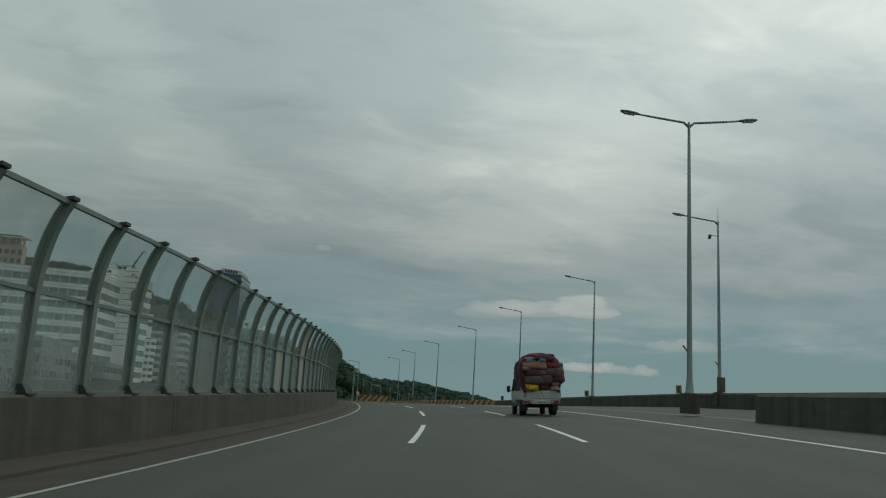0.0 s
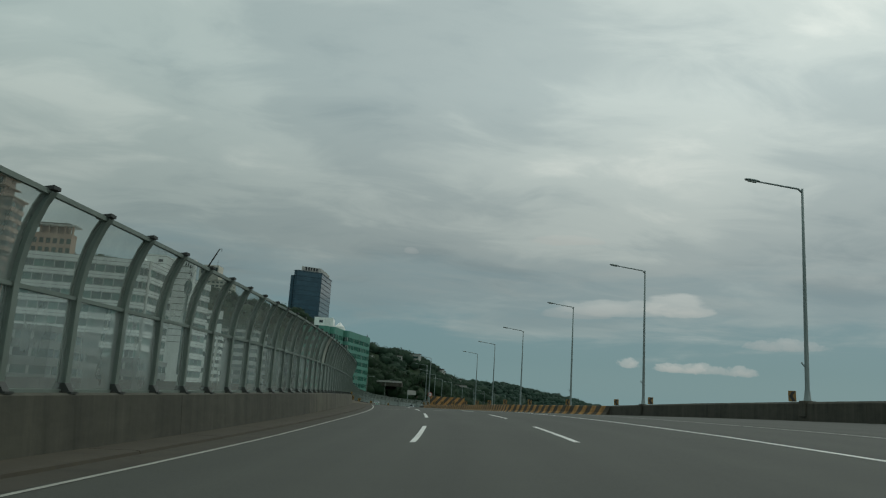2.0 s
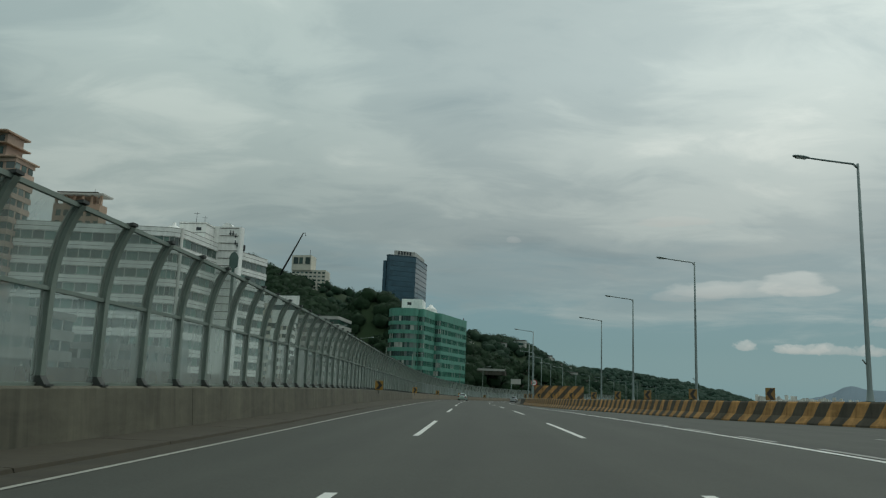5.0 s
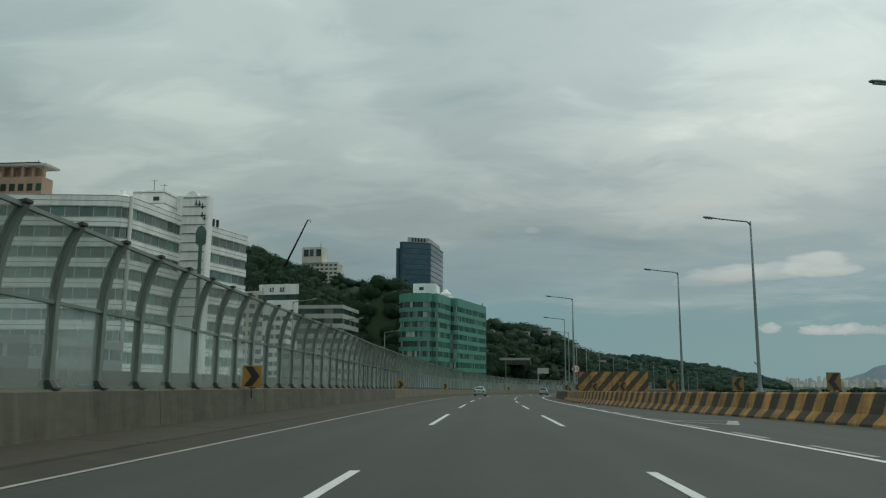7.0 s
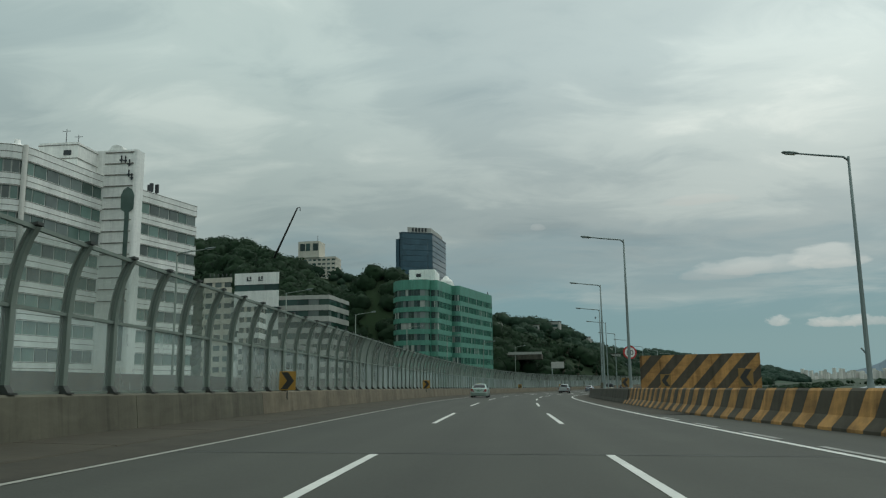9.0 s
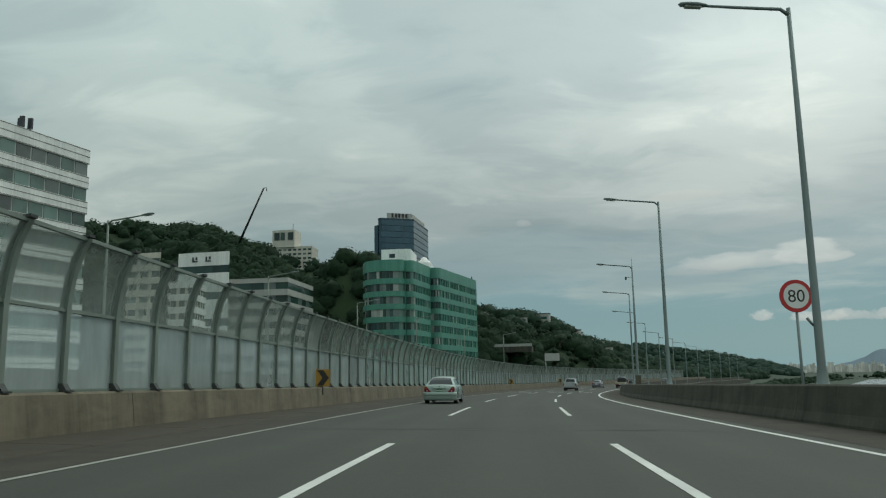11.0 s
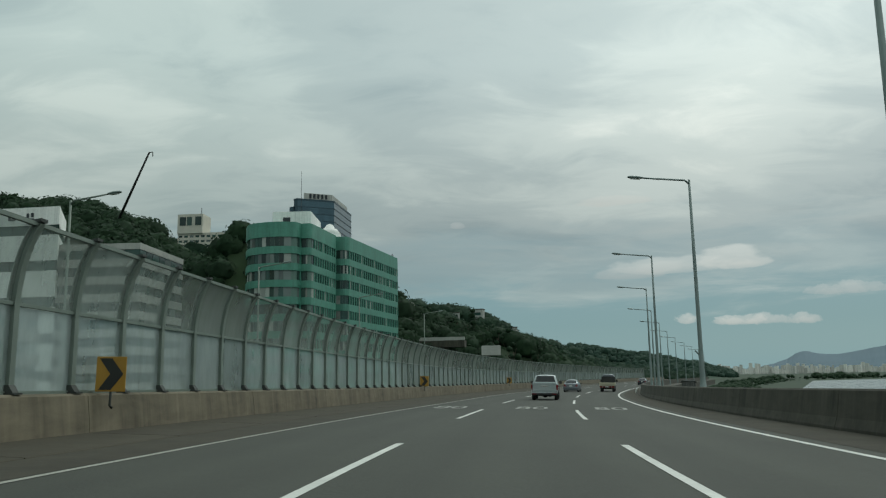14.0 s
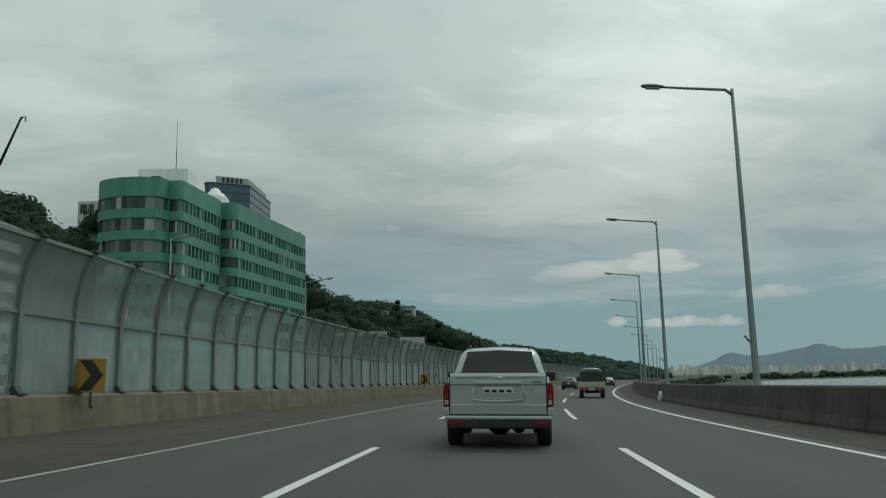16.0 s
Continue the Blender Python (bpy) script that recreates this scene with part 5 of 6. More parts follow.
# trees rising along the land side beyond the green building
for k, (x, y, top, r) in enumerate(((-12, 590, 33, 5.5), (-3, 588, 28, 5), (3, 584, 24, 5), (8.5, 590, 27, 4.2), (15.5, 590, 28.5, 4.2), (20.5, 592, 23.5, 4), (25, 594, 22, 4.2), (29.5, 596, 20.5, 4), (34, 596, 18, 4), (38, 597, 16, 3.6), (41.5, 598, 14, 3.2), (22, 566, 15, 4.2), (28, 548, 13, 4), (38, 572, 11, 3.6))):
    tree = thing("tree", "tall dark broadleaf tree behind the barrier", "tree", pose(x, y, GROUND_Z), "trees behind the barrier")
    bm = bmesh.new()
    h = top - GROUND_Z
    tube(bm, [(0, 0, 0), (0.2, 0, h * 0.4), (0.1, 0.1, h * 0.8)], [0.45, 0.32, 0.12], 8)
    for a in range(5):
        g = 2 * math.pi * a / 5
        tube(bm, [(0.15, 0, h * (0.4 + 0.07 * a)), (math.cos(g) * r * 0.7, math.sin(g) * r * 0.7, h * (0.62 + 0.06 * a))], [0.16, 0.05], 6)
    M.setdefault("bark", material("bark", (0.08, 0.06, 0.045), 0.9, 0, 6, 0.2, 0.3, 1, 0.3))
    part("trunk", bm, M["bark"], tree)
    vs, fs, ns = [], [], []
    rng = random.Random(40 + k)
    for a in range(16):
        g, up = rng.uniform(0, 6.28), rng.uniform(0.5, 1.0)
        reach = r * (1.25 - 0.95 * up) * rng.uniform(0.3, 1.3)
        leaf_mass(rng, (math.cos(g) * reach, math.sin(g) * reach, h * (up - 0.06)), r * rng.uniform(0.26, 0.5) * (1.35 - 0.6 * up), 60, vs, fs, ns)
    part("crown", leaf_object("crown", vs, fs, ns), None, tree)
# pale houses scattered on the slopes
rng = random.Random(9)
for k in range(15):
    f, q = rng.uniform(3.2, 8.6), rng.uniform(0.15, 0.6)
    p, (nx, ny) = ridge_point(RIDGE_C, f)
    x, y, z = p[0] + nx * q * 130, p[1] + ny * q * 130, slope(p, q, 4, 5)
    h = thing("hillside_house", "small pale house among the trees on the slope", "house", pose(x, y, z - 1, 0, 0, rng.uniform(-30, 30)), "houses on the slope")
    w, dp, ht = rng.uniform(8, 18), rng.uniform(8, 12), rng.uniform(6, 10)
    bm = bmesh.new()
    box(bm, -w / 2, w / 2, -dp / 2, dp / 2, -4, ht)
    part("wall", bm, M["grey_wall"], h)
    bm = bmesh.new()
    box(bm, -w / 2 - 0.4, w / 2 + 0.4, -dp / 2 - 0.4, dp / 2 + 0.4, ht, ht + 0.6)
    part("roof", bm, M["concrete_dark"], h)
    bm = bmesh.new()
    box(bm, -w * 0.4, w * 0.4, -dp / 2 - 0.1, -dp / 2 + 0.1, ht * 0.5, ht * 0.75)
    part("window", bm, M["dark_glass"], h)

# ---- far shore: grassy bank, flats, mountains ----
flat_sheet("far_bank", [(190, 1180), (900, 1330), (3900, 1050), (3900, 3900), (150, 3900)], GROUND_Z + 0.3, M["grass"], "flat green bank across the river", "river bank")
rng = random.Random(5)
shapes = []
for k in range(6):
    w, dp, ht = rng.uniform(8, 16), 10, rng.uniform(28, 44)
    # one body with shallow stair shafts
    bm = bmesh.new()
    outline = []
    n = 2
    for j in range(n):
        x0, x1 = -w / 2 + w * j / n, -w / 2 + w * (j + 1) / n
        outline += [(x0 + 0.02, -dp / 2), (x1 - 1.6, -dp / 2), (x1 - 1.6, -dp / 2 + 2.2), (x1, -dp / 2 + 2.2)]
    outline += [(w / 2, dp / 2), (-w / 2, dp / 2)]
    prism(bm, outline, 0, ht, axis=2)
    shapes.append(mesh_of("flats", bm, [M["flats"], M["flats_dark"]]))
for k in range(298):
    az = 0.322 + 0.418 * (k + rng.random()) / 298
    dist = rng.uniform(2300, 3100) * (1.0 if az < 0.42 else rng.uniform(1.0, 1.3))
    x, y = 10 + math.sin(az) * dist, 310 + math.cos(az) * dist
    ob = new("apartment_tower", shapes[k % 6])
    ob.matrix_basis = pose(x, y, GROUND_Z, 0, 0, -math.degrees(az) + rng.uniform(-35, 35)) @ Matrix.Diagonal((0.62, 0.62, rng.uniform(0.28, 0.72) * (1.05 if az < 0.42 else 1.0), 1))
    tagged(ob, "pale distant tower block of flats beyond the river", "apartment tower", "tower blocks across the river")
vs, fs = [], []
profile = [(0.24, 0), (0.34, 8), (0.37, 32), (0.395, 78), (0.408, 128), (0.418, 140), (0.43, 118), (0.447, 108), (0.47, 128), (0.495, 160), (0.51, 184), (0.522, 165), (0.535, 138), (0.56, 140), (0.575, 150), (0.63, 160), (0.70, 180), (0.78, 150), (0.9, 80)]
for k in range(140):
    az = 0.24 + 0.66 * k / 139
    h = float(np.interp(az, [p[0] for p in profile], [p[1] for p in profile])) + 5 * noise.noise(Vector((az * 90, 1, 0))) + 5 * noise.noise(Vector((az * 220, 4, 0)))
    for dist, f in ((3700, 0.0), (3950, 0.55), (4200, 1.0), (4500, 0.0)):
        vs.append((10 + math.sin(az) * dist, 310 + math.cos(az) * dist, GROUND_Z + max(0, h) * 0.66 * f + 9 * f))
for k in range(139):
    for j in range(3):
        a = k * 4 + j
        fs.append((a, a + 1, a + 5, a + 4))
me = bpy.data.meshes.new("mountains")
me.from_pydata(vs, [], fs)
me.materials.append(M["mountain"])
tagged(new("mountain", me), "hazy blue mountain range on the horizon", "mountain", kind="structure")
# bushes along the river banks
woods("bank_bushes", [(62, 380, -7), (105, 560, -7), (190, 800, -7), (330, 1080, -6), (900, 1345, -6), (1700, 1270, -6), (2600, 1180, -6)], 18, 2000, 0.9, 2.6, 14, 6, "low green bushes along the river bank", -1, 1, 0.5, 1)

woods("bank_trees", [(420, 1190, -7), (900, 1365, -7), (1700, 1300, -7), (2600, 1210, -7)], 26, 1000, 2.4, 5.2, 16, 8, "dark green trees along the far river bank", -1, 1, 0.5, 1)

# dark inspection frame standing on the outer edge of the viaduct
frame_ = thing("steel_trestle", "dark weathered steel trestle beyond the river parapet", "trestle")
j0, j1 = Vector((21.55, 323.2, 0)), Vector((21.9, 326.9, 0))
top_z = 0.30
for k in range(8):
    c = j0.lerp(j1, k / 7)
    bm = bmesh.new()
    tube(bm, [(c.x + 0.05, c.y, -2.2), (c.x, c.y, top_z - 0.02)], 0.06, 8)
    part("upright", bm, M["steel_dark"], frame_)
for off, z, w in ((0.0, top_z, 0.055), (0.0, top_z - 0.42, 0.04), (0.0, -2.2, 0.08)):
    bm = bmesh.new()
    tube(bm, [(j0.x + off, j0.y - 0.3, z - 0.05), (j0.x + off, j0.y, z), (j1.x + off, j1.y, z), (j1.x + off, j1.y + 0.3, z - 0.08)], w, 8)
    part("crossbar", bm, M["steel_dark"], frame_)
for c in (j0, j1):
    bm = bmesh.new()
    tube(bm, [(c.x, c.y, -1.9), (c.x - 1.5, c.y - 0.05, -1.6)], 0.07, 8)
    part("bracket", bm, M["steel_dark"], frame_)

# ---- vehicles ----


def paint(name, rgb, rough=0.32, metal=0.35):
    m = material(name, rgb, rough, metal, 4, 0.03, 0.10, 1.2, 0.0)
    m.node_tree.nodes["Principled BSDF"].inputs["Coat Weight"].default_value = 0.4
    return m


M["tyre"] = material("tyre_rubber", (0.018, 0.018, 0.018), 0.85, 0, 20, 0.1, 0.2, 3, 0.1)
M["rim"] = material("alloy_rim", (0.40, 0.41, 0.41), 0.4, 0.35, 8, 0.05, 0.15, 3, 0.0)
M["steel_rim"] = material("grey_steel_rim", (0.22, 0.22, 0.22), 0.5, 0.6, 8, 0.1, 0.3, 3, 0.0)
M["glass"] = material("tinted_car_glass", (0.012, 0.016, 0.017), 0.07, 0, 2, 0.05, 0.1, 1, 0.0)
M["trim"] = material("black_trim", (0.018, 0.018, 0.019), 0.6, 0, 10, 0.1, 0.2, 2, 0.0)
M["under"] = material("dark_underbody", (0.012, 0.012, 0.012), 0.9, 0, 6, 0.2, 0.3, 2, 0.0)
M["tail_red"] = material("red_tail_lens", (0.20, 0.010, 0.016), 0.15, 0, 10, 0.05, 0.15, 2, 0.0)
M["tail_dull"] = material("faded_red_lens", (0.22, 0.035, 0.02), 0.25, 0, 10, 0.1, 0.25, 2, 0.0)
M["tail_amber"] = material("amber_lens", (0.36, 0.07, 0.03), 0.15, 0, 10, 0.05, 0.15, 2, 0.0)
M["tail_clear"] = material("clear_lens", (0.40, 0.37, 0.35), 0.15, 0, 10, 0.05, 0.15, 2, 0.0)
M["chrome"] = material("chrome_strip", (0.62, 0.63, 0.62), 0.15, 0.9, 8, 0.03, 0.08, 3, 0.0)
M["plate_green"] = material("green_plate", (0.02, 0.14, 0.055), 0.5, 0, 8, 0.05, 0.15, 3, 0.0)
M["plate_white"] = material("white_plate", (0.62, 0.62, 0.58), 0.5, 0, 8, 0.05, 0.15, 3, 0.0)
M["sedan_paint"] = paint("pale_green_silver_paint", (0.30, 0.385, 0.34))
M["pickup_paint"] = paint("silver_paint", (0.40, 0.44, 0.44))
M["grey_paint"] = paint("mid_grey_paint", (0.15, 0.165, 0.185))
M["dark_paint"] = paint("dark_grey_paint", (0.03, 0.033, 0.04))
M["cab_white"] = paint("dirty_white_cab_paint", (0.50, 0.49, 0.45), 0.45, 0.0)
M["bed_white"] = material("scuffed_white_bed_paint", (0.46, 0.46, 0.42), 0.6, 0, 6, 0.12, 0.35, 1.6, 0.05)
M["cream_paint"] = material("worn_cream_bed_paint", (0.44, 0.41, 0.30), 0.6, 0, 6, 0.1, 0.3, 1.5, 0.05)
M["maroon_paint"] = material("faded_maroon_paint", (0.11, 0.026, 0.030), 0.6, 0, 6, 0.15, 0.35, 1.5, 0.05)


def wheel(parent, x, y, r, w, rim_mat, spokes=5):
    """A wheel whose outer face looks along the sign of x."""
    side = 1 if x > 0 else -1
    bm = bmesh.new()
    lathe(bm, [(r * 0.62, -w / 2), (r * 0.93, -w / 2), (r, -w * 0.32), (r, w * 0.32), (r * 0.93, w / 2), (r * 0.62, w / 2), (r * 0.60, w * 0.2), (r * 0.60, -w * 0.2), (r * 0.62, -w / 2)], 26, 0, "x", caps=False)
    wh = part("wheel", bm, M["tyre"], parent, "", pose(x, y, r))
    bm = bmesh.new()
    lathe(bm, [(r * 0.64, side * w * 0.46), (r * 0.60, side * w * 0.30), (r * 0.10, side * w * 0.26)], 22, 0, "x")
    for k in range(spokes):
        a = 2 * math.pi * k / spokes
        u, v = Vector((0, math.cos(a), math.sin(a))), Vector((0, -math.sin(a), math.cos(a)))
        q = []
        for rr, ww in ((r * 0.08, r * 0.10), (r * 0.62, r * 0.085)):
            q += [u * rr + v * ww, u * rr - v * ww]
        top = [bm.verts.new(p + Vector((side * w * 0.44, 0, 0))) for p in q]
        low = [bm.verts.new(p + Vector((side * w * 0.28, 0, 0))) for p in q]
        bm.faces.new((top[0], top[1], top[3], top[2]))
        for i, j in ((0, 2), (3, 1)):
            bm.faces.new((top[i], top[j], low[j], low[i]))
    lathe(bm, [(r * 0.14, side * w * 0.30), (r * 0.14, side * w * 0.47), (0.01, side * w * 0.48)], 12, 0, "x")
    part("rim", bm, rim_mat, wh, "bright rim" if rim_mat is M["rim"] else "")
    return wh


def body_shell(parent, name, stations, mat, label=""):
    """A shell through half sections of (x, z) given from bottom to top at stations along y, mirrored in x."""
    bm = bmesh.new()
    rows = []
    for y, half in stations:
        pts = [(x, z) for x, z in half] + [(-x, z) for x, z in half[::-1] if x > 1e-4]
        rows.append([bm.verts.new((x, y, z)) for x, z in pts])
    n = len(rows[0])
    for a, b in zip(rows, rows[1:]):
        for k in range(n):
            f = bm.faces.new((a[k], a[(k + 1) % n], b[(k + 1) % n], b[k]))
            f.smooth = True
    bm.faces.new(rows[0])
    bm.faces.new(rows[-1][::-1])
    for e in bm.edges:
        if len(e.link_faces) == 2 and e.calc_face_angle(0.0) > 0.7:
            e.smooth = False
    return part(name, bm, mat, parent, label)


def stations_for(ys, arches, sill, half_width, top, wheel_r):
    out = []
    for y in ys:
        zs = sill(y)
        for ya in arches:
            d = abs(y - ya)
            if d < wheel_r:
                zs = max(zs, math.sqrt(wheel_r * wheel_r - d * d) + wheel_r * 0.84)
        w, t = half_width(y), top(y)
        z1, z2, z3 = max(zs + 0.03, zs * 0.6 + 0.16), max(zs + 0.06, 0.52), max(zs + 0.10, t - 0.22)
        z2 = min(z2, z3 - 0.02)
        out.append((y, [(0.0, zs), (w * 0.88, zs), (w * 0.97, min(z1, z2 - 0.01)), (w, z2), (w * 0.985, z3), (w * 0.945, t - 0.06), (w * 0.86, t - 0.01), (0.0, t + 0.015)]))
    return out


def steps(a, b, arches, r, base=0.25):
    ys = set(np.round(np.arange(a, b + 1e-6, base), 3)) | {a, b}
    for ya in arches:
        ys |= set(np.round(np.arange(ya - r - 0.02, ya + r + 0.03, 0.06), 3))
    return sorted(float(y) for y in ys if a <= y <= b)


def curve(pts):
    xs, ys = [p[0] for p in pts], [p[1] for p in pts]
    return lambda v: float(np.interp(v, xs, ys))


def cabin(parent, ys, roof, belt, w_belt, w_roof, rear_top, front_top, pillars, mat, extra=0.0):
    """The upper body: painted roof and pillars, glass between them. ys from the foot of the rear window to the foot of the windscreen."""
    def section(y):
        zr, zb = roof(y), belt(y)
        f = min(1.0, max(0.0, (zr - zb) / 0.42))
        wr = w_belt - (w_belt - w_roof) * f
        return [(w_belt, zb - 0.03), (w_belt - (w_belt - wr) * 0.12, zb + (zr - zb) * 0.10), (w_belt - (w_belt - wr) * 0.80, zb + (zr - zb) * 0.80), (wr - 0.03, zb + (zr - zb) * 0.93), (wr * 0.86, zr), (0.0, zr + 0.03 * f)]
    groups = {"roof": bmesh.new(), "rear_window": bmesh.new(), "windscreen": bmesh.new()}

    def quad(key, pts):
        bm = groups.setdefault(key, bmesh.new())
        bm.faces.new([bm.verts.new(p) for p in pts]).smooth = True
    secs = [(y, section(y)) for y in ys]
    for (ya, a), (yb, b) in zip(secs, secs[1:]):
        ym = (ya + yb) / 2
        rear, front = ym < rear_top, ym > front_top
        pillar = any(abs(ym - p) < 0.05 for p in pillars)
        for side in (1, -1):
            for k in range(5):
                pts = [(a[k][0] * side, ya, a[k][1]), (a[k + 1][0] * side, ya, a[k + 1][1]), (b[k + 1][0] * side, yb, b[k + 1][1]), (b[k][0] * side, yb, b[k][1])]
                if k >= 4 and rear:
                    key = "rear_window"
                elif k >= 4 and front:
                    key = "windscreen"
                elif k == 1 and not pillar and ys[0] + 0.45 < ym < ys[-1] - 0.25:
                    key = ("side_window", side, sum(ym > p for p in pillars))
                else:
                    key = "roof"
                quad(key, pts)
    for key, bm in groups.items():
        bmesh.ops.remove_doubles(bm, verts=bm.verts[:], dist=0.0005)
        part(key if isinstance(key, str) else key[0], bm, mat if key == "roof" else M["glass"], parent, "" if key == "roof" else "dark tinted glass")


def plate(parent, y, z, mat, bar_mat, w=0.34, h=0.165):
    bm = bmesh.new()
    box(bm, -w / 2, w / 2, y - 0.012, y, z - h / 2, z + h / 2, 0, 0.004)
    pl = part("number_plate", bm, mat, parent, "number plate with plain bars")
    for k in range(4):
        bm = bmesh.new()
        x = -w * 0.36 + w * 0.24 * k
        box(bm, x - w * 0.08, x + w * 0.08, y - 0.018, y - 0.0125, z - h * 0.28, z + h * 0.12)
        part("bar", bm, bar_mat, pl)


def mirror(parent, x, y, z, mat, w=0.2, h=0.14):
    s = 1 if x > 0 else -1
    bm = bmesh.new()
    box(bm, x if s > 0 else x - w, x + w if s > 0 else x, y - 0.06, y + 0.08, z, z + h, 0, 0.03)
    part("door_mirror", bm, mat, parent)
    

def panel_lines(parent, x, lines):
    """Door joints: thin dark strips on the flanks."""
    for side in (1, -1):
        for y0, z0, y1, z1 in lines:
            bm = bmesh.new()
            tube(bm, [(side * x, y0, z0), (side * x, y1, z1)], 0.0045, 4)
            part("door_joint", bm, M["trim"], parent)


def rear_bumper(parent, mat):
    """A full rounded bumper wrapped round the tail, with a shallow crease along its middle."""
    path = [(0.880, -1.76), (0.872, -1.90)] + [(0.862 - 0.17 * (1 - math.cos(a)) - 0.02 * math.sin(a), -2.06 - 0.31 * math.sin(a)) for a in (radians(d) for d in range(0, 91, 10))] + [(0.45, -2.382), (0.22, -2.388), (0.0, -2.39)]
    path += [(-x, y) for x, y in path[-2::-1]]
    profile = [(-0.05, 0.225), (0.0, 0.215), (0.028, 0.24), (0.045, 0.30), (0.055, 0.40), (0.05, 0.452), (0.062, 0.47), (0.062, 0.55), (0.05, 0.61), (0.03, 0.64), (-0.02, 0.655)]
    bm = bmesh.new()
    rows = []
    for k, (x, y) in enumerate(path):
        (x0, y0), (x1, y1) = path[max(0, k - 1)], path[min(len(path) - 1, k + 1)]
        n = Vector((y1 - y0, x0 - x1, 0)).normalized()
        if n.x * x + n.y * y < 0:
            n = -n
        fade = 0.2 if k in (0, len(path) - 1) else 0.6 if k in (1, len(path) - 2) else 1.0
        rows.append([bm.verts.new((x + n.x * o * fade, y + n.y * o * fade, z)) for o, z in profile])
    for a, b in zip(rows, rows[1:]):
        for i in range(len(profile) - 1):
            bm.faces.new((a[i], a[i + 1], b[i + 1], b[i])).smooth = True
    bmesh.ops.recalc_face_normals(bm, faces=bm.faces[:])
    bmesh.ops.solidify(bm, geom=bm.faces[:], thickness=0.004)
    part("rear_bumper", bm, mat, parent)


def sedan(m, mat, label, plate_mat=None):
    car = thing("sedan_car", label, "car", m @ Matrix.Scale(0.97, 4))
    arches, r = (-1.36, 1.42), 0.335
    ys = sorted(set(steps(-2.37, 2.44, arches, r, 0.16)) | {-2.355, -2.34, -2.31, -2.27, 2.38, 2.42})
    sill = curve([(-2.37, 0.36), (-2.2, 0.30), (-1.8, 0.2), (1.9, 0.18), (2.44, 0.24)])
    half = curve([(-2.37, 0.775), (-2.34, 0.80), (-2.27, 0.825), (-2.1, 0.852), (-1.9, 0.872), (-1.7, 0.885), (-0.8, 0.895), (1.0, 0.89), (1.9, 0.85), (2.25, 0.74), (2.44, 0.55)])
    top = curve([(-2.37, 0.66), (-2.355, 0.80), (-2.34, 0.93), (-2.31, 0.985), (-2.2, 1.02), (-1.7, 1.05), (-1.2, 0.99), (0.9, 0.97), (1.25, 0.96), (1.8, 0.87), (2.2, 0.76), (2.44, 0.58)])
    body_shell(car, "body", stations_for(ys, arches, sill, half, top, r + 0.045), mat)
    cy = [float(v) for v in np.arange(-1.92, 1.26, 0.08)]
    cabin(car, cy, curve([(-1.92, 1.015), (-1.5, 1.25), (-1.15, 1.37), (-0.7, 1.435), (-0.1, 1.455), (0.35, 1.42), (0.7, 1.28), (1.26, 0.965)]), curve([(-1.92, 1.0), (-1.2, 0.97), (1.26, 0.95)]),
          0.80, 0.575, -1.12, 0.36, (-0.98, -0.10), mat)
    rear_bumper(car, mat)
    for x in (-0.79, 0.79):
        for y in arches:
            wheel(car, x, y, r, 0.20, M["rim"])
    bm = bmesh.new()
    box(bm, -0.64, 0.64, -2.0, 2.1, 0.19, 0.42)
    part("underbody", bm, M["under"], car)
    for s in (1, -1):
        # leaf-shaped lamp: tall at the flank, drawn to a point low on the boot lid
        bm = bmesh.new()
        prism(bm, [(s * 0.44, 0.645), (s * 0.60, 0.635), (s * 0.76, 0.64), (s * 0.815, 0.70), (s * 0.81, 0.86), (s * 0.775, 0.935), (s * 0.72, 0.95), (s * 0.66, 0.90), (s * 0.56, 0.77)], -2.405, -2.15, axis=1)
        for v in bm.verts:
            if v.co.y < -2.3:
                v.co.y += max(0.0, abs(v.co.x) - 0.66) * 0.22 + max(0.0, v.co.z - 0.82) * 0.10
        bmesh.ops.bevel(bm, geom=[e for e in bm.edges if all(v.co.y < -2.2 for v in e.verts)], offset=0.014, segments=2, affect="EDGES")
        lens = part("tail_lamp", bm, M["tail_red"], car, "slanting red tail lamp")
        bm = bmesh.new()
        lathe(bm, [(0.055, -2.392), (0.055, -2.34)], 14, 0, "y", (s * 0.715, 0, 0.845))
        for v in bm.verts:
            v.co.x = s * 0.715 + (v.co.x - s * 0.715) * 1.35
            v.co.z = 0.845 + (v.co.z - 0.845) * 0.7
        part("indicator", bm, M["tail_amber"], lens)
        bm = bmesh.new()
        lathe(bm, [(0.038, -2.412), (0.038, -2.36)], 12, 0, "y", (s * 0.66, 0, 0.70))
        part("reversing_lens", bm, M["tail_clear"], lens)
        mirror(car, s * 0.87, 0.74, 0.93, M["trim"], 0.17, 0.13)
        bm = bmesh.new()
        box(bm, s * 0.888 - 0.012, s * 0.888 + 0.012, -0.92, 0.95, 0.50, 0.55, 0, 0.008)
        part("side_strip", bm, mat, car)
        bm = bmesh.new()
        box(bm, s * 0.872 - 0.012, s * 0.872 + 0.012, -1.0, 1.02, 0.225, 0.262, 0, 0.008)
        part("sill_strip", bm, M["chrome"], car, "bright sill strip")
    bm = bmesh.new()
    prism(bm, [(-0.36, 0.845), (-0.31, 0.66), (-0.26, 0.64), (0.26, 0.64), (0.31, 0.66), (0.36, 0.845)], -2.372, -2.345, axis=1)
    part("plate_recess", bm, mat, car)
    bm = bmesh.new()
    box(bm, -0.37, 0.37, -2.405, -2.345, 0.835, 0.868, 0, 0.012)
    part("boot_strip", bm, M["chrome"], car, "chrome strip above the plate")
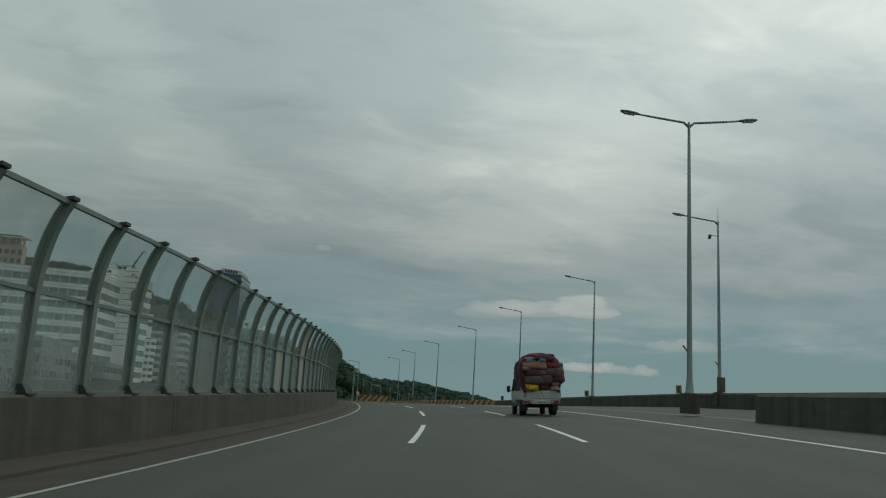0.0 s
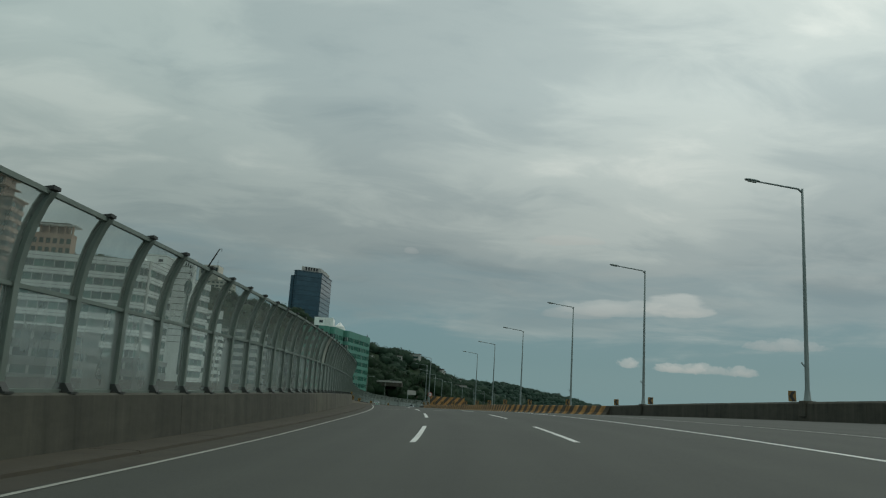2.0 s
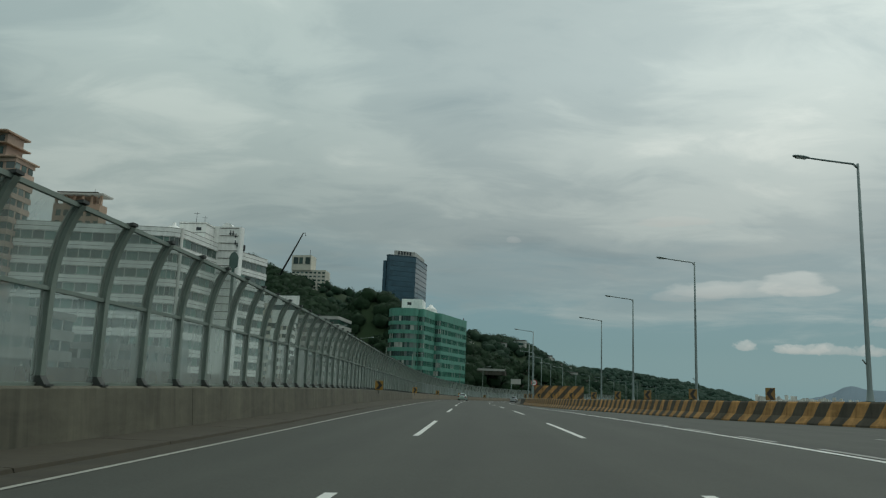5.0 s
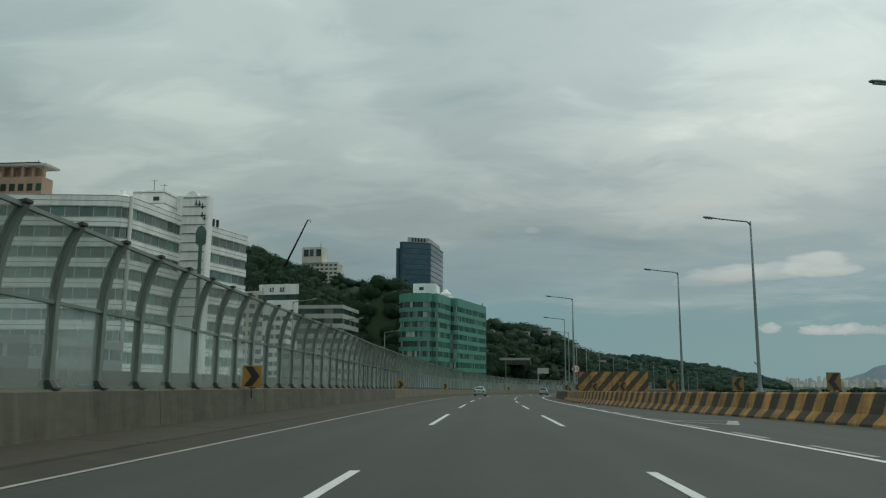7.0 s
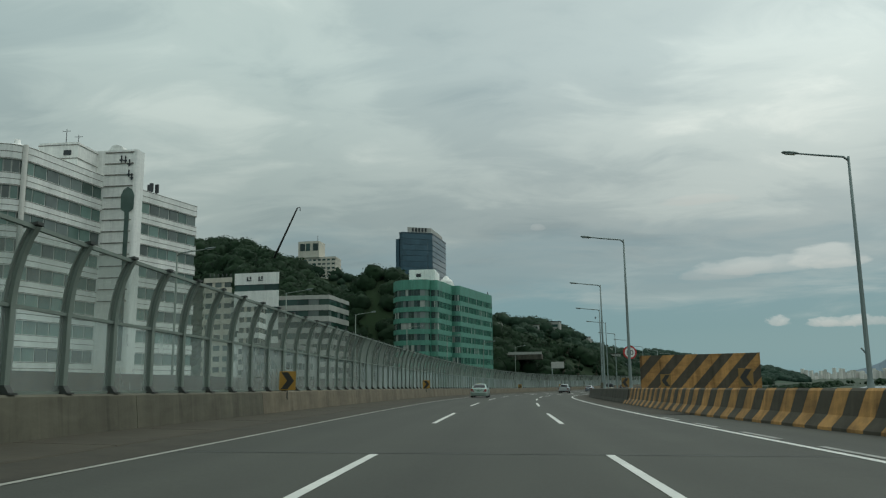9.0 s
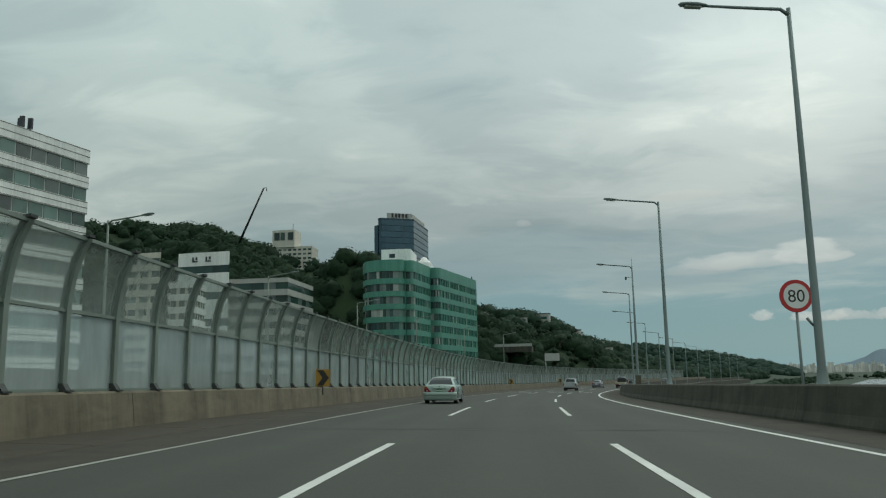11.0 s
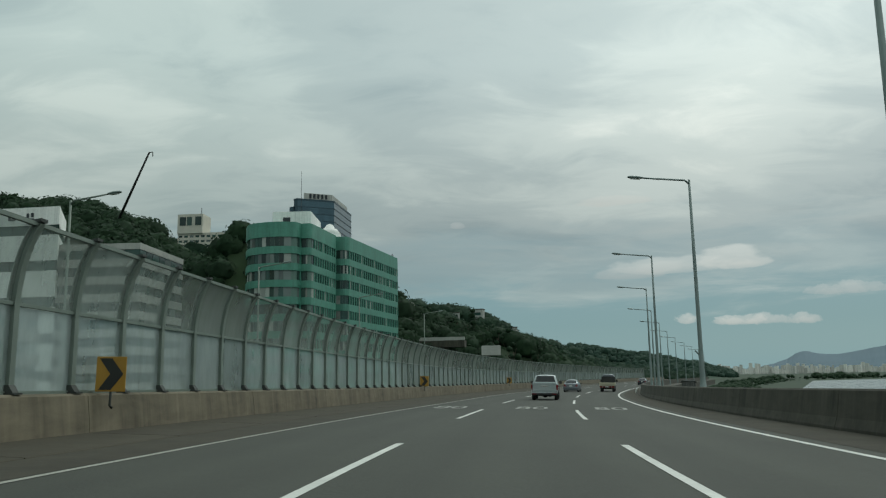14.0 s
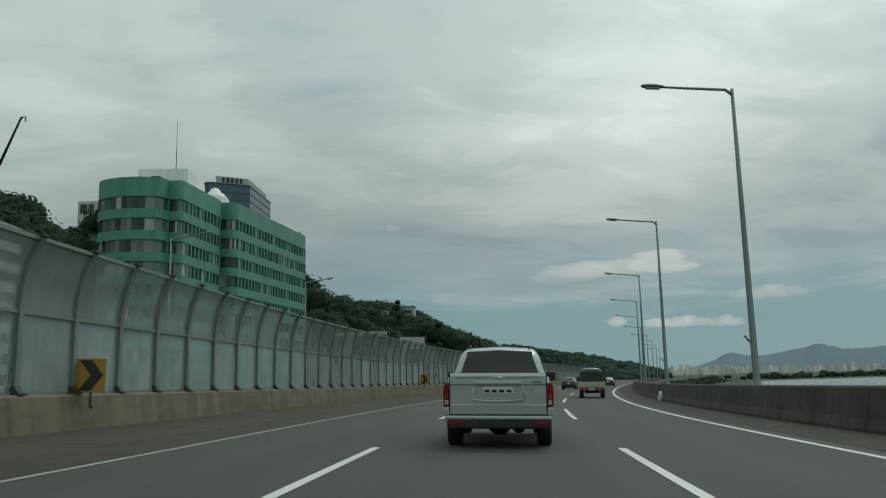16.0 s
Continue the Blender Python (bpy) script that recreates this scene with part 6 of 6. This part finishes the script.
    bm = bmesh.new()
    lathe(bm, [(0.035, -2.365), (0.035, -2.345)], 12, 0, "y", (0, 0, 0.925))
    part("round_badge", bm, M["chrome"], car)
    if plate_mat:
        plate(car, -2.374, 0.735, plate_mat, M["plate_white"])
    bm = bmesh.new()
    tube(bm, [(0.45, -2.1, 0.24), (0.45, -2.44, 0.235)], 0.035, 8)
    part("exhaust", bm, M["steel_dark"], car)
    panel_lines(car, 0.889, [(-0.12, 0.25, -0.10, 0.93), (0.95, 0.3, 1.0, 0.9), (-0.98, 0.62, -0.92, 0.95)])
    for s in (1, -1):
        for y in (-0.75, 0.15):
            bm = bmesh.new()
            box(bm, s * 0.885 - 0.02, s * 0.885 + 0.02, y - 0.11, y + 0.11, 0.80, 0.83, 0, 0.008)
            part("door_handle", bm, mat, car)
    return car


def pickup(m, label):
    mat = M["pickup_paint"]
    car = thing("pickup_truck", label, "pickup truck", m @ Matrix.Scale(0.96, 4))
    arches, r = (-1.45, 1.55), 0.375
    ys = sorted(set(steps(-2.45, 2.45, arches, r, 0.16)) | {-2.44, -2.42, -2.38})
    sill = curve([(-2.45, 0.56), (-2.3, 0.52), (-2.0, 0.44), (2.0, 0.40), (2.45, 0.42)])
    half = curve([(-2.45, 0.83), (-2.42, 0.88), (-2.35, 0.915), (-1.9, 0.935), (0, 0.94), (1.9, 0.92), (2.3, 0.80), (2.45, 0.62)])
    top = curve([(-2.45, 1.25), (-2.42, 1.275), (-1.0, 1.27), (-0.4, 1.20), (0.9, 1.16), (1.3, 1.15), (2.1, 1.06), (2.35, 0.94), (2.45, 0.78)])
    body_shell(car, "body", stations_for(ys, arches, sill, half, top, r + 0.07), mat)
    cy = [float(v) for v in np.arange(-1.10, 1.34, 0.08)]
    cabin(car, cy, curve([(-1.10, 1.26), (-0.92, 1.64), (-0.84, 1.72), (-0.3, 1.78), (0.2, 1.77), (0.55, 1.68), (1.34, 1.14)]), curve([(-1.10, 1.22), (1.34, 1.12)]), 0.88, 0.72, -0.84, 0.40, (-0.62, 0.06), mat)
    # load bed: a dark well behind the cab, with the tailgate across its end
    bm = bmesh.new()
    box(bm, -0.70, 0.70, -2.32, -1.14, 1.285, 1.30)
    part("bed_floor", bm, M["trim"], car)
    bm = bmesh.new()
    prism(bm, [(-2.43, 0.60), (-2.485, 0.60), (-2.49, 0.75), (-2.475, 0.765), (-2.475, 1.08), (-2.495, 1.105), (-2.49, 1.24), (-2.46, 1.29), (-2.40, 1.29)], -0.815, 0.815, axis=0)
    gate = part("tailgate", bm, mat, car, "silver tailgate with pressed creases")
    bm = bmesh.new()
    box(bm, -0.835, 0.835, -2.468, -2.40, 0.575, 1.27)
    part("gate_gap", bm, M["trim"], gate)
    # raised rim round the number plate hollow
    rim = [(-0.40, 1.09), (-0.46, 0.88), (-0.42, 0.83), (0.0, 0.808), (0.42, 0.83), (0.46, 0.88), (0.40, 1.09)]
    bm = bmesh.new()
    tube(bm, [(x, -2.478, z) for x, z in rim], 0.016, 8)
    part("hollow_rim", bm, mat, gate)
    bm = bmesh.new()
    box(bm, -0.405, 0.405, -2.525, -2.475, 1.092, 1.152, 0, 0.018)
    part("gate_handle", bm, mat, gate, "wide silver handle strip")
    bm = bmesh.new()
    tube(bm, [(-0.09, -2.492, 1.205), (0.0, -2.50, 1.225), (0.09, -2.492, 1.205)], 0.012, 6)
    part("badge", bm, M["chrome"], gate)
    for x0, x1 in ((-0.72, -0.12), (0.12, 0.72)):
        bm = bmesh.new()
        tube(bm, [(x0, -2.492, 1.205), (x1, -2.492, 1.212)], 0.005, 4)
        part("crease", bm, M["trim"], gate)
    bm = bmesh.new()
    box(bm, 0.58, 0.72, -2.498, -2.49, 1.125, 1.145)
    part("name_bar", bm, M["trim"], gate)
    plate(car, -2.478, 0.995, M["plate_white"], M["trim"], 0.52, 0.12)
    bm = bmesh.new()
    box(bm, -0.90, 0.90, -2.56, -2.40, 0.505, 0.575, 0, 0.025)
    bumper = part("bumper", bm, mat, car)
    bm = bmesh.new()
    box(bm, -0.87, 0.87, -2.545, -2.38, 0.36, 0.505, 0, 0.03)
    part("lower_bumper", bm, M["trim"], bumper)
    for s in (1, -1):
        bm = bmesh.new()
        prism(bm, [(s * 0.832, 0.72), (s * 0.935, 0.72), (s * 0.945, 0.95), (s * 0.935, 1.07), (s * 0.90, 1.115), (s * 0.845, 1.125)], -2.478, -2.16, axis=1)
        for v in bm.verts:
            if v.co.y < -2.4:
                v.co.y += max(0.0, abs(v.co.x) - 0.86) * 0.7
        lens = part("tail_lamp", bm, M["tail_red"], car, "upright red tail lamp")
        for z0, z1, lm in ((0.755, 0.83, "tail_clear"), (0.845, 0.93, "tail_dull")):
            bm = bmesh.new()
            box(bm, s * 0.878 - 0.030, s * 0.878 + 0.030, -2.484, -2.44, z0, z1, 0, 0.01)
            part("lens", bm, M[lm], lens)
        bm = bmesh.new()
        box(bm, s * 0.878 - 0.052, s * 0.878 + 0.055, -2.475, -2.2, 0.575, 0.715, 0, 0.03)
        part("bumper_corner", bm, mat, bumper)
        bm = bmesh.new()
        box(bm, s * 0.70 - 0.14, s * 0.70 + 0.14, -2.555, -2.535, 0.43, 0.485, 0, 0.006)
        part("reflector", bm, M["tail_red"], bumper)
        mirror(car, s * 0.93, 0.98, 1.14, M["trim"], 0.22, 0.19)
        bm = bmesh.new()
        box(bm, s * 0.94 - 0.02, s * 0.94 + 0.02, -0.95, 1.05, 0.62, 0.68, 0, 0.01)
        part("side_strip", bm, M["trim"], car)
        bm = bmesh.new()
        tube(bm, [(s * 0.58, -0.7, 1.77), (s * 0.59, -0.2, 1.83), (s * 0.58, 0.35, 1.79)], 0.018, 6)
        part("roof_rail", bm, M["trim"], car)
        for y in (-0.35, 0.5):
            bm = bmesh.new()
            box(bm, s * 0.93 - 0.02, s * 0.93 + 0.025, y - 0.12, y + 0.12, 1.03, 1.06, 0, 0.008)
            part("door_handle", bm, M["chrome"], car)
    for x in (-0.80, 0.80):
        for y in arches:
            wheel(car, x, y, r, 0.25, M["rim"], 6)
    bm = bmesh.new()
    box(bm, -0.7, 0.7, -2.3, 2.1, 0.36, 0.62)
    part("underbody", bm, M["under"], car)
    bm = bmesh.new()
    lathe(bm, [(0.07, -0.75), (0.07, -0.2), (0.17, -0.1), (0.17, 0.1), (0.07, 0.2), (0.07, 0.75)], 12, 0, "x", (0, -1.45, 0.36))
    part("rear_axle", bm, M["under"], car)
    bm = bmesh.new()
    lathe(bm, [(0.12, -1.9), (0.13, -1.4)], 10, 0, "y", (0.35, 0, 0.36))
    part("silencer", bm, M["under"], car)
    panel_lines(car, 0.94, [(-0.62, 0.5, -0.60, 1.14), (0.10, 0.45, 0.12, 1.14), (1.08, 0.5, 1.05, 1.08), (-1.04, 0.5, -1.02, 1.22)])
    return car


def cab_truck(m, label, cab_mat, bed_mat, frame_mat, name="flatbed_truck"):
    """A small cab-over truck with a low drop-side bed; 1.74 m wide, 4.8 m long."""
    tr = thing(name, label, "truck", m)
    r = 0.31
    # cab: shell over the front axle
    half_c = curve([(0.55, 0.78), (0.75, 0.80), (1.9, 0.80), (2.3, 0.76), (2.42, 0.66)])
    secs = []
    ys = steps(0.55, 2.42, (1.62,), 0.33, 0.15)
    roof = curve([(0.55, 1.93), (0.65, 2.00), (1.2, 2.02), (1.62, 1.94), (2.1, 1.32), (2.36, 1.08), (2.42, 0.85)])
    for y in ys:
        d = abs(y - 1.62)
        zs = 0.42 if d > 0.36 else max(0.42, math.sqrt(0.36 ** 2 - d * d) + 0.30)
        w, t = half_c(y), roof(y)
        up = max(0.0, min(1.0, (t - 1.1) / 0.8))
        zb = min(1.10, t - 0.05)
        secs.append((y, [(0, zs), (w * 0.97, zs), (w, min(0.85, zb - 0.02)), (w, zb), (w - 0.10 * up, zb + (t - zb) * 0.85), (w - 0.22 * up - 0.04, t), (0, t + 0.02)]))
    cab = body_shell(tr, "cab", secs, cab_mat)
    for s in (1, -1):
        bm = bmesh.new()
        prism(bm, [(0.72, 1.16), (1.95, 1.14), (1.55, 1.76), (0.76, 1.76)], s * 0.735, s * 0.755, axis=0)
        for v in bm.verts:
            v.co.x -= s * max(0.0, (v.co.z - 1.16)) * 0.10 - s * 0.052
        part("side_window", bm, M["glass"], cab)
        bm = bmesh.new()
        box(bm, s * 0.94 - 0.09, s * 0.94 + 0.09, 1.95, 2.05, 1.10, 1.42, 0, 0.03)
        tube(bm, [(s * 0.78, 1.95, 1.18), (s * 0.92, 2.0, 1.2)], 0.02, 6)
        part("door_mirror", bm, M["trim"], cab)
        bm = bmesh.new()
        box(bm, s * 0.80 - 0.02, s * 0.80 + 0.025, 0.86, 1.0, 0.98, 1.06, 0, 0.008)
        part("door_handle", bm, M["trim"], cab)
    bm = bmesh.new()
    box(bm, -0.55, 0.55, 0.53, 0.552, 1.22, 1.78, 0, 0.01)
    part("rear_window", bm, M["glass"], cab)
    bm = bmesh.new()
    prism(bm, [(1.66, 1.86), (2.12, 1.26), (2.15, 1.28), (1.70, 1.88)], -0.58, 0.58, axis=0)
    part("windscreen", bm, M["glass"], cab)
    panel_lines(tr, 0.803, [(0.68, 0.5, 0.66, 1.12), (1.98, 0.9, 1.9, 1.12)])
    # bed with drop sides
    bm = bmesh.new()
    box(bm, -0.85, 0.85, -2.36, 0.42, 0.70, 0.78)
    bed = part("bed_floor", bm, bed_mat, tr)
    for s in (1, -1):
        bm = bmesh.new()
        box(bm, s * 0.855 - 0.022, s * 0.855 + 0.022, -2.34, 0.42, 0.74, 1.10, 0, 0.008)
        for z in (0.84, 0.97):
            box(bm, s * 0.878 - 0.008, s * 0.878 + 0.012, -2.30, 0.38, z, z + 0.035)
        part("side_board", bm, bed_mat, bed)
    bm = bmesh.new()
    box(bm, -0.83, 0.83, -2.40, -2.355, 0.74, 1.10, 0, 0.008)
    box(bm, -0.80, 0.80, -2.415, -2.395, 0.84, 0.875)
    part("tail_board", bm, bed_mat, bed)
    for s in (1, -1):
        bm = bmesh.new()
        box(bm, s * 0.845 - 0.035, s * 0.845 + 0.035, -2.41, -2.33, 0.70, 1.14, 0, 0.008)
        part("corner_post", bm, bed_mat, bed)
    bm = bmesh.new()
    box(bm, -0.80, 0.80, 0.40, 0.44, 0.78, 1.75 if name != "loaded_truck" else 1.5)
    part("front_frame", bm, M["trim"], bed)
    # chassis, lamps, plate
    bm = bmesh.new()
    for s in (1, -1):
        box(bm, s * 0.36 - 0.04, s * 0.36 + 0.04, -2.2, 2.1, 0.46, 0.60)
    box(bm, -0.5, 0.5, -1.9, -0.6, 0.34, 0.52)
    part("chassis", bm, M["under"], tr)
    bm = bmesh.new()
    box(bm, -0.84, 0.84, -2.38, -2.30, 0.50, 0.70, 0, 0.01)
    rear = part("rear_beam", bm, frame_mat, tr)
    for s in (1, -1):
        bm = bmesh.new()
        box(bm, s * 0.62 - 0.20, s * 0.62 + 0.20, -2.42, -2.375, 0.53, 0.66, 0, 0.015)
        lens = part("tail_lamp", bm, M["tail_dull"], tr, "wide faded red tail lamp")
        bm = bmesh.new()
        lathe(bm, [(0.05, -2.44), (0.05, -2.418)], 12, 0, "y", (s * 0.49, 0, 0.595))
        part("reversing_lens", bm, M["tail_clear"], lens)
        bm = bmesh.new()
        box(bm, s * 0.70 - 0.12, s * 0.70 + 0.12, -1.98, -1.94, 0.22, 0.62)
        part("mud_flap", bm, M["trim"], tr)
    plate(tr, -2.385, 0.60, M["plate_white"], M["trim"], 0.40, 0.14)
    for x in (-0.70, 0.70):
        wheel(tr, x, 1.62, r, 0.19, M["steel_rim"], 6)
        wheel(tr, x, -1.25, r, 0.30, M["steel_rim"], 6)
    return tr


def bundle(rng, c, size, squash):
    """One stuffed sack: a soft lumpy pillow."""
    bm = bmesh.new()
    bmesh.ops.create_icosphere(bm, subdivisions=3, radius=1.0)
    off = Vector((rng.uniform(0, 50), rng.uniform(0, 50), rng.uniform(0, 50)))
    for v in bm.verts:
        p = v.co.copy()
        q = Vector([math.copysign(abs(k) ** squash, k) for k in p])
        n = 1 + 0.16 * noise.noise(p * 1.6 + off) + 0.06 * noise.noise(p * 4.5 + off)
        v.co = Vector((q.x * size[0] * n, q.y * size[1] * n, q.z * size[2] * n))
    for f in bm.faces:
        f.smooth = True
    bmesh.ops.translate(bm, verts=bm.verts[:], vec=c)
    return bm


def cloth(name, rgb):
    m = material(name, rgb, 0.9, 0, 3.0, 0.14, 0.35, 1.6, 0.0)
    t = m.node_tree
    pos = t.nodes.new("ShaderNodeNewGeometry").outputs["Position"]
    b = t.nodes.new("ShaderNodeBump")
    b.inputs["Strength"].default_value, b.inputs["Distance"].default_value = 0.35, 0.08
    link(t, noise_tex(t, mapped(t, pos, (1, 1, 2.2)), 4.5, 4.0, 0.6, 0.8), b.inputs["Height"])
    link(t, b.outputs[0], t.nodes["Principled BSDF"].inputs["Normal"])
    return m


M["sack_tan"], M["sack_brown"], M["sack_pale"] = cloth("tan_sackcloth", (0.27, 0.165, 0.10)), cloth("brown_sackcloth", (0.125, 0.082, 0.078)), cloth("pale_sackcloth", (0.34, 0.28, 0.22))
M["sack_red"], M["sack_maroon"], M["sack_blue"] = cloth("red_cloth", (0.20, 0.026, 0.036)), cloth("maroon_cloth", (0.09, 0.028, 0.045)), cloth("blue_grey_cloth", (0.16, 0.19, 0.30))
M["sack_yellow"] = cloth("yellow_sheeting", (0.58, 0.36, 0.02))


def net_material():
    m = cloth("maroon_netting", (0.070, 0.024, 0.040))
    t = m.node_tree
    bsdf = t.nodes["Principled BSDF"]
    src = bsdf.inputs["Base Color"].links[0].from_socket
    pos = t.nodes.new("ShaderNodeNewGeometry").outputs["Position"]
    # what lies below shows dimly through the mesh
    under = ramp(t, noise_tex(t, mapped(t, pos, (1, 1, 1.4)), 1.5, 3.0, 0.5, 0.4), [(0.36, (0.75, 0.8, 1.15)), (0.50, (0.95, 0.9, 0.95)), (0.62, (1.25, 1.05, 1.0)), (0.72, (1.9, 1.1, 1.2))])
    link(t, mix_rgb(t, 1.0, src, under, "MULTIPLY"), bsdf.inputs["Base Color"])
    return m


M["net"] = net_material()
M["rope"] = material("dark_strap", (0.03, 0.012, 0.018), 0.9, 0, 10, 0.1, 0.2, 3, 0.0)

# truck heaped with sacks under a net
loaded = cab_truck(place(38.8, 3.05, 0.0), "small white truck heaped with stuffed sacks under maroon netting", M["cab_white"], M["bed_white"], M["bed_white"], "loaded_truck")
rng = random.Random(21)
load = thing("sack_load", "high heap of stuffed tan, brown and maroon sacks tied under netting", "load", place(38.8, 3.05, 0.0))
# sacks that bulge out at the back: middle x, middle z, half width, half height, cloth, how far they stand out
for x, z, hx, hz, mt, out in (
        (-0.43, 1.25, 0.36, 0.19, "sack_yellow", 0.06), (-0.74, 1.20, 0.12, 0.13, "sack_pale", 0.0), (0.12, 1.30, 0.30, 0.22, "sack_maroon", -0.05), (0.66, 1.18, 0.24, 0.11, "sack_pale", 0.02),
        (0.68, 1.38, 0.22, 0.11, "sack_tan", 0.03), (-0.38, 1.58, 0.52, 0.24, "sack_brown", 0.10), (0.24, 1.58, 0.34, 0.24, "sack_brown", 0.06), (0.78, 1.62, 0.32, 0.19, "sack_maroon", 0.05),
        (-0.36, 1.88, 0.52, 0.17, "sack_maroon", 0.05), (0.05, 1.90, 0.30, 0.16, "sack_brown", 0.04), (0.62, 1.92, 0.46, 0.23, "sack_brown", 0.10), (-0.66, 2.07, 0.26, 0.13, "sack_tan", 0.08),
        (-0.40, 2.22, 0.50, 0.20, "sack_tan", 0.09), (0.02, 2.20, 0.32, 0.18, "sack_tan", 0.05), (0.50, 2.24, 0.30, 0.19, "sack_red", 0.06), (0.82, 2.16, 0.24, 0.20, "sack_brown", 0.0),
        (-0.48, 2.48, 0.26, 0.14, "sack_blue", 0.02), (0.06, 2.46, 0.24, 0.13, "sack_blue", 0.03), (-0.64, 2.42, 0.24, 0.13, "sack_red", -0.02), (0.44, 2.50, 0.30, 0.15, "sack_maroon", 0.0),
        (-0.26, 2.62, 0.44, 0.13, "sack_red", -0.06), (0.28, 2.64, 0.40, 0.12, "sack_maroon", -0.08)):
    part("sack", bundle(rng, (x, -2.02 - out, z), (hx * 1.06, 0.52, hz * 1.12), 0.66), M[mt], load)
# netting drawn tight over the heap, open at the back where the sacks bulge through
prof = [(-0.87, 1.00), (-0.90, 1.35), (-0.99, 1.75), (-1.02, 2.10), (-0.95, 2.38), (-0.72, 2.62), (-0.36, 2.76), (0.10, 2.80), (0.50, 2.74), (0.80, 2.55), (1.00, 2.22), (1.09, 1.90), (1.06, 1.60), (0.92, 1.30), (0.87, 1.00)]
bm = bmesh.new()
rows = []
for j in range(31):
    y = -2.56 + 2.98 * j / 30
    k = float(np.interp(y, [-2.56, -2.46, -2.3, -1.6, -0.4, 0.1, 0.42], [0.82, 0.95, 0.99, 0.98, 0.92, 0.88, 0.85]))
    lift = float(np.interp(y, [-2.56, -2.40, -2.0, -1.2, -0.2, 0.2, 0.42], [-0.24, -0.04, 0.03, 0.08, 0.0, -0.10, -0.24]))
    row = []
    for i in range(57):
        f = i / 56 * (len(prof) - 1)
        q = min(int(f), len(prof) - 2)
        x = prof[q][0] + (prof[q + 1][0] - prof[q][0]) * (f - q)
        z = prof[q][1] + (prof[q + 1][1] - prof[q][1]) * (f - q)
        up = min(1.0, max(0.0, (z - 1.05) / 0.5))
        lump = 0.085 * noise.noise(Vector((x * 1.7, y * 1.9, z * 2.4))) + 0.03 * noise.noise(Vector((x * 5, y * 6, z * 3)))
        fold = 0.022 * noise.noise(Vector((y * 9.0, 0.4, z * 0.9)))
        g = k * (1 + up * lump + fold)
        row.append(bm.verts.new((x * g, y, z + lift * up * (z - 1.0) / 1.8 + up * 0.6 * lump)))
    rows.append(row)
for u, w in zip(rows, rows[1:]):
    for i in range(56):
        bm.faces.new((u[i], u[i + 1], w[i + 1], w[i])).smooth = True
bm.faces.new(rows[-1])
part("net", bm, M["net"], load, "dark maroon netting")
for x0, z0, x1, z1, x2, z2 in ((-0.80, 0.80, -0.62, 1.30, -0.40, 1.95), (0.86, 0.80, 0.80, 1.5, 0.62, 2.2), (-0.55, 1.0, -0.2, 1.25, 0.10, 0.80), (-1.0, 1.95, -0.2, 1.78, 0.95, 1.86), (-0.98, 1.5, -0.1, 1.42, 1.0, 1.55)):
    bm = bmesh.new()
    tube(bm, [(x0, -2.47, z0), ((x0 + x1) / 2, -2.60, (z0 + z1) / 2), (x1, -2.69, z1), ((x1 + x2) / 2, -2.68, (z1 + z2) / 2), (x2, -2.60, z2)], 0.011, 6)
    part("strap", bm, M["rope"], load)

# other traffic, standing as it was spread along the lanes
cab_truck(place(376.0, 3.35, 0.0), "small old truck with a cream drop-side bed and maroon frame", M["grey_paint"], M["cream_paint"], M["maroon_paint"])
sedan(place(259.8, -3.58, 0.0), M["sedan_paint"], "pale green-silver saloon car with a green plate", M["plate_green"])
pickup(place(334.4, 0.04, 0.0), "silver double-cab pickup truck with tinted rear window")
sedan(place(372.0, -0.1, 0.0), M["grey_paint"], "mid-grey saloon car in the centre lane", M["plate_white"])
sedan(place(418.0, 0.1, 0.0), M["dark_paint"], "dark grey saloon car far ahead in the lane", M["plate_white"])
sedan(place(446.0, 3.4, 0.0), M["dark_paint"], "dark saloon car far ahead near the parapet", M["plate_white"])

# a white plastic bag caught by the parapet and litter in the gutter
bag = thing("plastic_bag", "crumpled white plastic bag at the foot of the parapet", "litter", place(364.0, 6.45, 0.1))
bm = bundle(random.Random(3), (0, 0, 0.20), (0.10, 0.10, 0.27), 0.8)
for v in bm.verts:
    v.co.x += 0.07 * noise.noise(v.co * 9.0) + 0.10 * (v.co.z - 0.2)
    v.co.y += 0.06 * noise.noise(v.co * 8.0 + Vector((5, 0, 0)))
    v.co.z += 0.05 * noise.noise(v.co * 10.0 + Vector((0, 7, 0)))
part("bag", bm, M["white"], bag)
